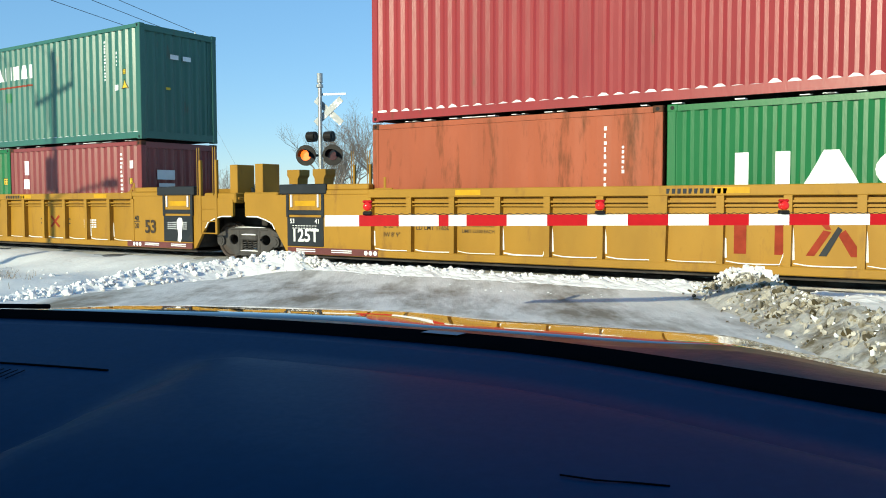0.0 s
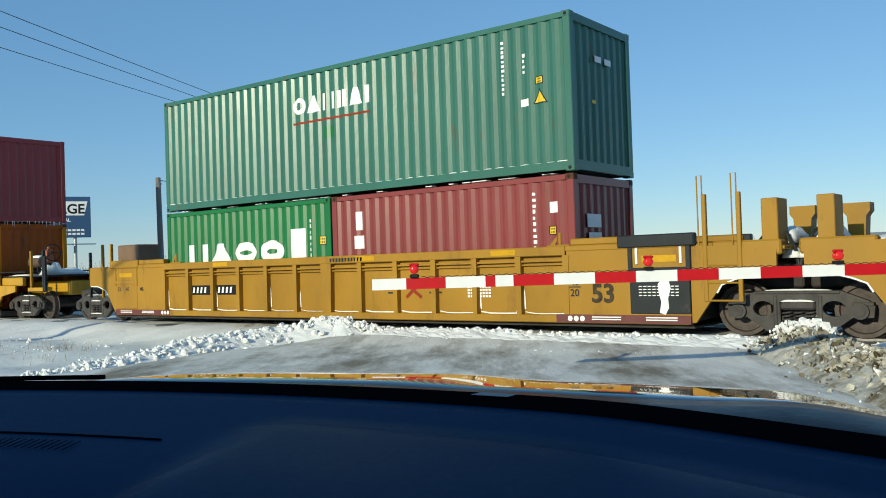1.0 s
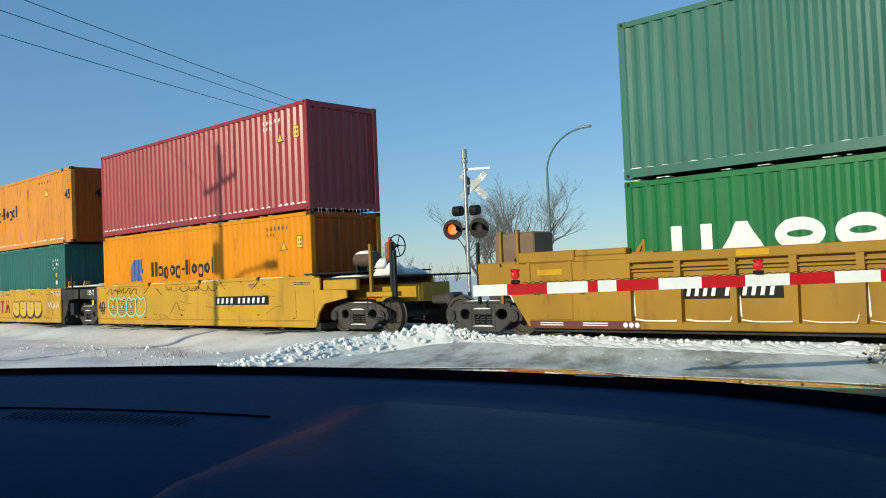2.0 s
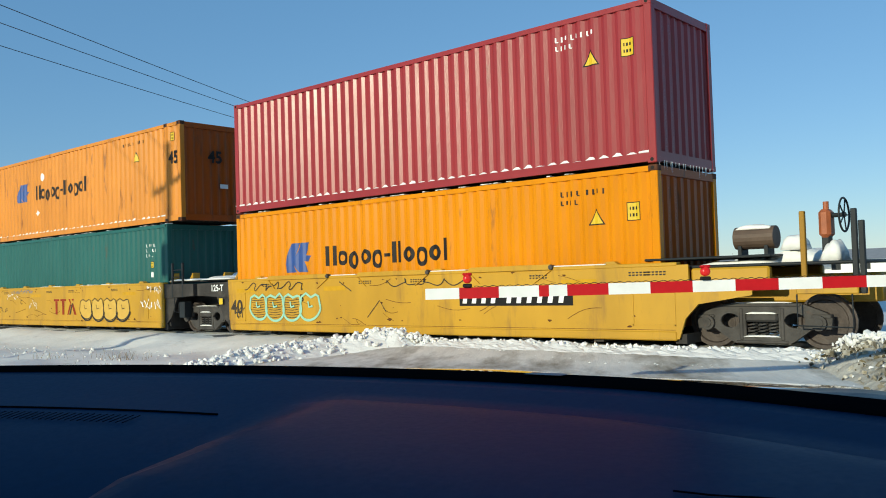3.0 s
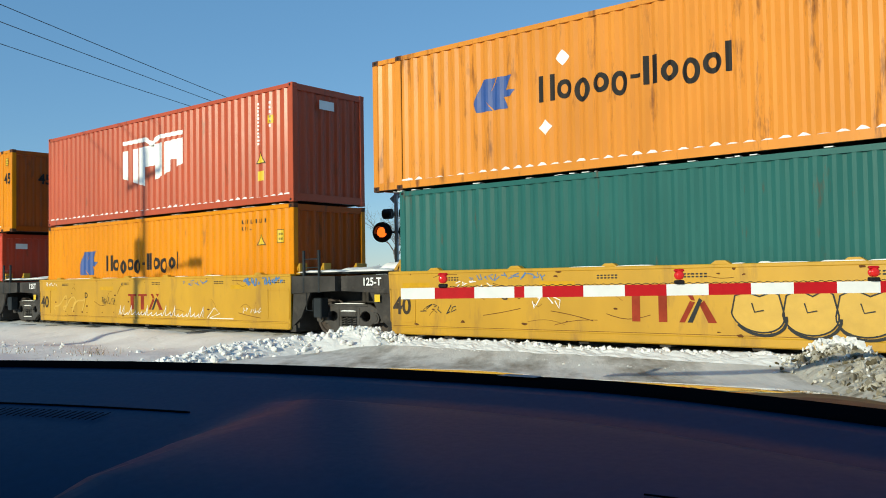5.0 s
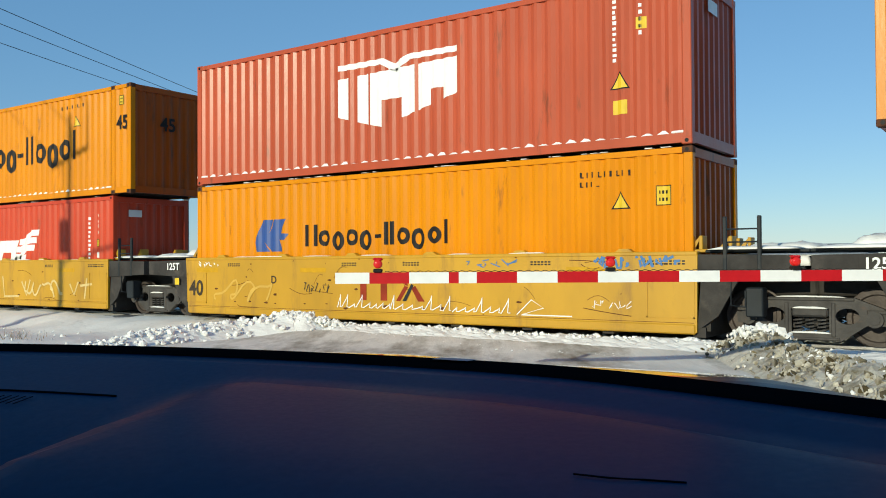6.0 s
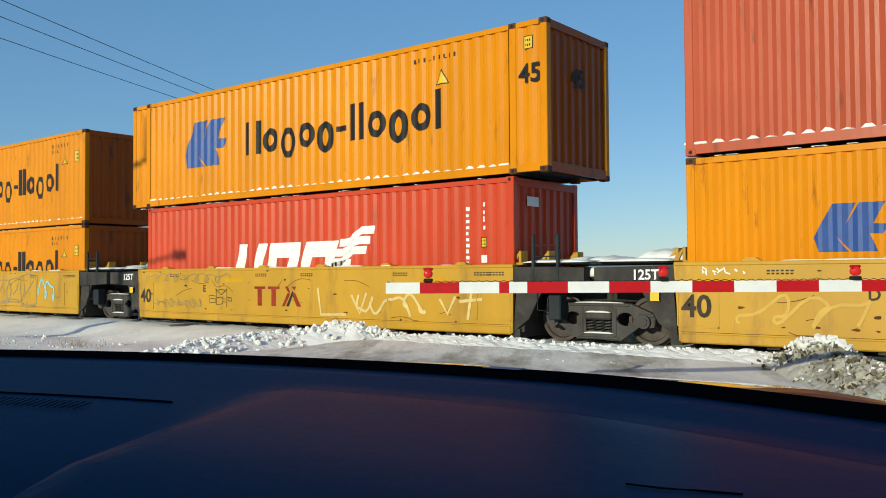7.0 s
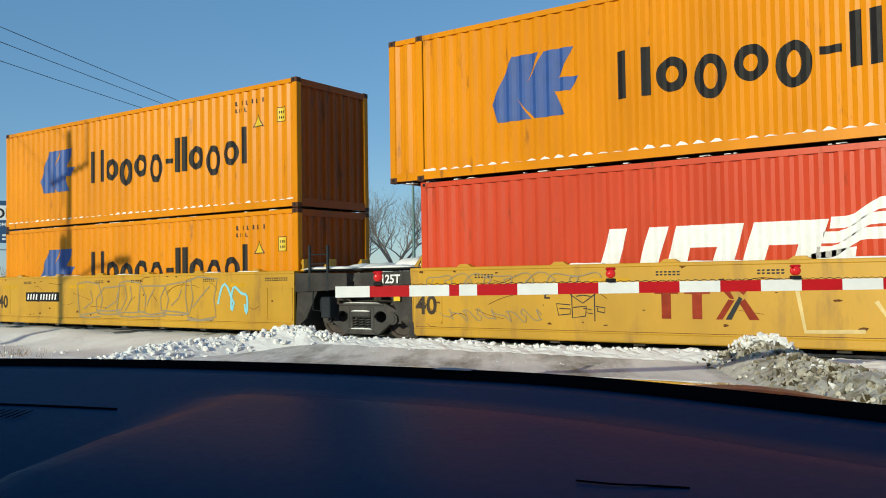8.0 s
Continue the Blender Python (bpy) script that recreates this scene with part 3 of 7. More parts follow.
    for kind, mname, name, args in decals:
        bm = kind(*args)
        if name == "warning_triangle":
            x, z0, size = args
            part("triangle_border", drape(triangle(x, z0 - 0.022, size + 0.07), breaks, -W + 0.0135), M["black"], root)
        if name == "yellow_plate" and len(args[0]) == 1:
            x0, x1, z0, z1 = args[0][0]
            w, h = x1 - x0, z1 - z0
            rim = 0.014
            tiny = bars([(x0 + w * a, x0 + w * b, z0 + h * k, z0 + h * (k + 0.17)) for k in (0.22, 0.58) for a, b in ((0.2, 0.27), (0.36, 0.5), (0.6, 0.74))]
                        + [(x0, x1, z0, z0 + rim), (x0, x1, z1 - rim, z1), (x0, x0 + rim, z0 + rim, z1 - rim), (x1 - rim, x1, z0 + rim, z1 - rim)])
            tagged(part("stencil", drape(tiny, breaks, -W + 0.0095), M["black"], root), kind="stuff")
        if name in ("brand_mark", "emblem", "white_placard", "yellow_plate", "white_plate"):
            outlines = [[tuple(v.co) for v in f.verts] for f in bm.faces]
            bm.free()
            for pts in outlines:
                one = bmesh.new()
                one.faces.new([one.verts.new(p) for p in pts])
                part(name, drape(one, breaks, -W + 0.012), M[mname], root)
        elif name == "lettering":
            pieces(name, drape(bm, breaks, -W + 0.012), M[mname], root)
        else:
            ob = part(name, drape(bm, breaks, -W + 0.012), M[mname], root)
            if name == "stencil":
                tagged(ob, kind="stuff")
    for body, h, y, zz, mname in end_marks:
        if body:
            bm = text_bmesh(body, h, y, zz, 0, "CENTER", half + 0.002)
        else:
            bm = bmesh.new()
            vs = [bm.verts.new((half + 0.002, y + a, zz + b)) for a, b in ((0, 0), (h, 0), (h, h * 0.45), (0, h * 0.45))]
            bm.faces.new(vs)
        part("end_mark", bm, M[mname], root)
    MOVERS.append((root, x_right - half))
    return root


# painted shapes: each returns a flat bmesh in the x-z plane
def bars(rows):
    bm = bmesh.new()
    for x0, x1, z0, z1 in rows:
        poly(bm, ((x0, z0), (x1, z0), (x1, z1), (x0, z1)), 0)
    return bm


def shapes(polys):
    bm = bmesh.new()
    for pts in polys:
        poly(bm, pts, 0)
    return bm


def ring(cx, cz, rx, rz, t):
    """Four plain arcs that close to an oval ring."""
    out = []
    for k in range(4):
        a = np.linspace(k * math.pi / 2, (k + 1) * math.pi / 2, 7)
        out.append([(cx + rx * math.cos(x), cz + rz * math.sin(x)) for x in a] + [(cx + (rx - t) * math.cos(x), cz + (rz - t) * math.sin(x)) for x in a[::-1]])
    return out


def word_bars(x0, x1, z0, xh, asc, desc, code):
    """A brand word as plain shapes, not lettered: H two tall bars, I one, o a low oval ring, q the same set lower, O a tall ring, V a wedge, - a dash."""
    width = {"H": 0.95, "I": 0.27, "o": 0.86, "q": 0.86, "O": 1.0, "V": 1.0, "-": 0.5}
    gap = 0.17
    total = sum(width[c] for c in code) + gap * (len(code) - 1)
    k = (x1 - x0) / total
    x, out = x0, []
    for c in code:
        w, s = width[c] * k, 0.25 * k
        rect = lambda a, b, lo, hi: [(a, lo), (b, lo), (b, hi), (a, hi)]
        if c == "-":
            out.append(rect(x, x + w, z0 + xh * 0.42, z0 + xh * 0.42 + s * 0.8))
        elif c == "I":
            out.append(rect(x, x + w, z0, z0 + asc))
        elif c == "H":
            out += [rect(x, x + s, z0, z0 + asc), rect(x + w - s, x + w, z0, z0 + asc)]
        elif c == "V":
            out.append([(x, z0), (x + w, z0), (x + w * 0.62, z0 + asc), (x + w * 0.38, z0 + asc)])
        elif c == "O":
            out += ring(x + w / 2, z0 + asc / 2, w / 2, asc / 2, s)
        else:
            out += ring(x + w / 2, z0 + xh / 2 - (desc * 0.5 if c == "q" else 0), w / 2, xh / 2 + (desc * 0.3 if c == "q" else 0), s)
        x += w + gap * k
    return shapes(out)


def chevron_emblem(x0, x1, z0, z1):
    """A blue emblem of two arrow-like plates that point to the left."""
    w, h = x1 - x0, z1 - z0
    P = lambda a, b: (x0 + a * w, z0 + b * h)
    return shapes([
        [P(0.0, 0.30), P(0.25, 1.0), P(0.56, 1.0), P(0.42, 0.56), P(0.29, 0.35), P(0.46, 0.0), P(0.075, 0.0)],
        [P(0.42, 0.56), P(0.61, 1.0), P(0.94, 1.0), P(0.78, 0.565), P(1.0, 0.545), P(0.90, 0.35), P(0.73, 0.365), P(0.84, 0.0), P(0.50, 0.0), P(0.29, 0.35)],
    ])


def triangle(x, z, s):
    return shapes([[(x - s / 2, z), (x + s / 2, z), (x, z + s * 0.9)]])


def code_column(x, z0, z1, w, n, seed):
    """A column of small marks that cannot be read, as plain bars."""
    rnd = random.Random(seed)
    rows, step = [], (z1 - z0) / n
    for i in range(n):
        rows.append((x, x + w * rnd.uniform(0.45, 0.7), z0 + i * step, z0 + i * step + step * rnd.uniform(0.45, 0.72)))
    return bars(rows)


def code_row(x0, x1, z0, h, n, seed):
    rnd = random.Random(seed)
    step = (x1 - x0) / n
    return bars([(x0 + i * step, x0 + i * step + step * rnd.uniform(0.16, 0.36), z0 + h * rnd.choice((0, 0, 0.2)), z0 + h) for i in range(n) if rnd.random() > 0.08]
                + [(x0 + i * step + step * 0.1, x0 + i * step + step * 0.55, z0, z0 + h * 0.2) for i in range(0, n, 3)])


def flag_bars(x0, x1, z0, h, lean=0.3):
    """Leaning white blocks and a waving striped flag."""
    w = (x1 - x0)
    out = []
    slab = lambda a, b, lo, hi: out.append([(x0 + a * w + lean * h * lo, z0 + h * lo), (x0 + b * w + lean * h * lo, z0 + h * lo), (x0 + b * w + lean * h * hi, z0 + h * hi), (x0 + a * w + lean * h * hi, z0 + h * hi)])
    for a, b in ((0.0, 0.07), (0.15, 0.22), (0.25, 0.32), (0.41, 0.48), (0.51, 0.58), (0.67, 0.74)):
        slab(a, b, 0.0, 1.0)
    for a, b in ((0.32, 0.41), (0.58, 0.67)):                                   # blocks between the tall pairs
        slab(a, b, 0.42, 1.0)
    for k in range(4):                                                          # stripes that swing up to the right
        lo, a, b = 1.05 - 0.35 * (k + 1) + 0.07, 0.765 - 0.015 * k, 0.985 - 0.02 * k
        if k == 3:
            lo, b = -0.10, 0.85
        us = np.linspace(0, 1, 11)
        wave = lambda u: lo + (0.42 * smooth(0.2, 0.65, u) if k < 3 else 0.15 * u)
        at = lambda u, v: (x0 + (a + (b - a) * u) * w + lean * h * v * 0.5, z0 + h * v)
        out.append([at(u, wave(u)) for u in us] + [at(u, wave(u) + 0.28) for u in us[::-1]])
    return shapes(out)


def crest(x0, x1, z0, z1):
    """White blocks under a notched bar, cut slanting at the foot."""
    w, h = x1 - x0, z1 - z0
    P = lambda a, b: (x0 + a * w, z0 + b * h)
    foot = lambda a: 0.20 - 0.55 * a if a < 0.38 else -0.01 + 0.55 * (a - 0.38)
    out = [[P(0, 0.92), P(0, 1.0), P(0.40, 1.0), P(0.5, 0.90), P(0.6, 1.0), P(1, 1.0), P(1, 0.92), P(0.62, 0.92), P(0.5, 0.78), P(0.38, 0.92)]]
    top = lambda a: 0.80 + 0.06 * a
    for a, b in ((0.0, 0.095), (0.175, 0.275), (0.29, 0.388), (0.56, 0.665), (0.69, 0.79), (0.89, 1.0)):
        out.append([P(a, foot(a) + 0.05), P(b, foot(b) + 0.05), P(b, top(b)), P(a, top(a))])
    for a, b, lo in ((0.388, 0.56, 0.42), (0.79, 0.89, 0.48)):                 # blocks between the tall pairs
        out.append([P(a, lo), P(b, lo), P(b, top(b)), P(a, top(a))])
    return shapes(out)


def local(xc):
    return lambda x: x - xc


def small_marks(half, height, mname, seed, triangles=True):
    """The usual markings near the right end of a side: number bars, yellow plate, warning triangle."""
    out = [(code_row, mname, "stencil", (half - 2.0, half - 1.0, height - 0.42, 0.10, 9, seed)),
           (code_row, mname, "stencil", (half - 2.0, half - 1.6, height - 0.58, 0.09, 4, seed + 1)),
           (bars, "yellow_mark", "yellow_plate", ([(half - 0.62, half - 0.36, height - 0.95, height - 0.62)],))]
    if triangles:
        out.append((triangle, "yellow_mark", "warning_triangle", (half - 1.25, height - 0.96, 0.27)))
    return out


def build_containers():
    f20, f40, f45, hc, st = 6.058, 12.192, 13.716, 2.896, 2.591
    # unit with the crimson box on top
    container("crimson forty-foot container on top of two short ones", "red", f40, hc, 1.04, 3.04)
    container("rust-streaked brown twenty-foot container in the well", "brown", f20, st, -5.09, 0.41,
              [(code_column, "white", "stencil", (2.0, 0.9, 2.35, 0.07, 12, 1)), (code_column, "white", "stencil", (2.32, 1.5, 2.0, 0.07, 6, 2))], snow=False, pitch=0.52)
    container("bright green twenty-foot container with white shipping marks", "bright_green", f20, st, 1.04, 0.41,
              [(word_bars, "white", "brand_mark", (-1.95, 1.9, 1.18, 0.6, 0.6, 0, "HVOO"))], snow=False)
    # the dark green box over two short ones
    c = local(-24.686)
    container("dark green forty-foot container with white and red marks", "green", f40, hc, -18.59, 3.04, snow=0.35, decals=[(word_bars, "white", "brand_mark", (c(-25.85), c(-23.5), 1.92, 0.36, 0.38, 0, "OVHIIVI")),
               (bars, "logo_red", "red_line", ([(c(-25.85), c(-23.5), 1.70, 1.745)],)),
               (shapes, "bright_green", "green_square", ([[(c(-24.9), 1.30), (c(-24.55), 1.30), (c(-24.55), 1.56), (c(-24.9), 1.56)]],)),
               (code_column, "white", "stencil", (4.6, 1.55, 2.6, 0.1, 12, 3)),
               (code_column, "white", "stencil", (5.05, 1.9, 2.3, 0.1, 4, 4)),
               (bars, "white", "white_plate", ([(5.0, 5.18, 1.28, 1.42)],)),
               (triangle, "yellow_mark", "warning_triangle", (5.42, 1.32, 0.24)),
               (bars, "yellow_mark", "yellow_plate", ([(5.32, 5.5, 1.66, 1.80)],))],
              end_marks=(("", 0.26, -0.3, 2.1, "white"), ("", 0.26, 0.1, 2.1, "white"), ("", 0.14, -0.45, 1.3, "yellow_mark")))
    c = local(-21.65)
    container("dull red twenty-foot container with white marks", "tex", f20, st, -18.62, 0.41,
              [(bars, "white", "brand_mark", ([(c(-23.97), c(-23.80), 1.82, 2.22), (c(-24.03), c(-23.74), 1.42, 1.70)],)),
               (code_column, "white", "stencil", (2.15, 0.9, 2.35, 0.09, 13, 5)), (bars, "white", "white_plate", ([(2.5, 2.68, 1.9, 2.1)],)),
               (bars, "yellow_mark", "yellow_plate", ([(2.48, 2.64, 1.5, 1.66)],))], snow=False,
              end_marks=(("", 0.55, -0.75, 1.62, "white"), ("", 0.5, -0.7, 1.3, "white")))
    c = local(-27.75)
    container("bright green twenty-foot container beside a red one", "bright_green", f20, st, -24.73, 0.41,
              [(word_bars, "white", "brand_mark", (c(-29.9), c(-26.3), 1.2, 0.52, 0.52, 0, "HVOO")),
               (bars, "white", "white_plate", ([(c(-26.06), c(-25.55), 1.25, 1.95)],)),
               (code_column, "white", "stencil", (2.35, 0.9, 2.2, 0.09, 10, 7)), (bars, "yellow_mark", "yellow_plate", ([(2.66, 2.84, 1.55, 1.75)],))], snow=False)
    # maroon over orange
    c = local(-46.343)
    box_top = container("maroon forty-foot container stacked on an orange one", "maroon", f40, hc, -40.247, 3.31,
                        small_marks(6.096, hc, "white", 11))
    rnd = random.Random(88)
    for i in range(18):
        bm = bmesh.new()
        yi, long = -1.1 + 2.2 * i / 17 + rnd.uniform(-0.05, 0.05), rnd.uniform(0.05, 0.2)
        cyl(bm, (6.09, yi, 0.05), (6.09, yi, 0.03 - long), 0.012, 6, 0.002)
        part("icicle", bm, M["clean_snow"], box_top, "thin icicle under the end sill")
    container("bright orange forty-foot container in a yellow well car", "orange", f40, hc, -40.247, 0.385,
              [(chevron_emblem, "logo_blue", "emblem", (c(-50.48), c(-49.46), 1.30, 2.02)),
               (word_bars, "black", "brand_mark", (c(-48.93), c(-45.12), 1.42, 0.34, 0.47, 0.13, "Hoqoq-IIoqoI"))]
              + small_marks(6.096, hc, "black", 12), snow=False)
    # worn orange 45 over teal
    c = local(-61.917)
    container("worn orange forty-five-foot container overhanging a teal one", "orange_worn", f45, hc, -55.059, 3.31,
              [(chevron_emblem, "logo_blue", "emblem", (c(-66.0), c(-65.0), 1.38, 2.02)),
               (word_bars, "black", "brand_mark", (c(-64.45), c(-60.75), 1.38, 0.36, 0.5, 0.14, "Hoqoq-IIoqoI")),
               (triangle, "yellow_mark", "warning_triangle", (4.4, 1.98, 0.28)),
               (code_row, "black", "stencil", (3.6, 4.9, 2.5, 0.09, 9, 13)),
               (shapes, "white", "white_placard", ([[(-2.0, 2.0), (-1.85, 2.15), (-2.0, 2.3), (-2.15, 2.15)], [(-2.4, 0.75), (-2.25, 0.9), (-2.4, 1.05), (-2.55, 0.9)]],)),
               (text_bmesh, "black", "lettering", ("45", 0.36, 6.48, 1.7, 0)),
               (bars, "yellow_mark", "yellow_plate", ([(6.35, 6.55, 2.35, 2.6)],))],
              end_marks=(("45", 0.36, -0.05, 1.75, "black"), ("", 0.28, 0.1, 1.0, "white")))
    container("teal forty-foot container under an orange one", "teal", f40, hc, -55.821, 0.385,
              [(code_row, "white", "stencil", (4.9, 5.4, 2.25, 0.09, 4, 14)), (code_row, "white", "stencil", (4.9, 5.45, 2.1, 0.09, 5, 15)),
               (code_row, "white", "stencil", (4.9, 5.3, 1.95, 0.09, 4, 16)), (bars, "yellow_mark", "yellow_plate", ([(5.12, 5.28, 1.62, 1.82)],)),
               (bars, "white", "white_plate", ([(5.12, 5.26, 1.35, 1.5)],))], snow=False)
    # red-brown over orange
    c = local(-77.548)
    container("red-brown forty-foot container with a large white crest", "redbrown", f40, hc, -71.452, 3.31,
              [(crest, "white", "emblem", (c(-79.08), c(-76.03), 0.82, 2.29)),
               (code_column, "white", "stencil", (4.72, 1.5, 2.6, 0.1, 12, 17)), (code_column, "white", "stencil", (5.2, 1.9, 2.6, 0.1, 6, 18)),
               (triangle, "yellow_mark", "warning_triangle", (4.85, 1.05, 0.28)), (bars, "yellow_mark", "yellow_plate", ([(4.72, 4.98, 0.6, 0.84), (5.15, 5.33, 2.0, 2.2)],))],
              end_marks=(("", 0.5, -0.35, 2.35, "white"),))
    container("bright orange forty-foot container under a red-brown one", "orange", f40, hc, -71.452, 0.385,
              [(chevron_emblem, "logo_blue", "emblem", (c(-81.66), c(-80.6), 1.30, 2.02)),
               (word_bars, "black", "brand_mark", (c(-80.08), c(-76.27), 1.40, 0.34, 0.47, 0.13, "Hoqoq-IIoqoI"))]
              + small_marks(6.096, hc, "black", 19), snow=False)
    # orange 45 over light red
    c = local(-93.162)
    container("bright orange forty-five-foot container with large black marks", "orange", f45, hc, -86.304, 3.28,
              [(chevron_emblem, "logo_blue", "emblem", (c(-97.59), c(-95.79), 0.95, 2.14)),
               (word_bars, "black", "brand_mark", (c(-95.07), c(-88.83), 1.08, 0.58, 0.82, 0.24, "Hoqoq-IIoqoI")),
               (triangle, "yellow_mark", "warning_triangle", (4.35, 2.0, 0.28)), (code_row, "black", "stencil", (3.6, 4.8, 2.5, 0.09, 9, 20)),
               (text_bmesh, "black", "lettering", ("45", 0.36, 6.48, 1.72, 0)), (bars, "yellow_mark", "yellow_plate", ([(6.35, 6.55, 2.35, 2.6)],))],
              end_marks=(("45", 0.36, -0.05, 1.75, "black"),))
    container("light red forty-foot container with white leaning marks", "hmm_red", f40, hc, -87.066, 0.355,
              [(flag_bars, "white", "brand_mark", (c(-95.46) - 0.0, c(-90.75), 1.18, 0.62)),
               (code_column, "white", "stencil", (4.95, 1.2, 2.4, 0.1, 10, 21)), (code_column, "white", "stencil", (5.35, 1.9, 2.5, 0.1, 4, 22)),
               (bars, "yellow_mark", "yellow_plate", ([(5.3, 5.46, 1.55, 1.75)],)), (bars, "white", "white_plate", ([(5.3, 5.46, 1.25, 1.4)],))], snow=False,
              end_marks=(("", 0.42, -0.75, 2.35, "white"),))
    # two orange boxes
    c = local(-108.731)
    for z, h, snow, e0, e1 in ((2.975, hc, 0.8, 0.98, 2.16), (0.37, st, False, 0.85, 1.95)):
        container("orange forty-foot container with large black marks", "orange", f40, h, -102.635, z,
                  [(chevron_emblem, "logo_blue", "emblem", (c(-112.98), c(-111.25), e0, e1)),
                   (word_bars, "black", "brand_mark", (c(-110.46), c(-104.29), e0 + 0.13, 0.58, 0.86, 0.24, "Hoqoq-IIoqoI"))]
                  + small_marks(6.096, h, "black", 23), snow=snow)


def wheel_mesh():
    bm = bmesh.new()
    n = 28
    prof = [(0.0, -0.06), (0.10, -0.075), (0.12, -0.02), (0.34, -0.03), (0.36, -0.065), (0.42, -0.065), (0.425, 0.05), (0.455, 0.06), (0.455, 0.085), (0.36, 0.085), (0.34, 0.02), (0.0, 0.03)]
    rings = []
    for r, y in prof:
        rings.append([bm.verts.new((r * math.cos(2 * math.pi * i / n), y, r * math.sin(2 * math.pi * i / n))) for i in range(n)] if r else [bm.verts.new((0, y, 0))])
    for a, b in zip(rings, rings[1:]):
        for i in range(n):
            j = (i + 1) % n
            A = [a[0]] if len(a) == 1 else [a[i], a[j]]
            B = [b[0]] if len(b) == 1 else [b[j], b[i]]
            bm.faces.new(A + B)
    return bm


WHEELS = []
WHEEL_R = 0.425


def bogie(x, label="cast-iron railway bogie with snow on its springs"):
    """A two-axle truck: side frames with window openings, coil springs, axles and wheels."""
    root = thing("railway_bogie", x, TRACK_Y, RAIL_Z, label, "bogie", "bogies under the train")
    for s in (-1, 1):
        y0, y1 = sorted((s * 0.98, s * 1.10))
        # one casting with a spring opening and two rounded windows
        half = [(0.42, 0.09), (0.50, 0.13), (0.78, 0.33), (1.06, 0.33), (1.08, 0.50), (1.0, 0.58), (0.62, 0.73)]
        outline = half + [(-x, z) for x, z in half[::-1]]
        oval = lambda cx: [(cx + 0.155 * math.cos(t) * (1.15 if cx * math.cos(t) < 0 else 1), 0.46 + 0.12 * math.sin(t)) for t in np.linspace(0, 2 * math.pi, 15)[:-1]]
        bm = plate(outline, [[(-0.27, 0.19), (0.27, 0.19), (0.27, 0.57), (-0.27, 0.57)], oval(0.53), oval(-0.53)], y0, y1)
        for q in (-1, 1):                                          # raised rims of the pedestals
            c0, c1 = sorted((q * 0.78, q * 1.07))
            soft_box(bm, c0, c1, y0 - 0.015, y1 + 0.015, 0.50, 0.56, 0.012)
            a0, a1 = sorted((q * 0.30, q * 0.36))
            soft_box(bm, a0, a1, y0 - 0.018, y1 + 0.018, 0.15, 0.66, 0.012)
        soft_box(bm, -0.62, 0.62, y0 - 0.02, y1 + 0.02, 0.685, 0.735, 0.012)
        soft_box(bm, -0.42, 0.42, y0 - 0.02, y1 + 0.02, 0.095, 0.14, 0.012)
        part("side_frame", bm, M["iron"], root)
        for q in (-0.17, 0.0, 0.17):
            bm = bmesh.new()
            pts = [(q + 0.07 * math.cos(a * 0.9), s * 1.04 + 0.05 * math.sin(a * 0.9), 0.20 + a * 0.0075) for a in range(0, 30)]
            tube(bm, pts, 0.016, 5)
            part("spring", bm, M["iron"], root)
        bm = bmesh.new()
        soft_box(bm, -0.26, 0.26, y0 - 0.03, y1 + 0.03, 0.44, 0.57, 0.03)
        part("bolster_end", bm, M["iron"], root)
        bm = bmesh.new()
        mound(bm, -0.25, 0.25, y0 - 0.035, y1 - 0.02, 0.568, 0.60, 0.014)
        mound(bm, -0.3, 0.3, y0 - 0.02, y1 - 0.04, 0.198, 0.226, 0.012)
        mound(bm, -0.5, 0.5, y0 + 0.01, y1 - 0.02, 0.738, 0.762, 0.01)
        pieces("snow_patch", bm, M["clean_snow"], root, "snow lying on the spring nest", smooth=True)
        bm = bmesh.new()
        tube(bm, [(-0.95, s * 1.0, 0.36), (-0.6, s * 0.96, 0.30), (0.6, s * 0.96, 0.30), (0.95, s * 1.0, 0.36)], 0.022, 6)
        part("brake_beam", bm, M["iron"], root)
        for q in (-0.89, 0.89):
            bm = bmesh.new()
            cyl(bm, (q, s * 1.10, 0.425), (q, s * 1.16, 0.425), 0.12, 14)
            cyl(bm, (q, s * 1.16, 0.425), (q, s * 1.175, 0.425), 0.075, 10)
            part("bearing_cap", bm, M["iron"], root)
    bm = bmesh.new()
    soft_box(bm, -0.2, 0.2, -0.98, 0.98, 0.35, 0.66, 0.03)
    part("bolster", bm, M["iron"], root)
    for q in (-0.89, 0.89):
        bm = bmesh.new()
        cyl(bm, (0, -1.1, 0), (0, 1.1, 0), 0.085, 10)
        axle = part("wheelset", bm, M["iron"], root)
        axle.matrix_basis = pose(q, 0, WHEEL_R)
        for s in (-1, 1):
            bm = wheel_mesh()
            if s > 0:
                for v in bm.verts:
                    v.co.y *= -1
            for v in bm.verts:
                v.co.y += s * 0.78
            part("wheel", bm, M["wheel"], axle)
        WHEELS.append((axle, q))
    MOVERS.append((root, x))
    return root


SIDE = 1.45


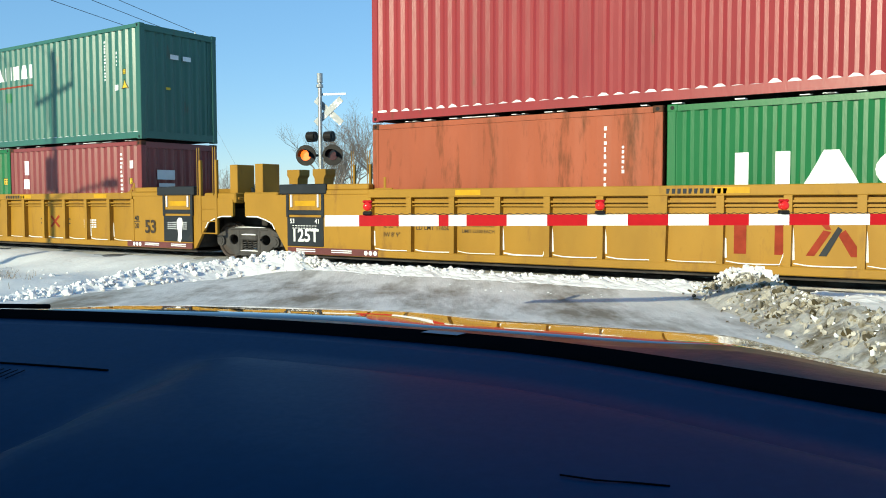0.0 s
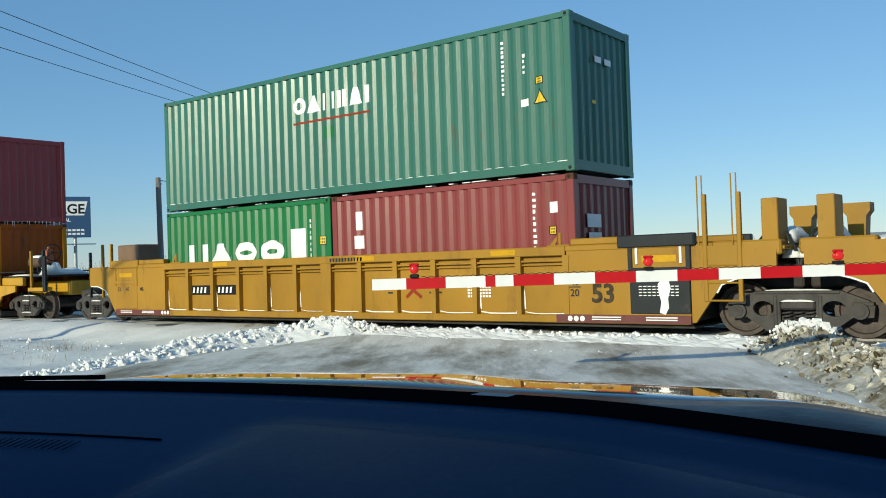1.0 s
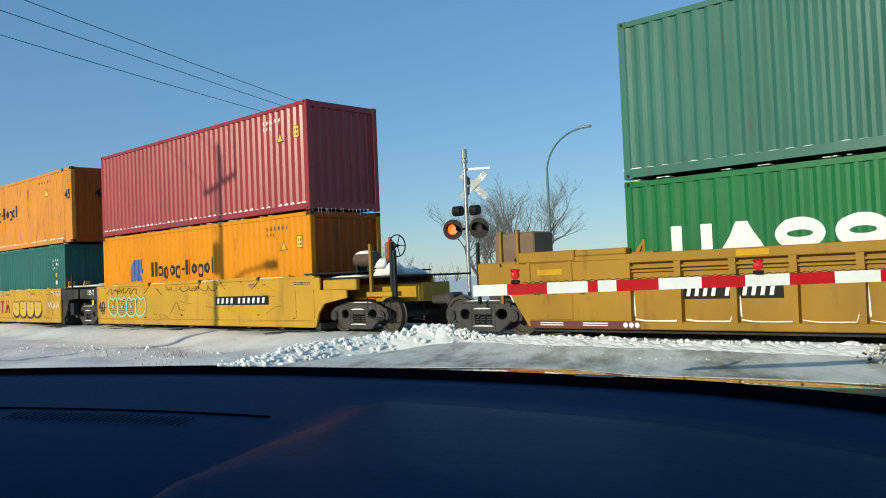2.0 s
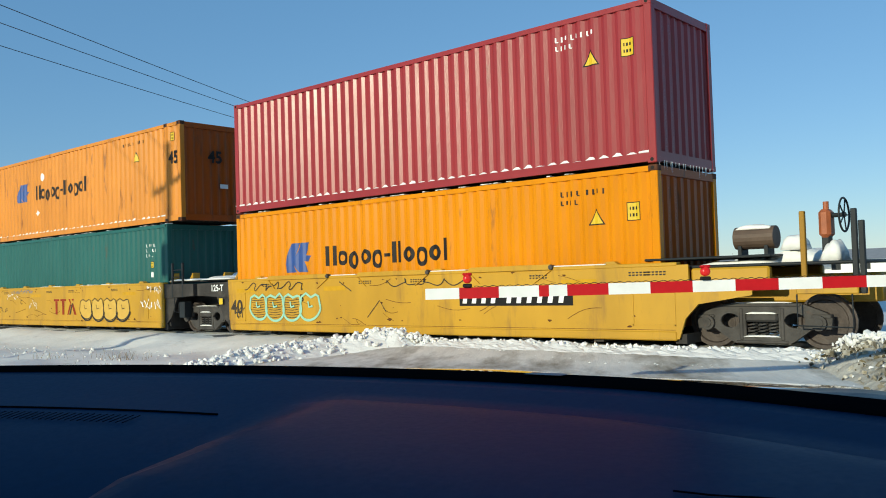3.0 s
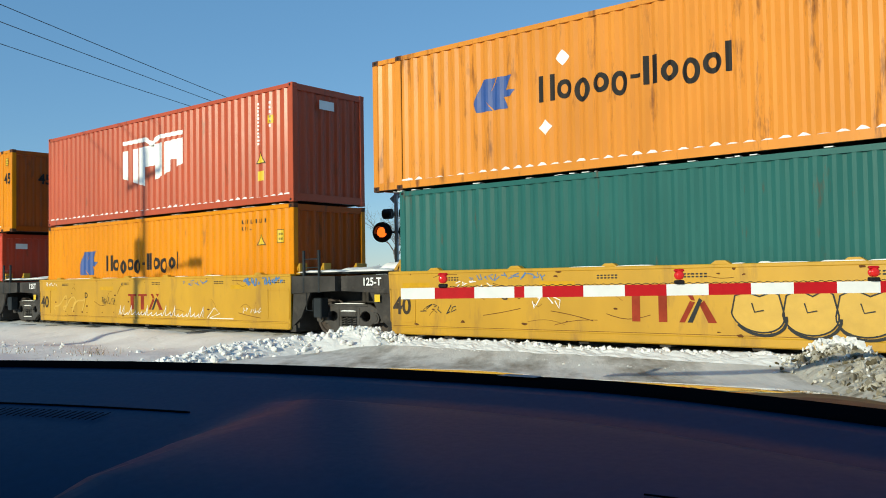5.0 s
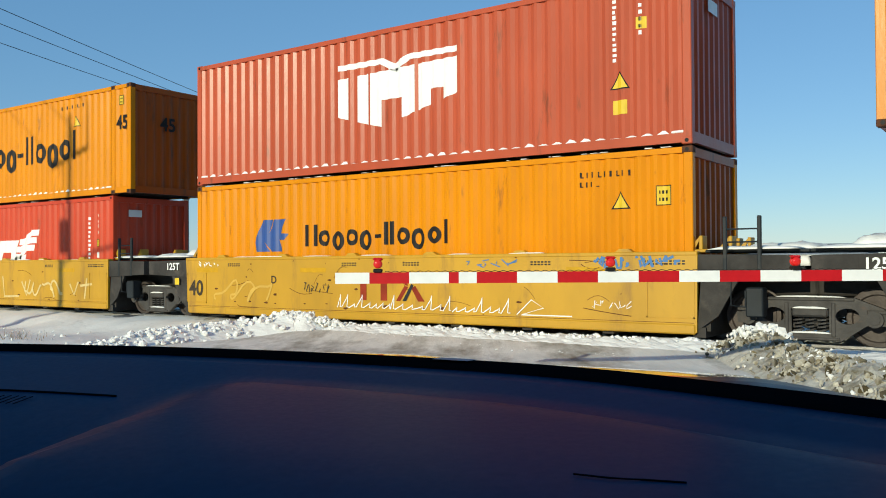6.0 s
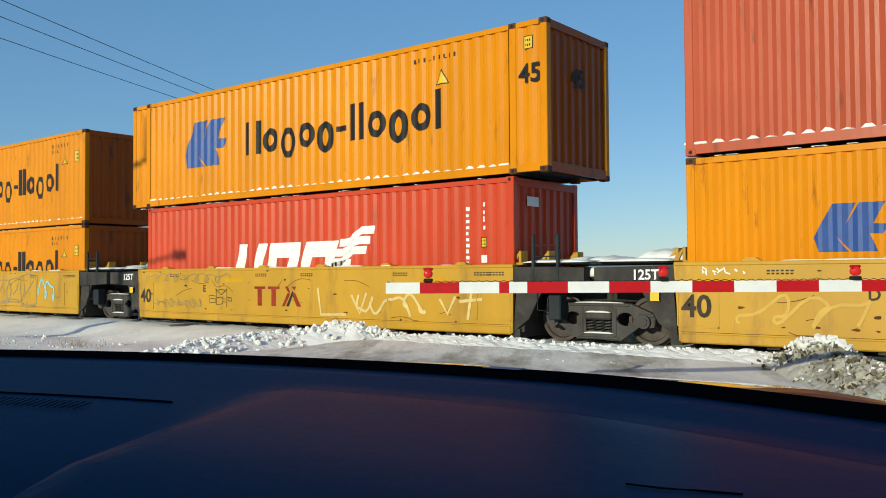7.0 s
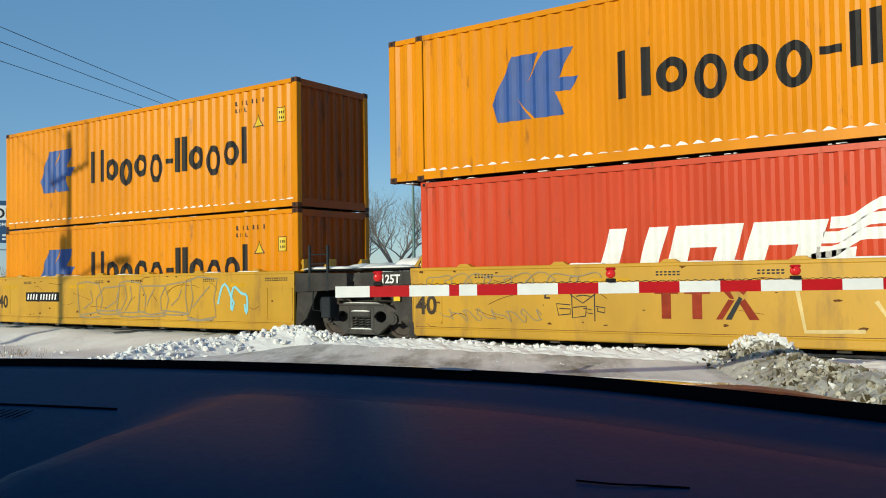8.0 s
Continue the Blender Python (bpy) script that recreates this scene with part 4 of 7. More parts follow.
def squiggle(x0, x1, z0, z1, n, seed, wob=1.0):
    """A looping spray-can stroke."""
    rnd = random.Random(seed)
    ph = [rnd.uniform(0, 6.28) for _ in range(4)]
    zc, zh = (z0 + z1) / 2, (z1 - z0) / 2
    pts = []
    for i in range(n * 14 + 1):
        t = i / (n * 14)
        a = t * n * 2 * math.pi
        pts.append((x0 + (x1 - x0) * t + wob * 0.12 * math.sin(a + ph[0]), zc + zh * (0.72 * math.sin(a * 1.0 + ph[1]) + 0.28 * math.sin(a * 2.3 + ph[2]))))
    return pts


def scrawl(bm, x0, x1, z0, z1, n, seed, w, y):
    """Short angular tag strokes."""
    rnd = random.Random(seed)
    for i in range(n):
        x = x0 + (x1 - x0) * (i + 0.2 * rnd.random()) / n
        dx = (x1 - x0) / n
        pts = [(x + dx * rnd.uniform(-0.1, 1.1), z0 + (z1 - z0) * rnd.random()) for _ in range(4)]
        pts = sorted(pts, key=lambda p: p[1] * rnd.choice((1, -1)))
        ribbon(bm, pts, w, y)


def bubbles(root, x0, x1, z0, z1, n, seed, fill, line, lw=0.035):
    """Fat round-bottomed letters in a row, each with a shadow under its belly."""
    rnd = random.Random(seed)
    y = -SIDE - 0.004
    bm, bl, bs = bmesh.new(), bmesh.new(), bmesh.new()
    step, h = (x1 - x0) / n, z1 - z0
    for i in range(n):
        cx, lean = x0 + step * (i + 0.5), 0.05 * (i - (n - 1) / 2)
        r = step * rnd.uniform(0.50, 0.56)
        low = z0 + rnd.uniform(0.0, 0.08) * h
        belly = [(cx + r * math.cos(t) + lean * math.sin(t), low + 0.42 * h + 0.42 * h * math.sin(t)) for t in np.linspace(math.pi, 2 * math.pi, 15)]
        crown = [(cx + r * 0.82, z1 - 0.12 * h), (cx + r * 0.55, z1 - rnd.uniform(0, 0.1) * h), (cx + r * 0.1, z1 - 0.16 * h), (cx - r * 0.4, z1 - rnd.uniform(0, 0.08) * h), (cx - r * 0.85, z1 - 0.14 * h)]
        a = belly + crown
        poly(bm, a, y - 0.002 * (i % 3))
        ribbon(bl, a, lw, y - 0.008 - 0.003 * (i % 2), True)
        ribbon(bl, [(cx - r * 0.2, z1 - 0.3 * h), (cx - r * 0.1, z1 - 0.5 * h), (cx + r * 0.25, z1 - 0.46 * h)], lw * 0.8, y - 0.016)
        if fill:
            ribbon(bs, [(x + 0.03, z - 0.045) for x, z in belly[2:]], 0.045, y - 0.0125 - 0.002 * (i % 2))
    if fill:
        pieces("graffiti_fill", bm, M[fill], root)
        pieces("graffiti_shadow", bs, M[line], root)
    else:
        bm.free()
        bs.free()
    pieces("graffiti_outline", bl, M[line], root)


def text_on(root, body, h, x, z, m, deep=0.0, align="CENTER"):
    pieces("lettering", text_bmesh(body, h, x, z, -SIDE - 0.006 + deep, align), M[m], root)


def car_emblem(root, x0, x1, z0, z1, deep=0.0):
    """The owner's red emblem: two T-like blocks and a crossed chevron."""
    w, h = x1 - x0, z1 - z0
    y = -SIDE - 0.005 + deep
    P = lambda a, b: (x0 + a * w, z0 + b * h)
    red = ([P(0.07, 0), P(0.165, 0), P(0.165, 0.86), P(0.07, 0.86)], [P(0.0, 0.865), P(0.24, 0.865), P(0.24, 1), P(0.0, 1)],
           [P(0.375, 0), P(0.47, 0), P(0.47, 0.86), P(0.375, 0.86)], [P(0.30, 0.865), P(0.55, 0.865), P(0.55, 1), P(0.30, 1)],
           [P(0.60, 0), P(0.66, 0), P(0.775, 0.64), P(0.72, 0.68)], [P(0.66, 1), P(0.73, 1), P(0.775, 0.69), P(0.735, 0.70)],
           [P(0.80, 1), P(0.90, 1), P(0.86, 0.82)], [P(0.82, 0.56), P(0.87, 0.70), P(1.0, 0), P(0.91, 0)])
    for pts in red:
        bm = bmesh.new()
        poly(bm, pts, y)
        part("emblem", bm, M["logo_red"], root)
    bm = bmesh.new()
    poly(bm, [P(0.69, 0), P(0.745, 0), P(0.85, 0.70), P(0.82, 0.78)], y - 0.003)
    part("emblem", bm, M["charcoal"], root)


def end_bracket(bm, x, z, y):
    """A folded container guide with a raking stay."""
    soft_box(bm, x - 0.03, x + 0.03, y - 0.12, y + 0.12, z, z + 0.25, 0.01)
    prism(bm, [(x - 0.24, z), (x - 0.03, z + 0.23), (x + 0.0, z + 0.23), (x - 0.12, z)], y - 0.10, y - 0.06)
    soft_box(bm, x - 0.26, x + 0.2, y - 0.13, y + 0.13, z - 0.02, z + 0.03, 0.01)


def well_unit40(xl, xr, letter, index, first=False):
    """A yellow forty-foot well: deep side sheets, low floor, black ends over the shared bogies."""
    xc = (xl + xr) / 2
    root = thing("well_car", xc, TRACK_Y, 0, ("yellow articulated well car with spray-painted sides" if not first else "yellow end unit of a well car with brake gear"), "freight car", "yellow well cars")
    a, b = xl - xc + 1.58, xr - xc - 1.58
    top, bot = 1.52, 0.28
    if first:
        b = xr - xc - 1.25
    for s in (-1, 1):
        y0, y1 = sorted((s * SIDE, s * (SIDE - 0.05)))
        bm = bmesh.new()
        outline = [(a + 0.08, bot), (b - 0.02, bot), (b, top), (a, top)]
        if first:
            outline = [(a + 0.08, bot), (b - 0.0, bot), (b + 0.12, 0.62), (b + 0.35, 0.86), (b + 1.25, 1.0), (b + 1.25, 1.18), (b + 0.2, 1.2), (b + 0.2, top), (a, top)]
        prism(bm, outline, y0, y1)
        side = part("side_sheet", bm, M["yellow"], root)
        bm = bmesh.new()
        soft_box(bm, a, b, min(s * (SIDE + 0.012), s * (SIDE - 0.16)), max(s * (SIDE + 0.012), s * (SIDE - 0.16)), top - 0.02, top + 0.045, 0.012)
        part("top_chord", bm, M["yellow"], root)
        bm = bmesh.new()
        soft_box(bm, a + 0.1, b - 0.04, min(s * (SIDE + 0.018), s * (SIDE - 0.2)), max(s * (SIDE + 0.018), s * (SIDE - 0.2)), bot - 0.03, bot + 0.13, 0.02)
        part("bottom_sill", bm, M["yellow"], root)
        for k in range(6):
            bm = bmesh.new()
            x = a + (b - a) * (0.1 + 0.16 * k)
            prism(bm, [(x - 0.16, top + 0.045), (x + 0.16, top + 0.045), (x + 0.08, top + 0.10), (x - 0.08, top + 0.10)], *sorted((s * (SIDE - 0.02), s * (SIDE - 0.14))))
            part("guide_tab", bm, M["yellow"], root)
        # end panels with welded frames
        for x0, x1 in ((a + 0.05, a + 0.75), (b - 0.85, b - 0.05)):
            bm = bmesh.new()
            for q in ((x0, x0 + 0.022, 0.5, 1.2), (x1 - 0.022, x1, 0.5, 1.2), (x0, x1, 0.5, 0.522), (x0, x1, 1.18, 1.2)):
                box(bm, q[0], q[1], *sorted((s * (SIDE + 0.010), s * (SIDE - 0.01))), q[2], q[3])
            part("panel_frame", bm, M["yellow"], root)
    bm = bmesh.new()
    box(bm, a, b, -1.3, 1.3, 0.24, 0.33)
    for k in range(9):
        x = a + (b - a) * k / 8
        box(bm, x - 0.1, x + 0.1, -1.38, 1.38, 0.20, 0.36)
    part("well_floor", bm, M["grime"], root)
    # black ends: raking bulkhead, side arms and top plate
    for q, edge, tx in ((-1, a, xl - xc), (1, b, xr - xc)):
        if first and q > 0:
            continue
        bm = bmesh.new()
        for s in (-1, 1):
            y0, y1 = sorted((s * (SIDE - 0.03), s * (SIDE - 0.24)))
            prism(bm, [(edge - q * 0.02, 1.10), (edge - q * 0.02, top - 0.005), (tx - q * 0.10, top - 0.03), (tx - q * 0.10, 1.16)], y0, y1)
            prism(bm, [(edge - q * 0.03, bot + 0.03), (edge + q * 0.03, 1.10), (edge + q * 0.62, 1.12), (edge + q * 0.3, 0.55)], *sorted((s * (SIDE - 0.06), s * (SIDE - 0.12))))
        prism(bm, [(edge, 0.3), (edge, 1.3), (edge + q * 0.16, 1.3), (edge + q * 0.16, 0.3)], -1.32, 1.32)
        soft_box(bm, min(edge, tx), max(edge, tx), -0.55, 0.55, 0.86, 1.26, 0.03)
        part("end_frame", bm, M["grime"], root)
        bm = bmesh.new()
        soft_box(bm, min(edge, tx) + 0.04, max(edge, tx) + 0.04, -1.2, 1.2, top + 0.02, top + 0.07, 0.015)
        part("end_platform", bm, M["charcoal"], root)
        bm = bmesh.new()
        mound(bm, min(edge, tx) + 0.12, max(edge, tx) - 0.1, -1.36, -0.5, top + 0.07, top + 0.13, 0.03)
        mound(bm, min(edge, tx) + 0.35, max(edge, tx) + 0.02, -0.4, 1.0, top + 0.07, top + 0.20, 0.06)
        pieces("snow_patch", bm, M["clean_snow"], root, "drifted snow on the end platform", smooth=True)
        for s in (-1, 1):
            for gx, gy in ((edge - q * 0.05, 1.02), (edge + q * 0.28, 0.55)):
                bm = bmesh.new()
                end_bracket(bm, gx, top + 0.05, s * gy)
                part("container_guide", bm, M["yellow"], root, "yellow container guide bracket")
        if q < 0:
            bm = bmesh.new()
            soft_box(bm, tx + 0.72, tx + 1.40, -SIDE + 0.025, -SIDE + 0.1, 1.2, 1.5, 0.01)
            part("marking_plate", bm, M["grime"], root)
            text_on(root, "125-T" if index % 2 else "125T", 0.17, tx + 1.08, 1.28, "white")
            bm = bmesh.new()
            poly(bm, [(tx + 1.16, 0.92), (tx + 1.32, 0.92), (tx + 1.32, 1.08), (tx + 1.16, 1.08)], -SIDE - 0.004)
            part("inspection_sticker", bm, M["yellow_mark"], root)
            # snow heap against the box
            bm = bmesh.new()
            mound(bm, edge - 1.15, edge + 0.12, -0.75, 1.0, top + 0.05, top + 0.32)
            pieces("snow_heap", bm, M["clean_snow"], root, "snow heap drifted against the container", smooth=True)
        else:
            bm = bmesh.new()
            for px in (edge + 0.42, edge + 0.94):
                soft_box(bm, px - 0.03, px + 0.03, -SIDE + 0.02, -SIDE + 0.08, 1.12, 2.1, 0.01)
            for zz in (1.3, 1.5, 1.7, 1.9):
                cyl(bm, (edge + 0.42, -SIDE + 0.05, zz), (edge + 0.94, -SIDE + 0.05, zz), 0.014, 6)
            tube(bm, [(edge + 0.5, -SIDE + 0.05, 1.12), (edge + 0.5, -SIDE + 0.05, 0.72), (edge + 0.72, -SIDE + 0.05, 0.70), (edge + 0.72, -SIDE + 0.05, 0.95)], 0.014, 6)
            part("handrail", bm, M["charcoal"], root)
            bm = bmesh.new()
            soft_box(bm, edge + 0.72, edge + 0.98, -SIDE + 0.05, -SIDE + 0.3, 0.55, 1.0, 0.02)
            part("valve_box", bm, M["charcoal"], root)
            bm = bmesh.new()
            pts = [(edge + 1.0, -1.1, 1.42), (edge + 1.3, -1.15, 1.45), (edge + 1.5, -1.12, 1.3), (edge + 1.7, -1.1, 1.42), (edge + 1.95, -1.0, 1.36)]
            tube(bm, pts, 0.04, 7)
            part("air_hose", bm, M["charcoal"], root)
            bm = bmesh.new()
            mound(bm, edge + 1.4, edge + 1.62, -1.2, -1.0, 1.33, 1.5, 0.04)
            pieces("snow_patch", bm, M["clean_snow"], root, smooth=True)
    # lettering that every unit carries
    text_on(root, "40", 0.36, a + 0.38, 0.68, "faded_black")
    text_on(root, letter, 0.17, a + 3.0, 0.98, "faded_black")
    for x0 in (a + 0.4, a + 3.8, b - 2.3):
        bm = bmesh.new()
        poly(bm, [(x0, 1.22), (x0 + 0.75, 1.22), (x0 + 0.75, 1.32), (x0, 1.32)], -SIDE - 0.004)
        part("reflector_strip", bm, M["amber"], root)
    bm = bmesh.new()
    rnd = random.Random(index)
    for x0 in (a + 1.5, a + 5.0, a + 6.6, b - 3.0, b - 0.6, b - 0.9):
        for r in range(2):
            for i in range(6):
                poly(bm, [(x0 + i * 0.07, 1.40 - r * 0.045), (x0 + i * 0.07 + 0.05 * rnd.uniform(0.6, 1), 1.40 - r * 0.045), (x0 + i * 0.07 + 0.05, 1.425 - r * 0.045), (x0 + i * 0.07, 1.425 - r * 0.045)], -SIDE - 0.004)
    tagged(part("small_print", bm, M["charcoal"], root), kind="stuff")
    wear(root, a, b, 60 + index)
    MOVERS.append((root, xc))
    return root, xc, a, b


def wear(root, a, b, seed):
    """Scratches, dents and bare rusty scuffs on a side sheet, a seam above the sill and snow on the top chord."""
    rnd = random.Random(seed)
    bm, bs = bmesh.new(), bmesh.new()
    for i in range(16):
        x, z0 = rnd.uniform(a + 0.3, b - 1.2), rnd.uniform(0.45, 1.45)
        dx, dz, bend = rnd.uniform(0.15, 0.9), rnd.uniform(-0.22, 0.22), rnd.uniform(-0.1, 0.1)
        ribbon(bm, [(x + dx * t, min(1.48, max(0.44, z0 + dz * t + bend * math.sin(3.1 * t)))) for t in np.linspace(0, 1, 7)], rnd.uniform(0.006, 0.014), -SIDE - 0.0025 - 0.0001 * i)
    for i in range(26):
        x, z0, r = rnd.uniform(a + 0.2, b - 0.2), rnd.choice((rnd.uniform(1.38, 1.5), rnd.uniform(0.4, 1.3), rnd.uniform(0.42, 0.6))), rnd.uniform(0.015, 0.06)
        poly(bs, [(x + r * rnd.uniform(0.5, 1.6) * math.cos(t), z0 + r * rnd.uniform(0.25, 0.7) * math.sin(t)) for t in np.linspace(0, 6.28, 9)[:-1]], -SIDE - 0.002 - 0.00005 * i)
    tagged(part("scratches", bm, M["rust"], root), kind="stuff")
    tagged(part("rust_scuffs", bs, M["rust"], root), kind="stuff")
    bm = bmesh.new()
    poly(bm, [(a + 0.12, 0.425), (b - 0.06, 0.425), (b - 0.06, 0.433), (a + 0.12, 0.433)], -SIDE - 0.0015)
    part("seam", bm, M["rust"], root)
    bm = bmesh.new()
    for i in range(9):
        x = rnd.uniform(a + 0.2, b - 1.0)
        mound(bm, x, x + rnd.uniform(0.15, 0.8), -SIDE + 0.005, -SIDE + 0.15, 1.565, 1.565 + rnd.uniform(0.012, 0.03))
    part("snow_ledge", bm, M["clean_snow"], root, "thin snow on the top chord", True)


def number_panel(root, x0, x1, z0, z1, n=10, deep=0.0):
    """A black panel whose reporting marks are plain white bars."""
    bm = bmesh.new()
    poly(bm, [(x0, z0), (x1, z0), (x1, z1), (x0, z1)], -SIDE - 0.005 + deep)
    part("number_panel", bm, M["black"], root)
    bm = bmesh.new()
    h = z1 - z0
    step = (x1 - x0 - 0.16) / (n + 0.6)
    for i in range(n):
        x = x0 + 0.08 + step * (i + (0.6 if i > 3 else 0))
        poly(bm, [(x, z0 + 0.2 * h), (x + step * 0.45, z0 + 0.2 * h), (x + step * 0.45 + 0.03, z1 - 0.2 * h), (x + 0.03, z1 - 0.2 * h)], -SIDE - 0.009 + deep)
    tagged(part("stencil", bm, M["white"], root), kind="stuff")


def strokes(root, lines, w, m, deep=0.0):
    bm = bmesh.new()
    for i, pts in enumerate(lines):
        ribbon(bm, pts, w, -SIDE - 0.006 - 0.001 * (i % 3) + deep)
    pieces("graffiti_stroke", bm, M[m], root)


def script(x0, x1, z, h, seed):
    """A running hand: low humps with a tall stroke now and then, on one base line."""
    rnd = random.Random(seed)
    pts, x = [(x0, z)], x0
    while x < x1:
        w = h * rnd.uniform(0.55, 0.95)
        tall = h * (1.0 if rnd.random() < 0.28 else rnd.uniform(0.3, 0.45))
        lean = w * 0.25
        pts += [(x + w * 0.2 + lean, z + tall * 0.7), (x + w * 0.35 + lean, z + tall), (x + w * 0.45 + lean * 0.5, z + tall * 0.5), (x + w * 0.5, z + h * 0.06), (x + w * 0.8, z + h * rnd.uniform(0, 0.08))]
        x += w
    return pts


def block_tag(root, x0, x1, z0, z1, n, seed, m, fill=None):
    """Large angular letters in outline that overlap one another."""
    rnd = random.Random(seed)
    lines, bf = [], bmesh.new()
    step, h = (x1 - x0) / n, z1 - z0
    for i in range(n):
        a, b = x0 + step * i - 0.1 * step, x0 + step * (i + 1) + 0.12 * step
        lean = step * rnd.uniform(-0.15, 0.25)
        top, low = z1 - h * rnd.uniform(0, 0.16), z0 + h * rnd.uniform(0, 0.14)
        P = lambda u, v: (a + (b - a) * u + lean * v, low + (top - low) * v)
        outer = [P(0.02, 0.04), P(0.5, 0), P(0.96, 0.06), P(1.0, 0.5), P(0.9, 0.97), P(0.45, 1), P(0.05, 0.94), P(-0.03, 0.5)]
        outer = [(x + step * rnd.uniform(-0.12, 0.12), zz + h * rnd.uniform(-0.06, 0.06)) for x, zz in outer]
        lines.append([P(rnd.uniform(0.2, 0.4), rnd.uniform(0.1, 0.3)), P(rnd.uniform(0.4, 0.7), rnd.uniform(0.4, 0.6)), P(rnd.uniform(0.2, 0.8), rnd.uniform(0.7, 0.9))])
        lines.append(outer + outer[:1])
        lines.append([P(0.06, -0.05), P(0.5, -0.07), P(0.95, -0.03)])
        if fill:
            poly(bf, outer, -SIDE - 0.0035 - 0.0006 * i)
    if fill:
        pieces("graffiti_fill", bf, M[fill], root)
    else:
        bf.free()
    strokes(root, lines, 0.035, m)


def build_well_cars():
    y = -SIDE - 0.007
    # B: brake end
    root, xc, a, b = well_unit40(-54.13, -38.6, "B", 1, True)
    L = lambda x: x - xc
    number_panel(root, L(-44.6), L(-41.9), 0.85, 1.10)
    bubbles(root, L(-51.6), L(-48.9), 0.50, 1.18, 4, 3, None, "mint", 0.06)
    rnd = random.Random(5)
    hatch = []
    for i in range(4):
        for k in range(9):
            xm = L(-51.6) + 0.675 * (i + 0.5)
            zz = 0.60 + 0.06 * k
            hatch.append([(xm - 0.27 + rnd.uniform(-0.03, 0.05), zz), (xm, zz - 0.015), (xm + 0.27 + rnd.uniform(-0.05, 0.03), zz + 0.01)])
    strokes(root, hatch[:27], 0.014, "charcoal")
    strokes(root, [squiggle(L(-51.7), L(-49.4), 1.25, 1.47, 5, 6)], 0.025, "charcoal")
    strokes(root, [squiggle(L(-46.8), L(-44.6), 1.27, 1.45, 4, 8), [(L(-47.3), 0.6), (L(-46.9), 0.98), (L(-46.7), 0.72)], [(L(-48.2), 1.42), (L(-47.8), 1.2)]], 0.02, "charcoal")
    bm = bmesh.new()
    scrawl(bm, L(-52.2), L(-51.8), 0.55, 0.85, 4, 9, 0.025, y)
    pieces("graffiti_stroke", bm, M["charcoal"], root)
    # long hinged cover plates on the top chord, each with a raking stay
    for x0, x1 in ((L(-50.85), L(-48.6)), (L(-47.6), L(-45.45)), (L(-44.35), L(-42.36))):
        bm = bmesh.new()
        prism(bm, [(x0, 1.52), (x1 + 0.03, 1.52), (x1, 1.615), (x0 + 0.08, 1.615)], -SIDE - 0.045, -SIDE + 0.05)
        plate = part("cover_plate", bm, M["yellow"], root)
        bm = bmesh.new()
        prism(bm, [(x1 - 0.02, 1.50), (x1 + 0.01, 1.50), (x1 - 0.36, 1.28), (x1 - 0.39, 1.28)], -SIDE - 0.03, -SIDE - 0.001)
        prism(bm, [(x0 + 0.02, 1.50), (x0 + 0.05, 1.50), (x0 + 0.29, 1.30), (x0 + 0.26, 1.30)], -SIDE - 0.03, -SIDE - 0.001)
        pieces("stay", bm, M["yellow"], plate)
        bm = bmesh.new()
        cyl(bm, (x1 + 0.02, -SIDE - 0.06, 1.56), (x1 + 0.02, -SIDE + 0.06, 1.56), 0.045, 8)
        part("hinge_pin", bm, M["iron"], plate)
    bm = bmesh.new()
    for x0, x1 in ((L(-48.5), L(-47.66)), (L(-45.35), L(-44.42)), (L(-42.3), L(-41.2))):
        soft_box(bm, x0, x1, -SIDE - 0.008, -SIDE + 0.12, 1.562, 1.585, 0.01)
    part("snow_ledge", bm, M["clean_snow"], root, "snow on the top chord")
    # brake platform
    e = b + 0.2
    for s in (-1, 1):
        bm = bmesh.new()
        soft_box(bm, e, e + 1.3, *sorted((s * 1.36, s * 1.2)), 1.18, 1.45, 0.03)
        part("end_beam", bm, M["yellow"], root)
    bm = bmesh.new()
    soft_box(bm, e, e + 2.7, -0.5, 0.5, 0.85, 1.3, 0.03)
    part("draft_sill", bm, M["yellow"], root)
    bm = bmesh.new()
    soft_box(bm, e - 0.1, e + 2.7, -1.3, 1.3, 1.45, 1.50, 0.015)
    part("end_platform", bm, M["charcoal"], root)
    bm = bmesh.new()
    soft_box(bm, e - 0.9, e + 1.3, -1.25, 1.25, 1.60, 1.64, 0.012)
    part("walkway", bm, M["charcoal"], root)
    bm = bmesh.new()
    mound(bm, e + 0.1, e + 1.3, -1.2, 0.9, 1.50, 1.58, 0.03)
    mound(bm, e + 1.0, e + 1.9, -0.8, 0.6, 1.5, 1.72, 0.08)
    mound(bm, e + 1.25, e + 1.6, -0.7, -0.2, 1.7, 1.98, 0.1)
    mound(bm, e + 2.0, e + 2.3, -1.15, -0.6, 1.5, 1.85, 0.1)
    pieces("snow_heap", bm, M["clean_snow"], root, "snow on the brake platform", smooth=True)
    bm = bmesh.new()
    cyl(bm, (e + 0.48, -0.55, 1.93), (e + 1.15, -0.55, 1.93), 0.19, 20)
    tank = part("air_tank", bm, M["tank"], root)
    bm = bmesh.new()
    mound(bm, e + 0.5, e + 1.12, -0.68, -0.42, 2.07, 2.15, 0.035)
    pieces("snow_patch", bm, M["clean_snow"], tank, smooth=True)
    bm = bmesh.new()
    for q in (e + 0.58, e + 1.02):
        box(bm, q - 0.03, q + 0.03, -0.7, -0.4, 1.5, 1.8)
    pieces("tank_cradle", bm, M["charcoal"], tank)
    bm = bmesh.new()
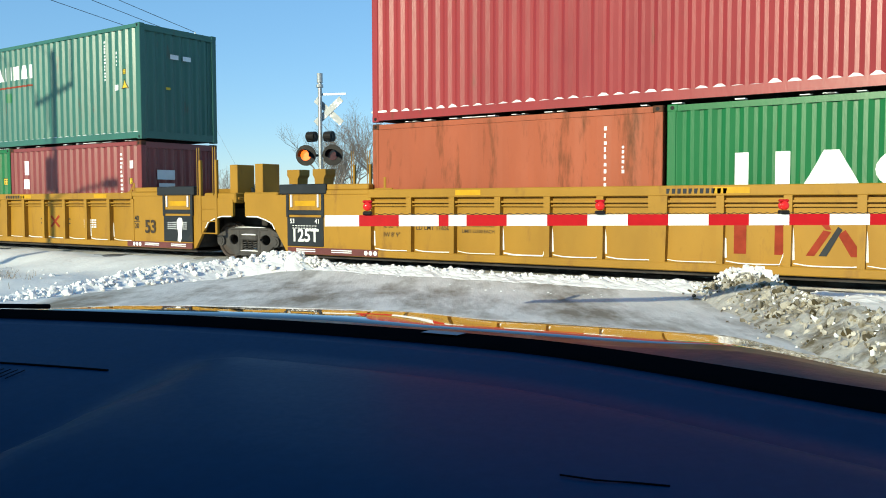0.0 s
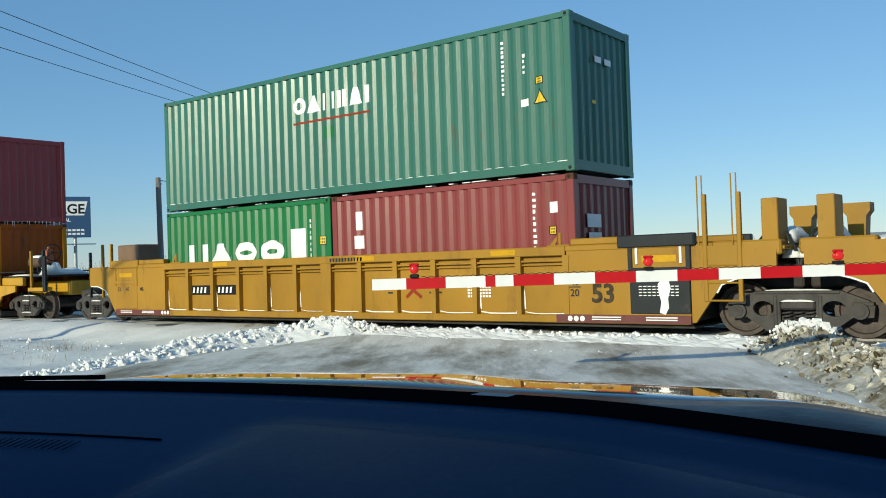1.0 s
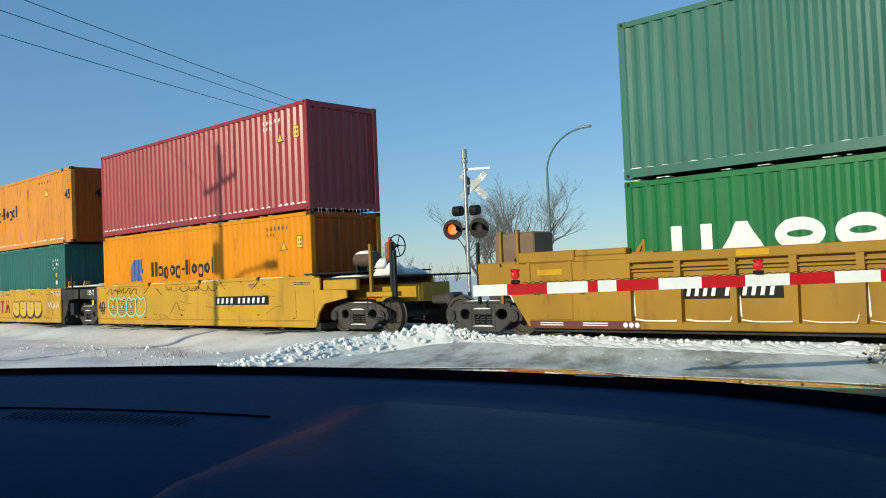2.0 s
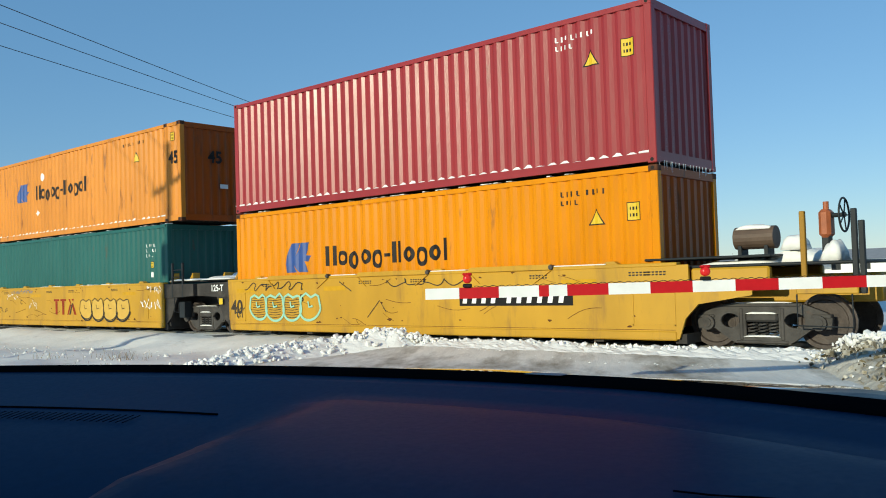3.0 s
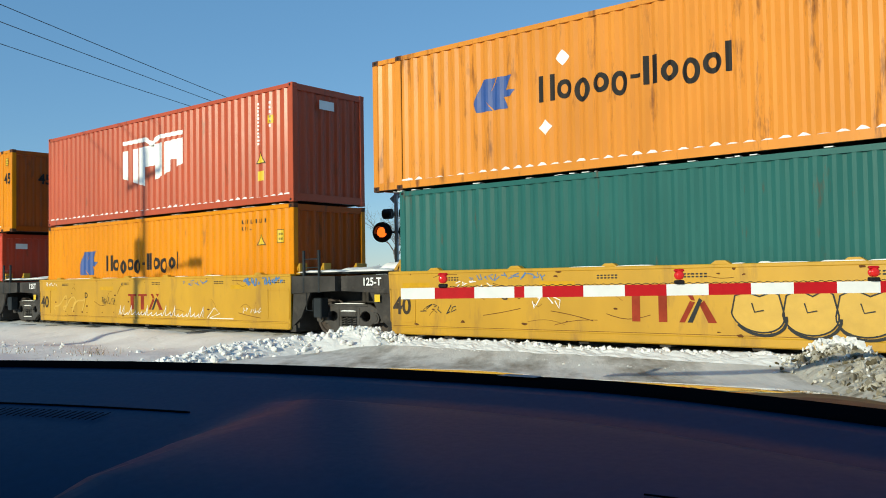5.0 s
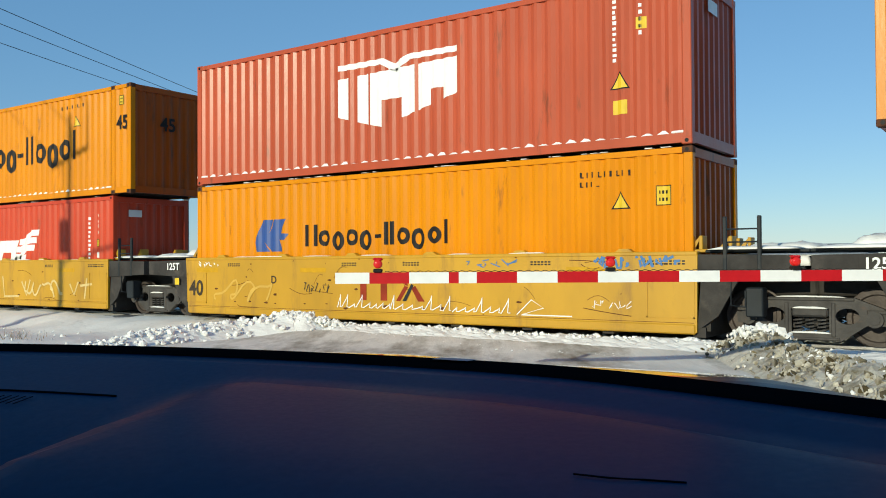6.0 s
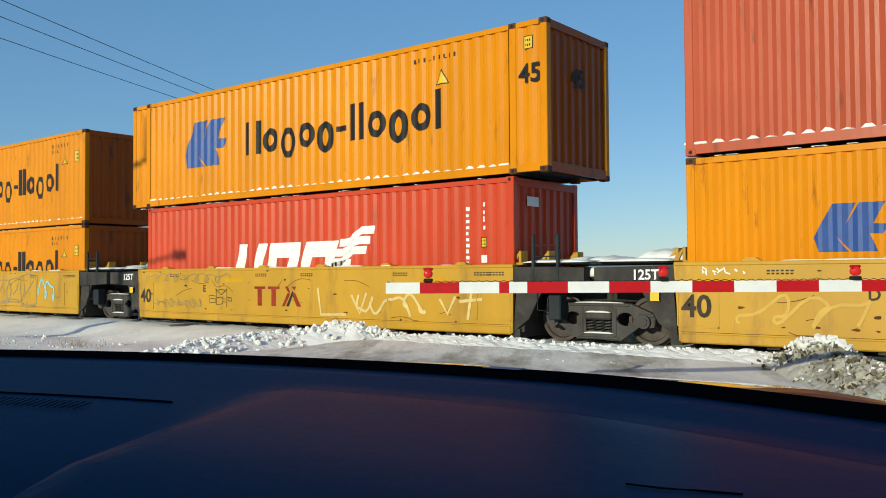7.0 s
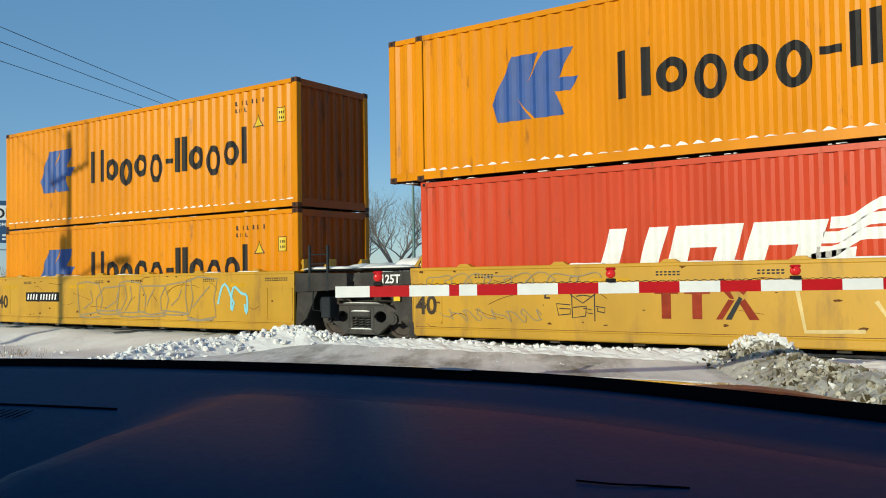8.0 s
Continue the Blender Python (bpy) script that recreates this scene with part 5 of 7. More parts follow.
    soft_box(bm, e + 1.95, e + 2.13, -1.0, -0.72, 1.86, 2.3, 0.05)
    cyl(bm, (e + 2.04, -0.86, 2.3), (e + 2.04, -0.86, 2.42), 0.045, 10)
    part("brake_housing", bm, M["brake_red"], root)
    bm = bmesh.new()
    soft_box(bm, e + 1.98, e + 2.1, -0.95, -0.78, 1.48, 1.9, 0.02)
    part("brake_column", bm, M["charcoal"], root)
    bm = bmesh.new()
    wheel_rim = [(e + 2.3, -0.86 + 0.26 * math.cos(t), 2.2 + 0.26 * math.sin(t)) for t in np.linspace(0, 2 * math.pi, 25)]
    tube(bm, wheel_rim, 0.016, 6)
    for t in range(0, 360, 72):
        cyl(bm, (e + 2.3, -0.86, 2.2), (e + 2.3, -0.86 + 0.26 * math.cos(radians(t)), 2.2 + 0.26 * math.sin(radians(t))), 0.011, 5)
    cyl(bm, (e + 2.1, -0.86, 2.2), (e + 2.33, -0.86, 2.2), 0.035, 8)
    part("brake_wheel", bm, M["charcoal"], root)
    for px, m, z1 in ((e + 1.82, "tan", 2.27), (e + 2.56, "charcoal", 2.26), (e + 2.66, "charcoal", 2.08)):
        bm = bmesh.new()
        soft_box(bm, px - 0.04, px + 0.04, -1.34, -1.26, 1.0, z1, 0.01)
        part("handrail", bm, M[m], root)
    bm = bmesh.new()
    soft_box(bm, e + 1.7, e + 2.6, -1.38, -1.05, 1.0, 1.12, 0.015)
    part("step", bm, M["yellow"], root)
    bm = bmesh.new()
    tube(bm, [(e + 2.5, -1.34, 1.0), (e + 2.5, -1.34, 0.5), (e + 1.7, -1.34, 0.52), (e + 1.7, -1.34, 1.0)], 0.013, 6)
    part("stirrup", bm, M["charcoal"], root)
    bm = bmesh.new()
    soft_box(bm, e + 2.65, e + 3.3, -0.16, 0.16, 0.78, 1.0, 0.04)
    soft_box(bm, e + 3.2, e + 3.46, -0.26, 0.2, 0.74, 1.04, 0.06)
    part("coupler", bm, M["iron"], root)
    # C
    root, xc, a, b = well_unit40(-69.73, -54.13, "C", 3)
    L = lambda x: x - xc
    car_emblem(root, L(-62.6), L(-61.0), 0.62, 1.14)
    bubbles(root, L(-60.75), L(-57.6), 0.45, 1.16, 4, 13, "peach", "charcoal", 0.024)
    bm = bmesh.new()
    scrawl(bm, L(-57.0), L(-55.9), 0.78, 1.12, 6, 14, 0.035, y)
    scrawl(bm, L(-56.6), L(-55.8), 1.22, 1.48, 5, 15, 0.03, y)
    scrawl(bm, L(-64.6), L(-63.9), 0.82, 1.14, 4, 16, 0.02, y)
    scrawl(bm, L(-66.4), L(-65.4), 1.15, 1.35, 5, 17, 0.02, y)
    pieces("graffiti_stroke", bm, M["white"], root)
    bm = bmesh.new()
    scrawl(bm, L(-66.0), L(-64.2), 1.33, 1.5, 12, 18, 0.02, y)
    pieces("graffiti_stroke", bm, M["blue_spray"], root)
    bm = bmesh.new()
    scrawl(bm, L(-67.3), L(-66.3), 0.68, 0.9, 6, 19, 0.018, y)
    pieces("graffiti_stroke", bm, M["charcoal"], root)
    # D
    root, xc, a, b = well_unit40(-85.36, -69.73, "D", 2)
    L = lambda x: x - xc
    car_emblem(root, L(-78.4), L(-76.65), 0.66, 1.10)
    strokes(root, [script(L(-78.9), L(-77.6), 0.50, 0.27, 31), script(L(-77.5), L(-76.1), 0.49, 0.29, 32), script(L(-76.0), L(-74.75), 0.48, 0.28, 39), [(L(-74.6), 0.47), (L(-74.3), 0.74), (L(-74.05), 0.6), (L(-74.5), 0.47), (L(-73.5), 0.47)]], 0.02, "white")
    strokes(root, [squiggle(L(-82.6), L(-80.9), 0.55, 1.05, 3, 33, 2.0)], 0.05, "peach")
    bm = bmesh.new()
    scrawl(bm, L(-79.9), L(-79.1), 0.78, 1.02, 7, 34, 0.02, y)
    pieces("graffiti_stroke", bm, M["charcoal"], root)
    bm = bmesh.new()
    scrawl(bm, L(-83.4), L(-82.6), 1.33, 1.48, 7, 35, 0.022, y)
    scrawl(bm, L(-73.2), L(-72.4), 0.62, 0.76, 7, 36, 0.012, y)
    pieces("graffiti_stroke", bm, M["white"], root)
    bm = bmesh.new()
    scrawl(bm, L(-73.1), L(-71.6), 1.30, 1.51, 15, 37, 0.045, y)
    scrawl(bm, L(-75.7), L(-74.6), 1.3, 1.48, 6, 38, 0.02, y)
    pieces("graffiti_stroke", bm, M["blue_spray"], root)
    # E
    root, xc, a, b = well_unit40(-100.95, -85.36, "E", 4)
    L = lambda x: x - xc
    car_emblem(root, L(-94.4), L(-92.75), 0.66, 1.12)
    strokes(root, [[(L(-92.2), 1.1), (L(-92.1), 0.5), (L(-91.3), 0.52)], squiggle(L(-91.0), L(-90.2), 0.55, 0.95, 2, 41), squiggle(L(-89.9), L(-89.1), 0.5, 1.0, 2, 42, 1.5),
                   [(L(-88.7), 0.9), (L(-88.5), 0.6), (L(-88.3), 0.95)], [(L(-88.0), 0.5), (L(-87.9), 1.05)], [(L(-88.2), 0.85), (L(-87.65), 0.9)], [(L(-91.15), 0.95), (L(-90.9), 0.55), (L(-90.7), 1.0)]], 0.06, "cream_spray")
    # a tag of boxes and hooks
    tag = lambda pts: [(L(-96.2) + u * 0.95, 0.64 + v * 0.42) for u, v in pts]
    strokes(root, [tag(p) for p in ([(0.30, 0.55), (0.02, 0.6), (0.06, 0.12), (0.30, 0.18), (0.30, 0.38), (0.08, 0.4)],
                                    [(0.33, 1.0), (0.34, 0.02), (0.6, 0.1), (0.62, 0.5), (0.36, 0.45)], [(0.3, 0.98), (0.55, 0.62), (0.8, 1.0)],
                                    [(0.42, 0.9), (0.55, 0.95), (0.7, 0.9)], [(0.78, 1.0), (0.78, -0.1)],
                                    [(0.56, 0.42), (0.72, 0.36), (0.6, 0.24), (0.74, 0.2)], [(0.8, 0.5), (0.98, 0.44), (0.97, 0.24), (0.83, 0.3), (0.84, 0.44)])], 0.018, "charcoal")
    strokes(root, [squiggle(L(-99.0), L(-95.5), 1.2, 1.45, 8, 45, 1.5), squiggle(L(-98.6), L(-96.4), 0.55, 0.8, 7, 46)], 0.018, "grey_spray")
    # A
    root, xc, a, b = well_unit40(-116.5, -100.95, "A", 5)
    L = lambda x: x - xc
    number_panel(root, L(-113.3), L(-111.6), 0.86, 1.12)
    block_tag(root, L(-110.6), L(-105.2), 0.48, 1.42, 6, 51, "grey_spray")
    strokes(root, [squiggle(L(-104.9), L(-104.0), 0.62, 1.3, 2, 53, 1.2)], 0.06, "sky_spray")
    # tan units
    well_unit53(-14.9, 4.74, "C")
    well_unit53(-34.5, -14.9, "A")
    for x in (4.74, -14.9, -34.5, -38.6, -54.13, -69.73, -85.36, -100.95, -116.5):
        bogie(x)


def well_unit53(xl, xr, letter):
    """A tan fifty-three-foot well with ribbed sides, dark marking panels and stepped ends."""
    xc = (xl + xr) / 2
    root = thing("well_car", xc, TRACK_Y, 0, "tan ribbed well car with dark marking panels at its ends", "freight car", "tan well cars")
    a, b = xl - xc + 1.55, xr - xc - 1.55
    top, bot = 1.69, 0.36
    for s in (-1, 1):
        o = lambda d0, d1: sorted((s * (SIDE - d0), s * (SIDE - d1)))
        bm = bmesh.new()
        box(bm, a, b, *o(0.12, 0.15), bot + 0.02, top - 0.1)
        part("side_sheet", bm, M["tan"], root)
        bm = bmesh.new()
        inner0, inner1 = a + 2.27, b - 2.27
        soft_box(bm, inner0, inner1, *o(-0.01, 0.17), top - 0.165, top, 0.012)
        part("top_chord", bm, M["tan"], root)
        bm = bmesh.new()
        soft_box(bm, a + 0.02, b - 0.02, *o(0.0, 0.2), bot - 0.03, bot + 0.11, 0.015)
        part("bottom_sill", bm, M["tan"], root)
        bm = bmesh.new()
        box(bm, inner0, inner1, *o(0.03, 0.1), top - 0.27, top - 0.235)
        part("rail_bar", bm, M["tan"], root)
        bm = bmesh.new()
        box(bm, inner0, inner1, *o(0.05, 0.1), top - 0.335, top - 0.31)
        part("rail_bar", bm, M["tan"], root)
        n = 13
        for i in range(n):
            x = inner0 + (inner1 - inner0) * i / (n - 1)
            w = 0.05 if i != n // 2 else 0.13
            bm = bmesh.new()
            prism(bm, [(x - w, bot + 0.10), (x + w, bot + 0.10), (x + w * 1.25, top - 0.16), (x - w * 1.25, top - 0.16)], *o(0.0, 0.125))
            part("rib", bm, M["tan"], root)
        if s < 0:
            random.seed(int(-xl * 3))
            bm = bmesh.new()
            for i in range(n - 1):
                x0 = inner0 + (inner1 - inner0) * i / (n - 1) + 0.07
                x1 = inner0 + (inner1 - inner0) * (i + 1) / (n - 1) - 0.07
                h = random.uniform(0.010, 0.03)
                ribbon(bm, [(x0, bot + 0.15), (x0 + 0.2, bot + 0.122), ((x0 + x1) / 2, bot + 0.118), (x1 - 0.06, bot + 0.124), (x1, bot + random.choice((0.13, 0.15, 0.3)))], h, -SIDE + 0.113)
                if random.random() > 0.4:
                    ribbon(bm, [(x0, bot + 0.2), (x0 - 0.01, bot + 0.5), (x0 - 0.03, bot + random.uniform(0.4, 0.75))], 0.03, -SIDE + 0.113)
            part("snow_line", bm, M["clean_snow"], root, "thin snow lines caught along the ribs")
        # stepped ends
        for q, e, i0 in ((-1, a, inner0), (1, b, inner1)):
            lo, hi = sorted((e, i0))
            bm = bmesh.new()
            soft_box(bm, lo, hi, *o(0.0, 0.16), top - 0.1, top + 0.0, 0.015)
            soft_box(bm, lo + 0.1, hi - 0.02, *o(0.02, 0.2), top + 0.0, top + 0.12, 0.02)
            box(bm, lo + 0.02, hi, *o(0.015, 0.05), bot + 0.1, top - 0.1)
            part("end_panel", bm, M["tan"], root)
            bm = bmesh.new()
            c0, c1 = (e - q * 1.05, e) if q > 0 else (e, e - q * 1.05)
            soft_box(bm, c0, c1, *o(0.0, 0.06), bot + 0.14, 1.12, 0.012)
            plain = letter == "A" and q < 0
            part("marking_panel", bm, M["tan" if plain else "charcoal"], root)
            bm = bmesh.new()
            soft_box(bm, min(c0, c1) - 0.2, max(c0, c1) + 0.1, *o(-0.03, 0.12), top - 0.08, top + 0.13, 0.02)
            soft_box(bm, c0, c1, *o(-0.005, 0.05), 1.17, 1.27, 0.012)
            soft_box(bm, c0 - 0.02, c0 + 0.06, *o(-0.01, 0.05), 1.12, top, 0.01)
            soft_box(bm, c1 - 0.06, c1 + 0.02, *o(-0.01, 0.05), 1.12, top, 0.01)
            if not plain:
                for px in (c0 + 0.14, c1 - 0.14):
                    b2 = bmesh.new()
                    soft_box(b2, px - 0.022, px + 0.022, *o(-0.02, 0.05), 1.33, top - 0.09, 0.006)
                    part("strap", b2, M["white"], root, "white strap below the hood")
            part("end_hood", bm, M["tan" if plain else "charcoal"], root, "" if plain else "dark grey hood over the end panel")
            bm = bmesh.new()
            d0, d1 = sorted((e, e - q * 2.5))
            box(bm, d0 + 0.02, d1, *o(-0.006, 0.02), bot - 0.02, bot + 0.12)
            part("oxide_strip", bm, M["oxide"], root)
            # curved leg over the bogie
            bm = bmesh.new()
            prism(bm, [(e, bot), (e + q * 0.06, bot), (e + q * 0.5, 0.98), (e + q * 0.95, 1.12), (e + q * 1.35, 1.12), (e + q * 1.35, 1.5), (e, 1.62)], *o(0.05, 0.12))
            part("end_leg", bm, M["tan"], root)
            if s < 0:
                bm = bmesh.new()
                ribbon(bm, [(e + q * 0.42, 0.84), (e + q * 0.5, 0.97), (e + q * 0.7, 1.05), (e + q * 0.95, 1.115), (e + q * 1.3, 1.12)], 0.026, -SIDE + 0.046)
                part("snow_line", bm, M["clean_snow"], root)
                cx = (c0 + c1) / 2
                yy = -SIDE - 0.004
                if plain:
                    for dx, body in ((-0.3, "53"), (0.1, "45"), (0.75, "45")):
                        text_on(root, body, 0.11, cx + dx, 0.98, "charcoal")
                elif q < 0:
                    text_on(root, "125T", 0.27, cx, 0.61, "white")
                    text_on(root, "53", 0.1, cx - 0.36, 0.99, "white")
                    text_on(root, "41", 0.1, cx + 0.36, 0.99, "white")
                else:
                    text_on(root, "53", 0.32, e - 1.55, 0.70, "faded_black")
                    text_on(root, "20", 0.13, e - 2.1, 0.80, "charcoal", 0.012)
                    text_on(root, "40", 0.13, e - 2.1, 0.99, "charcoal", 0.012)
                    bm = bmesh.new()
                    poly(bm, [(e - 2.22, 0.953), (e - 1.98, 0.953), (e - 1.98, 0.97), (e - 2.22, 0.97)], -SIDE + 0.008)
                    part("dividing_line", bm, M["charcoal"], root)
                    bm = bmesh.new()
                    chunk_pts = [(cx + 0.0, 0.52), (cx + 0.1, 0.49), (cx + 0.16, 0.6), (cx + 0.15, 0.76), (cx + 0.2, 0.92), (cx + 0.17, 1.06), (cx + 0.06, 1.08), (cx - 0.02, 1.0), (cx - 0.01, 0.86), (cx + 0.03, 0.7)]
                    poly(bm, chunk_pts, yy - 0.004)
                    pieces("snow_patch", bm, M["clean_snow"], root, smooth=True)
                bm = bmesh.new()
                for r in () if plain else ((0, 1) if q < 0 else (1, 2, 3, 4)):
                    for i in range(9):
                        poly(bm, [(cx - 0.36 + i * 0.08, (0.93 if q < 0 else 1.0) - r * 0.05), (cx - 0.31 + i * 0.08, (0.93 if q < 0 else 1.0) - r * 0.05), (cx - 0.30 + i * 0.08, (0.945 if q < 0 else 1.016) - r * 0.05), (cx - 0.36 + i * 0.08, (0.945 if q < 0 else 1.016) - r * 0.05)], yy)
                for x0 in (cx - 0.25, cx - q * 1.0 - 0.25):
                    for r in range(2):
                        poly(bm, [(x0, bot + 0.03 + r * 0.04), (x0 + 0.55, bot + 0.03 + r * 0.04), (x0 + 0.55, bot + 0.05 + r * 0.04), (x0, bot + 0.05 + r * 0.04)], -SIDE - 0.010)
                for i in range(3):
                    x0 = e - q * 2.2 + i * 0.12
                    poly(bm, [(x0 + 0.05 * math.cos(t), bot + 0.05 + 0.05 * math.sin(t)) for t in np.linspace(0, 6.28, 9)[:-1]], -SIDE - 0.010)
                tagged(part("small_print", bm, M["white"], root), kind="stuff")
                bm = bmesh.new()
                poly(bm, [(cx - 0.3, 1.36), (cx + 0.3, 1.36), (cx + 0.3, 1.47), (cx - 0.3, 1.47)], -SIDE + 0.01)
                part("reflector_strip", bm, M["amber"], root)
    bm = bmesh.new()
    box(bm, a, b, -1.3, 1.3, 0.26, 0.37)
    for q, e in ((-1, a), (1, b)):
        box(bm, *sorted((e, e - q * 0.2)), -1.34, 1.34, 0.3, 1.5)
        soft_box(bm, *sorted((e, e + q * 1.5)), -0.5, 0.5, 0.88, 1.3, 0.03)
    part("well_floor", bm, M["grime"], root)
    for q, e in ((-1, a), (1, b)):
        bm = bmesh.new()
        soft_box(bm, *sorted((e, e + q * 1.45)), -1.3, 1.3, 1.5, 1.56, 0.015)
        soft_box(bm, *sorted((e + q * 0.35, e + q * 1.42)), -1.38, -1.1, 1.42, 1.66, 0.03)
        part("end_platform", bm, M["tan"], root)
        bm = bmesh.new()
        mound(bm, *sorted((e + q * 0.1, e + q * 1.3)), -0.9, 1.2, 1.56, 1.68, 0.05)
        mound(bm, *sorted((e + q * 0.4, e + q * 0.8)), -1.3, -0.8, 1.56, 1.66, 0.04)
        pieces("snow_patch", bm, M["clean_snow"], root, "snow on the end platform", smooth=True)
        for gy in (-1.1, 1.1):
            bm = bmesh.new()
            end_bracket(bm, e - q * 2.5, top, gy)
            part("container_guide", bm, M["tan"], root)
        inner_joint = (q < 0 and letter == "C") or (q > 0 and letter == "A")
        if inner_joint:
            # hollow stands and flared bins over the joint
            d0 = 1.1 if q > 0 else 0.83
            bm = bmesh.new()
            x0, x1 = sorted((e + q * d0, e + q * (d0 + 0.35)))
            x1 = x0 + 0.25
            soft_box(bm, x0, x1, -1.25, -0.72, 1.55, 2.3, 0.012)
            part("stand", bm, M["tan"], root)
            bm = bmesh.new()
            mound(bm, x0 + 0.04, x1 - 0.02, -1.3, -1.2, 1.56, 1.66, 0.03)
            pieces("snow_patch", bm, M["clean_snow"], root, smooth=True)
            x = e + q * (1.19 if q > 0 else 1.05)
            bm = bmesh.new()
            prism(bm, [(x - 0.12, 1.56), (x + 0.12, 1.56), (x + 0.15, 2.02), (x + 0.21, 2.1), (x + 0.21, 2.24), (x - 0.21, 2.24), (x - 0.21, 2.1), (x - 0.15, 2.02)], 0.72, 1.08)
            part("flared_stand", bm, M["tan"], root)
            # jumper hoses and drifted snow over the joint
            bm = bmesh.new()
            tube(bm, [(e + q * 0.9, -0.75, 1.62), (e + q * 1.15, -0.85, 1.9), (e + q * 1.35, -0.8, 1.75), (e + q * 1.5, -0.85, 1.45), (e + q * 1.55, -0.9, 1.15)], 0.035, 7)
            part("air_hose", bm, M["charcoal"], root)
            bm = bmesh.new()
            mound(bm, *sorted((e + q * 1.0, e + q * 1.45)), -0.75, 0.3, 1.60, 1.86, 0.09)
            mound(bm, *sorted((e + q * 1.3, e + q * 1.56)), -0.95, -0.6, 1.36, 1.52, 0.06)
            pieces("snow_heap", bm, M["clean_snow"], root, "snow caught round the joint", smooth=True)
            if q > 0:
                for px in (e + 0.25, e + 0.8):
                    bm = bmesh.new()
                    soft_box(bm, px - 0.035, px + 0.035, -1.42, -1.34, 0.7, 2.42, 0.01)
                    tube(bm, [(px - 0.02, -1.4, 1.6), (px - 0.02, -1.4, 2.72), (px - 0.10, -1.4, 2.72), (px - 0.10, -1.4, 1.6)], 0.012, 5)
                    part("handrail", bm, M["tan"], root)
                bm = bmesh.new()
                for zz in (0.72, 1.0, 1.28):
                    cyl(bm, (e + 0.25, -1.4, zz), (e + 0.8, -1.4, zz), 0.016, 6)
                part("ladder_rung", bm, M["tan"], root)
            else:
                for px in (e + 0.05, e - 0.45):
                    bm = bmesh.new()
                    soft_box(bm, px - 0.03, px + 0.03, 1.3, 1.38, 1.5, 2.35, 0.01)
                    tube(bm, [(px - 0.02, 1.34, 1.6), (px - 0.02, 1.34, 2.68), (px - 0.10, 1.34, 2.68), (px - 0.10, 1.34, 1.6)], 0.012, 5)
                    part("handrail", bm, M["tan"], root)
        elif letter == "A":
            bm = bmesh.new()
            soft_box(bm, xl - xc - 0.45, xl - xc + 0.68, -0.1, 0.6, 1.56, 2.32, 0.03)
            part("equipment_box", bm, M["chocolate"], root)
            for px in (e - 0.3, e - 0.75, e - 1.4):
                bm = bmesh.new()
                soft_box(bm, px - 0.03, px + 0.03, -1.38, -1.30, 0.8, 2.1 if px < e - 1 else 2.3, 0.01)
                part("handrail", bm, M["charcoal" if px < e - 1 else "tan"], root)
            bm = bmesh.new()
            soft_box(bm, e - 2.2, e - 1.4, -0.16, 0.16, 0.78, 1.0, 0.04)
            part("coupler", bm, M["iron"], root)
    if letter == "C":
        mid = 0.0
        text_on(root, "LD LMT 116500", 0.092, -4.48, 0.90, "faded_black", 0.12)
        text_on(root, "20 FT CONTAINER", 0.064, -3.48, 0.97, "faded_black", 0.12)
        text_on(root, "LIMIT 52500 EACH", 0.064, -3.48, 0.86, "faded_black", 0.12)
        text_on(root, "IL 53' 1\"", 0.09, -5.5, 0.93, "faded_black", 0.12)
        text_on(root, "IW 8' 9\"", 0.09, -5.5, 0.75, "faded_black", 0.12)
        text_on(root, "20", 0.13, -6.3, 0.97, "faded_black", 0.012)
        car_emblem(root, 1.05, 3.03, 0.63, 1.19, 0.118)
        text_on(root, "C", 0.11, 1.65, 1.56, "charcoal")
    else:
        text_on(root, "A", 0.11, 1.2, 1.56, "charcoal")
        number_panel(root, -4.97, -3.2, 0.86, 1.10, 10, 0.118)
        for x0 in (1.7, 2.8):
            for z0 in (0.86, 0.98):
                bm = bmesh.new()
                poly(bm, [(x0, z0), (x0 + 0.32, z0), (x0 + 0.32, z0 + 0.035), (x0, z0 + 0.035)], -SIDE + 0.114)
                part("stencil", bm, M["charcoal"], root)
        strokes(root, [[(2.2, 0.78), (2.4, 0.94), (2.6, 1.08)], [(2.2, 1.08), (2.4, 0.92), (2.6, 0.78)]], 0.07, "logo_red", 0.12)
        bm = bmesh.new()
        for r in range(4):
            for i in range(8):
                poly(bm, [(3.75 + i * 0.07, 0.78 + r * 0.06), (3.80 + i * 0.07, 0.78 + r * 0.06), (3.80 + i * 0.07, 0.82 + r * 0.06), (3.75 + i * 0.07, 0.82 + r * 0.06)], -SIDE + 0.112)
        tagged(part("small_print", bm, M["white"], root), kind="stuff")
    for x0 in (-3.9, 0.9, 4.4):
        bm = bmesh.new()
        poly(bm, [(x0, top - 0.13), (x0 + 0.55, top - 0.13), (x0 + 0.55, top - 0.03), (x0, top - 0.03)], -SIDE - 0.014)
        part("reflector_strip", bm, M["amber"], root)
    bm = bmesh.new()
    rnd = random.Random(int(-xl))
    for i in range(11):
        poly(bm, [(1.3 - 1.15 + i * 0.09, 1.56), (0.15 + i * 0.09 + 0.06 * rnd.uniform(0.6, 1), 1.56), (0.21 + i * 0.09, 1.64), (0.15 + i * 0.09, 1.64)], -SIDE - 0.014)
    tagged(part("stencil", bm, M["charcoal"], root), kind="stuff")
    MOVERS.append((root, xc))


# ---------------------------------------------------------------- crossing gear and the far side


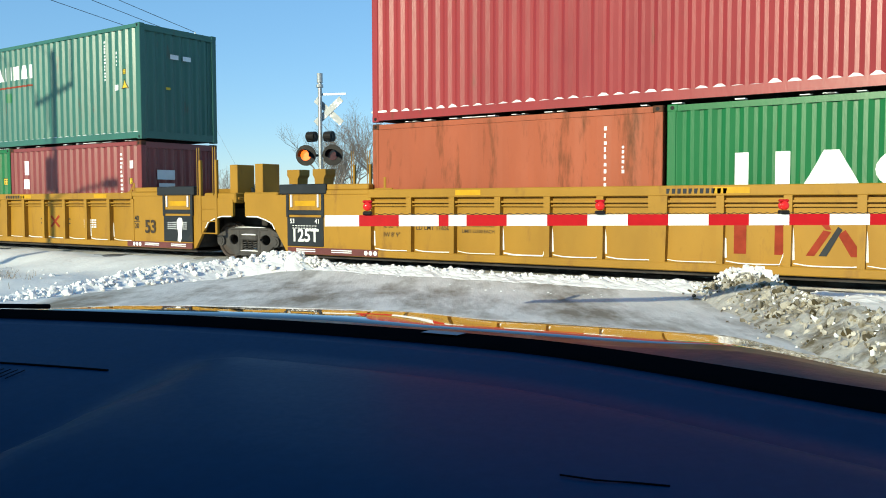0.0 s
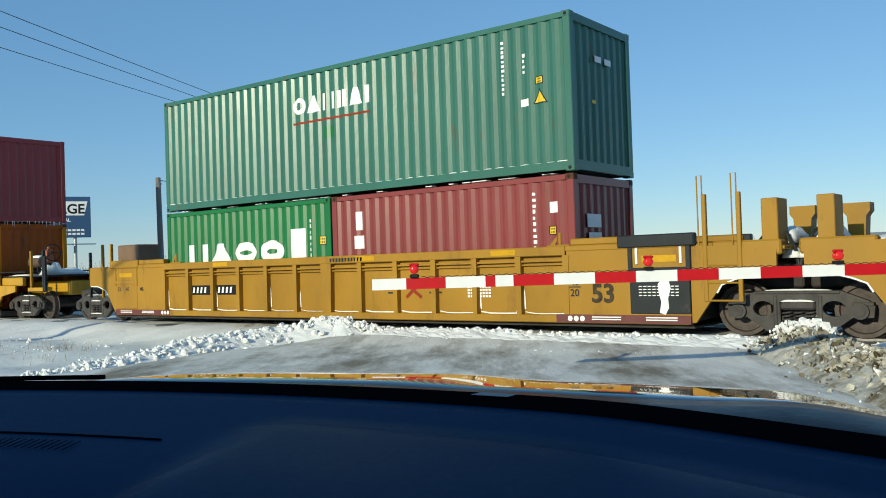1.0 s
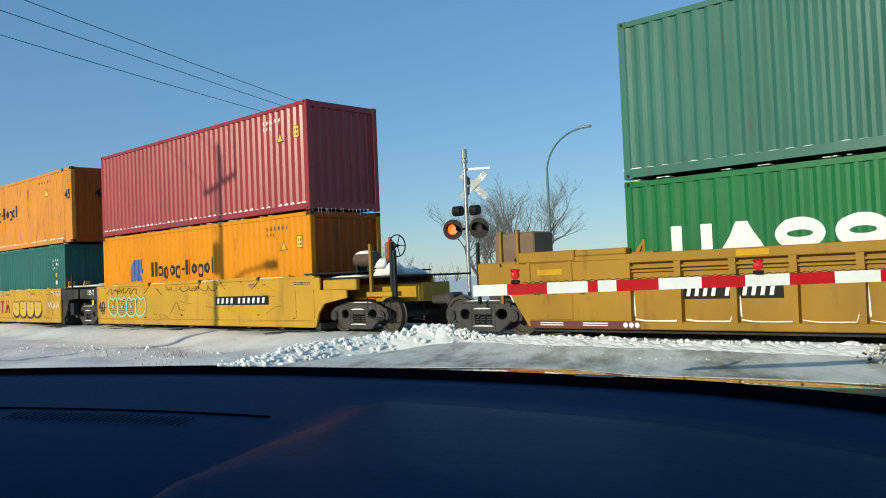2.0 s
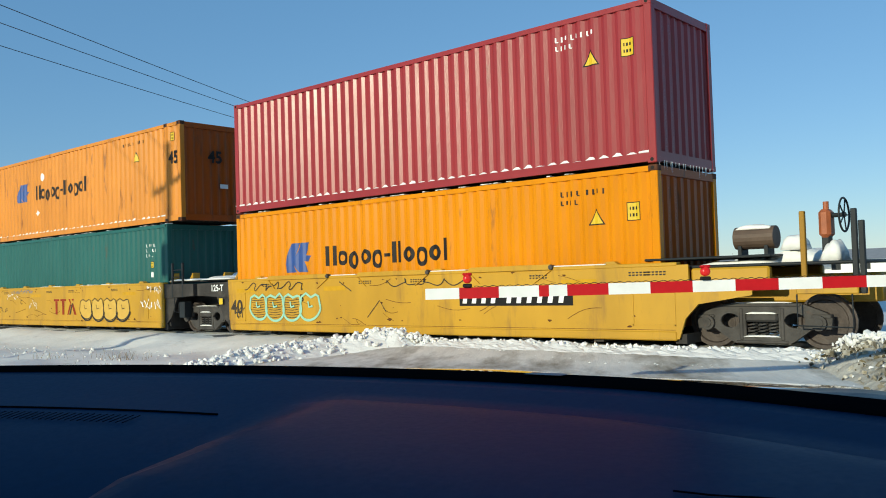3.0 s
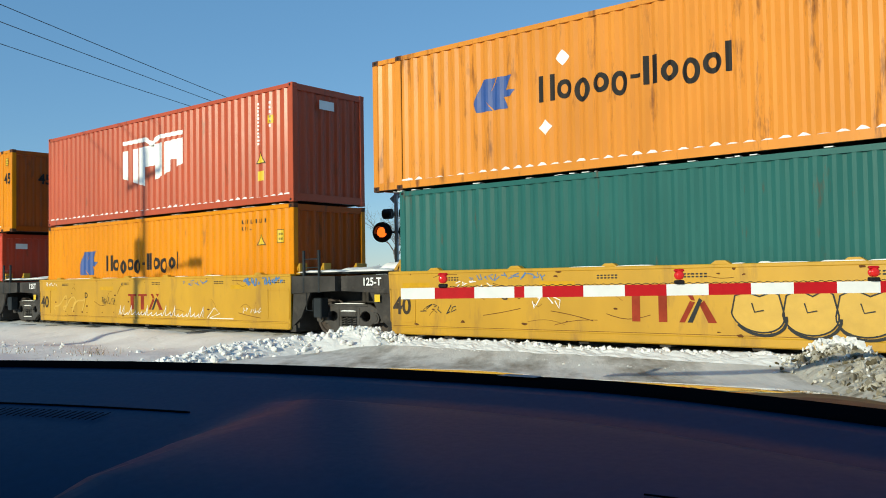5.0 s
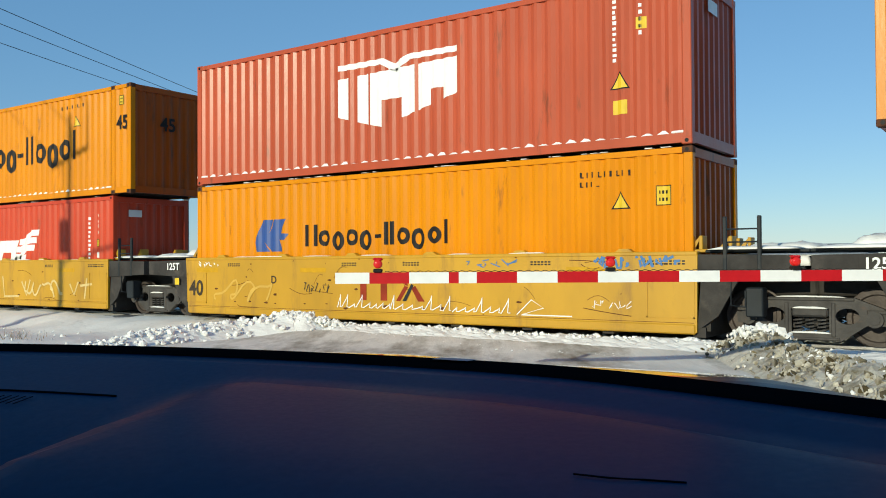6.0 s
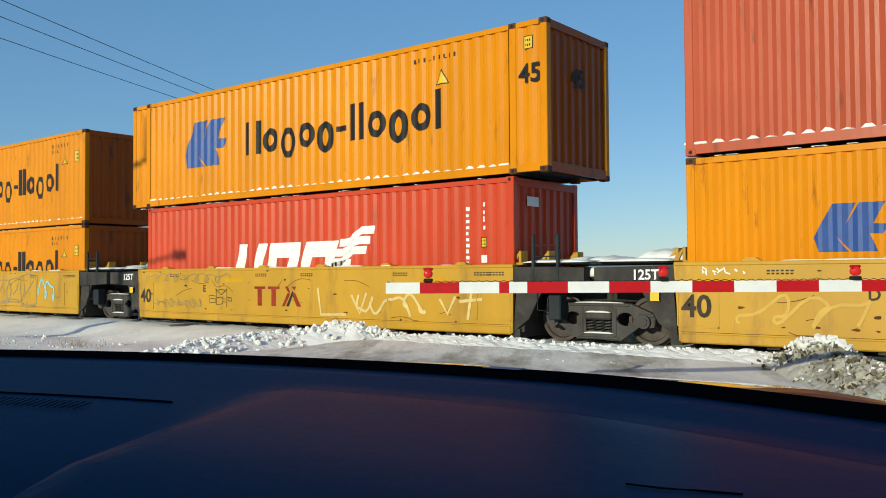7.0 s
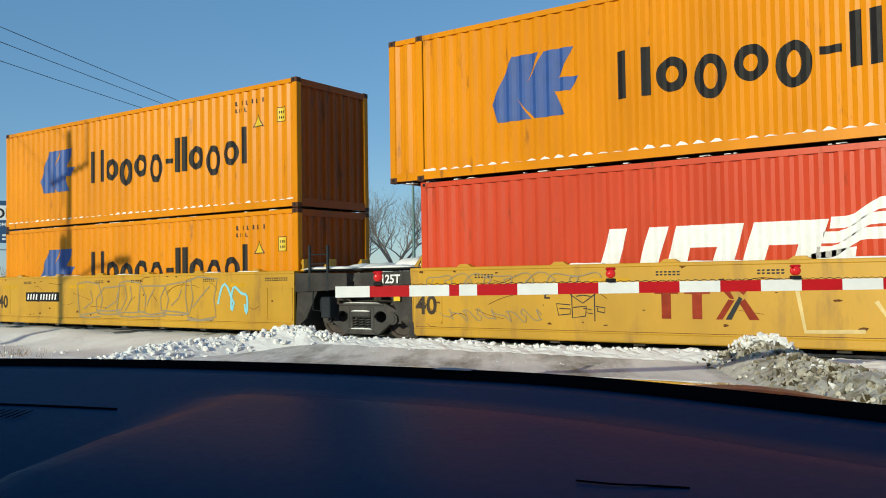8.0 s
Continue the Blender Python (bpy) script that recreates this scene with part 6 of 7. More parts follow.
def build_gate():
    """A lowered crossing arm with reflective stripes and three lamps, hinged beyond the right edge of the road."""
    tip = Vector((-5.888, 6.48, 1.255))
    d = Vector((0.824, 0.566, 0.0)).normalized()
    root = thing("crossing_gate", tip.x, tip.y, 0, "lowered crossing gate with red and white striped arm", "crossing gate", rz=math.degrees(math.atan2(d.y, d.x)))
    z = tip.z
    marks = [0.0, 0.345, 0.745, 1.145, 1.245, 1.425, 1.83]
    x = 1.83
    while x < 9.0:
        x += 0.406
        marks.append(x)
    cols = ["white", "sign_red", "white", "sign_red", "white", "sign_red"]
    for i in range(len(marks) - 1):
        m = cols[i] if i < 6 else ("white" if i % 2 == 0 else "sign_red")
        bm = bmesh.new()
        box(bm, marks[i], marks[i + 1], -0.018, 0.018, z - 0.056, z + 0.056)
        part("stripe", bm, M[m], root)
    for lx in (0.43, 2.77, 4.62):
        bm = bmesh.new()
        soft_box(bm, lx - 0.045, lx + 0.045, -0.05, 0.05, z + 0.056, z + 0.095, 0.01)
        lamp = part("lamp_holder", bm, M["black"], root)
        for s in (-1, 1):
            bm = bmesh.new()
            bmesh.ops.create_uvsphere(bm, u_segments=14, v_segments=8, radius=0.045)
            for v in bm.verts:
                v.co = (lx + v.co.x, v.co.y * 0.5 + s * 0.03, z + 0.142 + v.co.z)
            part("lens", bm, M["red_lens"], lamp, "red lamp lens", True)
        bm = bmesh.new()
        soft_box(bm, lx - 0.05, lx + 0.05, -0.028, 0.028, z + 0.175, z + 0.205, 0.012)
        part("cap", bm, M["sign_red"], lamp)
    # coiled lamp cable on top of the arm
    bm = bmesh.new()
    pts = []
    for i in range(700):
        x = 0.5 + i * 0.012
        pts.append((x, 0.006 * math.cos(i * 0.9), z + 0.064 + 0.006 * math.sin(i * 0.9)))
    tube(bm, pts, 0.004, 3)
    part("cable", bm, M["black"], root)
    bm = bmesh.new()
    soft_box(bm, 9.0, 10.3, -0.05, 0.05, z - 0.12, z + 0.12, 0.02)
    soft_box(bm, 9.7, 10.1, -0.25, 0.25, z - 0.3, z + 0.35, 0.04)
    cyl(bm, (9.9, 0.0, 0.0), (9.9, 0.0, z), 0.09, 12)
    part("hinge_post", bm, M["galv"], root)


def build_signal():
    root = thing("crossing_signal", -17.0, 18.55, 0, "crossing signal mast with flashing lamps and snowy crossbuck", "crossing signal", rz=25)
    bm = bmesh.new()
    cyl(bm, (0, 0, 0), (0, 0, 4.85), 0.06, 14)
    part("mast", bm, M["galv"], root)
    bm = bmesh.new()
    cyl(bm, (0, 0, 4.85), (0, 0, 5.12), 0.085, 12)
    cyl(bm, (0, 0, 4.72), (0, 0, 4.80), 0.10, 12)
    part("bell", bm, M["galv"], root)
    for a in (42, -42):
        bm = bmesh.new()
        box(bm, -0.52, 0.52, -0.012, 0.012, -0.09, 0.09)
        bmesh.ops.rotate(bm, verts=bm.verts[:], cent=(0, 0, 0), matrix=Matrix.Rotation(radians(a), 3, "Y"))
        bmesh.ops.translate(bm, verts=bm.verts[:], vec=(0.22, 0.10 + 0.03 * (a > 0), 4.05))
        part("crossbuck_blade", bm, M["sign_back"], root)
    bm = bmesh.new()
    box(bm, -0.05, 0.75, 0.04, 0.08, 4.5, 4.56)
    part("bracket", bm, M["galv"], root)
    bm = bmesh.new()
    cyl(bm, (-0.55, 0, 2.78), (0.55, 0, 2.78), 0.035, 8)
    part("cross_arm", bm, M["charcoal"], root)
    for zc, s, lit in ((2.78, -1, True), (2.78, 1, False), (3.32, -1, False), (3.32, 1, False)):
        x = s * (0.40 if zc < 3 else 0.26)
        side = zc > 3
        bm = bmesh.new()
        if side:
            cyl(bm, (x - 0.12, 0.05, zc), (x + 0.12, -0.02, zc), 0.15, 16)
        else:
            cyl(bm, (x, -0.10, zc), (x, -0.13, zc), 0.30, 24)
        head = part("lamp_background", bm, M["black"], root)
        bm = bmesh.new()
        cyl(bm, (x, -0.08, zc), (x, 0.16, zc), 0.13, 16)
        part("lamp_housing", bm, M["black"], head)
        if not side:
            bm = bmesh.new()
            cyl(bm, (x, -0.132, zc), (x, -0.15, zc), 0.15, 20)
            part("lens", bm, M["lit_lens" if lit else "dark_lens"], head)
            bm = bmesh.new()
            arc = [(x + 0.165 * math.cos(t), 0, zc + 0.165 * math.sin(t)) for t in np.linspace(-0.3, math.pi + 0.3, 13)]
            for p, q in zip(arc, arc[1:]):
                vs = [bm.verts.new((p[0], -0.13, p[2])), bm.verts.new((q[0], -0.13, q[2])), bm.verts.new((q[0], -0.36, q[2])), bm.verts.new((p[0], -0.36, p[2]))]
                bm.faces.new(vs)
            part("visor", bm, M["black"], head)


def utility_pole(x, y, h, label, arm_dir, arm_z, lamp=None, arm_len=2.6, pins=(0.22, 0.22, 0.22)):
    root = thing("utility_pole", x, y, 0, label, "utility pole", "utility poles")
    bm = bmesh.new()
    cyl(bm, (0, 0, -0.3), (0, 0, h), 0.15, 14, 0.10)
    part("post", bm, M["wood"], root)
    d = Vector((*arm_dir, 0)).normalized() * arm_len / 2
    bm = bmesh.new()
    cyl(bm, Vector((0, 0, arm_z)) - d, Vector((0, 0, arm_z)) + d, 0.075, 6)
    part("cross_arm", bm, M["wood"], root)
    for k, pin in zip((-0.95, 0.15, 0.95), pins):
        bm = bmesh.new()
        p = Vector((0, 0, arm_z)) + d * k
        cyl(bm, p, p + Vector((0, 0, pin)), 0.05, 8, 0.03)
        part("insulator", bm, M["galv"], root)
    bm = bmesh.new()
    cyl(bm, (-0.28, -0.12, arm_z - 2.6), (-0.28, -0.12, arm_z - 1.75), 0.21, 16)
    cyl(bm, (-0.28, -0.12, arm_z - 1.75), (-0.28, -0.12, arm_z - 1.6), 0.10, 10, 0.05)
    part("transformer", bm, M["galv"], root)
    bm = bmesh.new()
    tube(bm, [(-0.2, -0.1, arm_z - 1.5), (-0.5, -0.1, arm_z - 1.1), (-0.3, -0.1, arm_z - 0.7), (-0.35, -0.1, arm_z - 0.1)], 0.03, 5)
    part("drop_wire", bm, M["cable"], root)
    if lamp:
        bm = bmesh.new()
        v = Vector(lamp)
        tube(bm, [(0, 0, v.z - 0.5), (v.x * 0.5, v.y * 0.5, v.z - 0.1), (v.x, v.y, v.z)], 0.05, 8)
        soft_box(bm, v.x - 0.15, v.x + 0.5, v.y - 0.16, v.y + 0.16, v.z - 0.1, v.z + 0.1, 0.04)
        part("lamp_arm", bm, M["galv"], root)
    return [Vector((x, y, arm_z + pin)) + d * k for k, pin in zip((-0.95, 0.15, 0.95), pins)]


def sag(a, b, drop, n=24):
    return [a.lerp(b, i / n) - Vector((0, 0, drop * 4 * (i / n) * (1 - i / n))) for i in range(n + 1)]


def build_poles():
    near = utility_pole(-22.27, -5.8, 11.2, "timber utility pole with street lamp and transformer", (0.75, 0.66), 10.0, (2.3, 0.4, 7.4), 2.4, (0.3, 0.8, 1.2))
    far = utility_pole(-36.0, 28.4, 10.1, "tall timber utility pole with transformer across the track", (0.88, 0.47), 9.72)
    stub = thing("utility_pole", -30.2, 20.6, 0, "short leaning timber pole across the track", "utility pole", "utility poles")
    bm = bmesh.new()
    cyl(bm, (0.12, 0, -0.3), (0, 0, 5.3), 0.13, 12, 0.10)
    part("post", bm, M["wood"], stub)
    bm = bmesh.new()
    cyl(bm, (0.04, -0.12, 5.05), (0.04, 0.12, 5.05), 0.03, 8)
    part("bolt", bm, M["galv"], stub)
    for a, b, dr in zip(near, far, (0.12, 0.10, 0.14)):
        bm = bmesh.new()
        tube(bm, sag(a, b, dr), 0.014, 5)
        tagged(part("overhead_wire", bm, M["cable"]), "dark overhead power wire between timber poles", "wire", "overhead wires")
    bm = bmesh.new()
    tube(bm, sag(Vector((-36, 28.4, 6.9)), Vector((-30.2, 20.6, 5.2)), 0.35), 0.016, 5)
    tagged(part("service_wire", bm, M["cable"]), "thin service wire between two timber poles", "wire", "overhead wires")
    bm = bmesh.new()
    cyl(bm, (-36, 28.4, 9.3), (-34.0, 33.0, 0), 0.006, 4)
    tagged(part("guy_wire", bm, M["galv"]), "thin steel guy wire of the timber pole", "wire", "overhead wires")


def limb(bm, p, d, r, length, depth, rnd):
    k = 3
    for i in range(k):
        d2 = (d + Vector((rnd.gauss(0, 0.13), rnd.gauss(0, 0.13), rnd.gauss(0.03, 0.08)))).normalized()
        q = p + d2 * length / k
        cyl(bm, p, q, r, 6 if depth > 2 else 4, r * 0.84)
        p, d, r = q, d2, r * 0.84
        if depth and rnd.random() < 0.85:
            side = Vector((rnd.gauss(0, 1), rnd.gauss(0, 1), rnd.uniform(0.0, 0.9))).normalized()
            limb(bm, p, (d * 0.75 + side * 0.75).normalized(), r * 0.62, length * rnd.uniform(0.5, 0.72), depth - 1, rnd)
    if depth:
        for _ in range(2):
            side = Vector((rnd.gauss(0, 1), rnd.gauss(0, 1), rnd.uniform(-0.1, 0.8))).normalized()
            limb(bm, p, (d + side * 0.7).normalized(), r * 0.75, length * rnd.uniform(0.55, 0.75), depth - 1, rnd)


def bare_tree(x, y, h, seed, label, depth=5):
    root = thing("bare_tree", x, y, 0, label, "tree", "bare trees")
    rnd = random.Random(seed)
    bm = bmesh.new()
    cyl(bm, (0, 0, -0.2), (0.05, 0, h * 0.18), h * 0.022, 9, h * 0.018)
    part("trunk", bm, M["bark"], root)
    bm = bmesh.new()
    for i in range(4):
        a = i * 1.57 + rnd.uniform(-0.4, 0.4)
        limb(bm, Vector((0.05, 0, h * 0.17)), Vector((math.cos(a) * 0.75, math.sin(a) * 0.75, 0.95)).normalized(), h * 0.013, h * 0.34, depth - 1, rnd)
    part("crown", bm, M["bark"], root)


def build_far_side():
    lamp = thing("street_lamp", -27.1, 35.9, 0, "tall street lamp with curved arm and green-grey pole", "street lamp")
    bm = bmesh.new()
    cyl(bm, (0, 0, 0), (0, 0, 6.6), 0.10, 12, 0.06)
    tube(bm, [(2.1 * (1 - math.cos(t)), 0.55 * (1 - math.cos(t)), 6.6 + 2.1 * math.sin(t)) for t in np.linspace(0, 1.45, 16)], 0.05, 8)
    part("pole", bm, M["lamp_pole"], lamp)
    bm = bmesh.new()
    soft_box(bm, 1.85, 2.5, 0.4, 0.62, 8.66, 8.8, 0.05)
    part("lamp_head", bm, M["galv"], lamp)
    bare_tree(-40.3, 51.0, 10.0, 3, "spreading bare winter tree across the track")
    bare_tree(-39.0, 43.5, 7.4, 8, "bare winter tree with fine twigs behind the signal")
    bare_tree(-38.0, 44.5, 6.6, 14, "low bare winter tree with dense twigs")
    bare_tree(-96, 85, 7.5, 21, "small bare winter tree far off", 4)
    bare_tree(-80, 74, 5.0, 22, "small bare winter tree far off", 4)
    # billboard
    sign = thing("billboard", -60.95, 34.1, 0, "dark blue billboard with white lettering on steel legs", "billboard", rz=62)
    bm = bmesh.new()
    soft_box(bm, -3.4, 1.3, -0.1, 0.1, 4.3, 7.35, 0.03)
    part("sign_face", bm, M["sign_blue"], sign)
    bm = bmesh.new()
    poly(bm, [(-2.9, 5.95), (0.85, 5.95), (1.1, 7.0), (-2.9, 7.0)], -0.106)
    part("name_band", bm, M["white"], sign)
    part("lettering", text_bmesh("STORAGE", 0.72, 0.9, 6.1, -0.112, "RIGHT"), M["black"], sign)
    part("lettering", text_bmesh("COMMERCIAL", 0.26, -0.1, 5.5, -0.106, "RIGHT"), M["white"], sign)
    bm = bmesh.new()
    for r in range(2):
        for i in range(9):
            poly(bm, [(-1.8 + i * 0.3, 4.5 + r * 0.28), (-1.57 + i * 0.3, 4.5 + r * 0.28), (-1.57 + i * 0.3, 4.64 + r * 0.28), (-1.8 + i * 0.3, 4.64 + r * 0.28)], -0.106)
    part("small_print", bm, M["white"], sign)
    for x in (-2.4, 0.2):
        bm = bmesh.new()
        cyl(bm, (x, 0.2, 0), (x, 0.2, 4.4), 0.12, 10)
        part("leg", bm, M["galv"], sign)
    bm = bmesh.new()
    soft_box(bm, -3.0, 1.6, -0.9, -0.1, 3.75, 3.82, 0.02)
    part("catwalk", bm, M["galv"], sign)
    # filling station canopy
    st = thing("filling_station", -52, 142, 0, "low filling station canopy with white and red fascia", "canopy")
    bm = bmesh.new()
    box(bm, -5, 9, -3, 3, 2.75, 3.6)
    part("canopy", bm, M["white"], st)
    bm = bmesh.new()
    box(bm, 0.5, 9.02, -3.03, -3.0, 2.8, 3.5)
    part("red_fascia", bm, M["sign_red"], st)
    bm = bmesh.new()
    box(bm, -4.2, -1.5, -3.04, -3.0, 2.95, 3.35)
    part("brand_panel", bm, M["logo_blue"], st)
    for x in (-3, 2, 7):
        bm = bmesh.new()
        box(bm, x - 0.2, x + 0.2, -0.2, 0.2, 0, 2.75)
        part("column", bm, M["white"], st)
    # low far buildings and tree line
    for x, y, w, h, lab in ((-34, 150, 22, 4.2, "low far building with a grey snowy roof"), (-8, 160, 26, 3.6, "low far shed with a grey roof"), (-75, 165, 26, 4.0, "low far building beyond the crossing"), (-150, 120, 30, 4.0, "low far shed behind the track")):
        hs = thing("far_building", x, y, 0, lab, "building", "far buildings")
        bm = bmesh.new()
        box(bm, -w / 2, w / 2, -5, 5, 0, h * 0.62)
        part("wall", bm, M["white"], hs)
        bm = bmesh.new()
        for s in (-1, 1):
            a = [bm.verts.new(p) for p in ((-w / 2 - 0.4, s * 5.5, h * 0.6), (w / 2 + 0.4, s * 5.5, h * 0.6), (w / 2 + 0.4, 0, h), (-w / 2 - 0.4, 0, h))]
            bm.faces.new(a)
        part("roof", bm, M["grey_roof"], hs)
        bm = bmesh.new()
        for i in range(5):
            x0 = -w / 2 + w * (i + 0.3) / 5
            box(bm, x0, x0 + 1.4, -5.05, -4.98, 0.9, 2.0)
        pieces("window", bm, M["charcoal"], hs)
    random.seed(77)
    bm = bmesh.new()
    for i in range(420):
        t = random.random()
        ang = radians(-5 + 85 * t)
        R = random.uniform(210, 330)
        x, y = -math.sin(ang) * R, math.cos(ang) * R
        h = random.uniform(2.5, 6.5)
        for k in range(4):
            a = random.uniform(0, 6.28)
            cyl(bm, (x, y, 0), (x + math.cos(a) * h * 0.3, y + math.sin(a) * h * 0.3, h * random.uniform(0.6, 1)), 0.10, 4, 0.03)
    tagged(part("far_trees", bm, M["bark"]), "thin line of far bare trees on the horizon", "woods", kind="stuff")


# ---------------------------------------------------------------- the car that the camera rides in
CAR_HEADING = 16.0
CAR_C = Vector((-1.1, -0.92))              # middle of the windscreen's curve, in the first view's right and ahead


def build_car():
    yaw = radians(34.45)
    cx = CAR_C.x * math.cos(yaw) - CAR_C.y * math.sin(yaw)
    cy = CAR_C.x * math.sin(yaw) + CAR_C.y * math.cos(yaw)
    root = thing("parked_car", cx, cy, 0, "dark car waiting at the crossing, its glossy hood and dashboard", "car", rz=CAR_HEADING)

    def draw_in(r, x):
        """The foot of the glass draws back towards the right pillar."""
        return 0.075 * smooth(0.5, 0.95, x) * smooth(1.95, 2.1, r)

    def surface(rows, a0, a1, n=64):
        """A sheet swept round the curve: rows of (radius, height) from the inside out; the height may fall towards the ends."""
        bm = bmesh.new()
        grid = []
        for r, z, drop in rows:
            line = []
            for i in range(n + 1):
                a = radians(a0 + (a1 - a0) * i / n)
                x = r * math.sin(a)
                fall = max(0.0, x - 0.98, -1.18 - x)
                line.append(bm.verts.new((min(1.09, max(-1.29, x)), r * math.cos(a) - draw_in(r, x), z - drop * smooth(0.12, 0.5, a) - 0.5 * fall)))
            grid.append(line)
        for g, h in zip(grid, grid[1:]):
            for i in range(n):
                bm.faces.new((g[i], g[i + 1], h[i + 1], h[i]))
        return bm

    # dashboard: a flat raised pad over its right part, a strip that rises to the glass behind it
    bm = bmesh.new()
    n, grid = 110, []
    left_rows = [(1.30, 1.00), (1.42, 1.07), (1.55, 1.127), (1.66, 1.166), (1.76, 1.196), (1.86, 1.220), (1.96, 1.238), (2.04, 1.250), (2.078, 1.2556), (2.092, 1.2578), (2.106, 1.260), (2.15, 1.2672), (2.19, 1.2735), (2.215, 1.2775), (2.222, 1.2)]
    pad_z = [1.06, 1.135, 1.194, 1.231, 1.2535, 1.262, 1.2655, 1.268, 1.2688, 1.2675, 1.260, 1.2672, 1.2735, 1.2775, 1.2]
    pad_rows = [zp - z for zp, (_, z) in zip(pad_z, left_rows)]
    for (r, z), rise in zip(left_rows, pad_rows):
        line = []
        for i in range(n + 1):
            a = radians(-34 + 68 * i / n)
            x = r * math.sin(a)
            near = draw_in(r, x)
            line.append(bm.verts.new((min(1.09, max(-1.29, x)), r * math.cos(a) - near, z + rise * smooth(0.13, 0.225, x) - 0.5 * max(0.0, x - 0.98, -1.18 - x))))
        grid.append(line)
    for g, h in zip(grid, grid[1:]):
        for i in range(n):
            bm.faces.new((g[i], g[i + 1], h[i + 1], h[i]))
    dash = part("dashboard", bm, M["dash"], root, "dark glossy dashboard top with a raised pad", True)
    bm = surface([(2.214, 1.262, 0.0), (2.216, 1.2795, 0.0), (2.24, 1.2815, 0.0), (2.29, 1.281, 0.0), (2.30, 1.272, 0.0), (2.31, 1.235, 0), (2.56, 1.19, 0.0)], -36, 36)
    part("cowl", bm, M["trim_black"], root, "black trim band along the foot of the glass", True)
    def hood_sheet(rows, half_angle, n=90):
        """Rows of (radius, height) over the hood, with a middle dome and a ridge over the right wheel."""
        bm, grid = bmesh.new(), []
        for r, z in rows:
            line = []
            for i in range(n + 1):
                a = radians(half_angle * (2 * i / n - 1))
                x = r * math.sin(a)
                bulge = 0.010 * smooth(0.0, 0.25, x) + 0.028 * smooth(0.72, 0.95, x) + 0.02 * smooth(0.92, 1.05, x) + 0.02 * smooth(-0.55, -0.9, x)
                ridge_z = 0.011 * math.exp(-((x - 0.78) / 0.12) ** 2) * smooth(2.42, 2.55, r) * (1 - smooth(2.65, 2.9, r))
                line.append(bm.verts.new((min(1.09, max(-1.29, x)), r * math.cos(a), z - bulge * smooth(2.45, 2.95, r) + ridge_z - 0.5 * max(0.0, x - 1.0, -1.18 - x))))
            grid.append(line)
        for g, h in zip(grid, grid[1:]):
            for i in range(n):
                bm.faces.new((g[i], g[i + 1], h[i + 1], h[i]))
        return bm

    bm = hood_sheet(((2.36, 1.17), (2.40, 1.21), (2.50, 1.226), (2.58, 1.2295), (2.64, 1.229), (2.645, 1.20)), 31)
    part("cowl_panel", bm, M["cowl_plastic"], root, "satin black cowl panel behind the hood", True)
    bm = hood_sheet(((2.63, 1.19), (2.655, 1.2235), (2.78, 1.219), (2.9, 1.2105), (3.05, 1.195), (3.14, 1.184), (3.21, 1.172), (3.28, 1.148), (3.34, 1.11), (3.38, 1.05), (3.42, 0.9), (3.43, 0.5)), 31)
    part("hood", bm, M["car_paint"], root, "glossy black hood that mirrors the train", True)
    # demister slot and small pale plate
    bm = bmesh.new()
    for i in range(30):
        a = radians(-9.5 + 8.5 * i / 29)
        for r0 in (1.99,):
            p = Vector((r0 * math.sin(a), r0 * math.cos(a), 1.2445))
            q = Vector(((r0 + 0.03) * math.sin(a), (r0 + 0.03) * math.cos(a), 1.2485))
            cyl(bm, p, q, 0.0005, 4)
    part("vent_slats", bm, M["trim_black"], dash)
    bm = bmesh.new()
    pts = [(2.04 * math.sin(radians(a)), 2.04 * math.cos(radians(a)), 1.2505) for a in np.linspace(-11, 1.9, 14)]
    tube(bm, pts, 0.0016, 5)
    part("vent_edge", bm, M["trim_black"], dash)
    bm = bmesh.new()
    a0 = 10.0
    vs = []
    for a, r in ((a0, 2.25), (a0 + 1.3, 2.25), (a0 + 1.3, 2.275), (a0, 2.275)):
        vs.append(bm.verts.new((r * math.sin(radians(a)), r * math.cos(radians(a)), 1.2845 if r < 2.27 else 1.284)))
    bm.faces.new(vs)
    part("pale_tag", bm, M["grey_roof"], root)
    bm = bmesh.new()
    tube(bm, [(r * math.sin(radians(a)), r * math.cos(radians(a)), 1.2645) for a, r in ((20.0, 1.893), (20.7, 1.898), (21.3, 1.908), (22.0, 1.918))], 0.0007, 5)
    part("dash_slot", bm, M["trim_black"], dash)
    for tx, ty in ((-1.14, 2.85), (0.94, 2.85), (-1.14, -0.95), (0.94, -0.95)):
        bm = bmesh.new()
        cyl(bm, (tx - 0.11, ty, 0.345), (tx + 0.11, ty, 0.345), 0.335, 24)
        part("tyre", bm, M["trim_black"], root)
    # wiper lying along the cowl
    bm = bmesh.new()
    pts = [(2.60 * math.sin(radians(a)), 2.60 * math.cos(radians(a)), 1.245) for a in np.linspace(-20, -11, 14)]
    tube(bm, pts, 0.005, 6)
    part("wiper", bm, M["trim_black"], root)
    # closed shell of the cabin and body
    xa, xb = -1.30, 1.10
    bm = bmesh.new()
    n = 14
    rows = []
    for y, z, inset in ((-1.75, 1.60, 0.2), (-1.2, 1.72, 0.16), (0.2, 1.76, 0.15), (1.0, 1.75, 0.16), (1.28, 1.73, 0.18)):
        rows.append([bm.verts.new((xa + inset + (xb - xa - 2 * inset) * k / n, y, z - 0.07 * abs(2 * k / n - 1) ** 3)) for k in range(n + 1)])
    for g, h in zip(rows, rows[1:]):
        for k in range(n):
            bm.faces.new((g[k], g[k + 1], h[k + 1], h[k]))
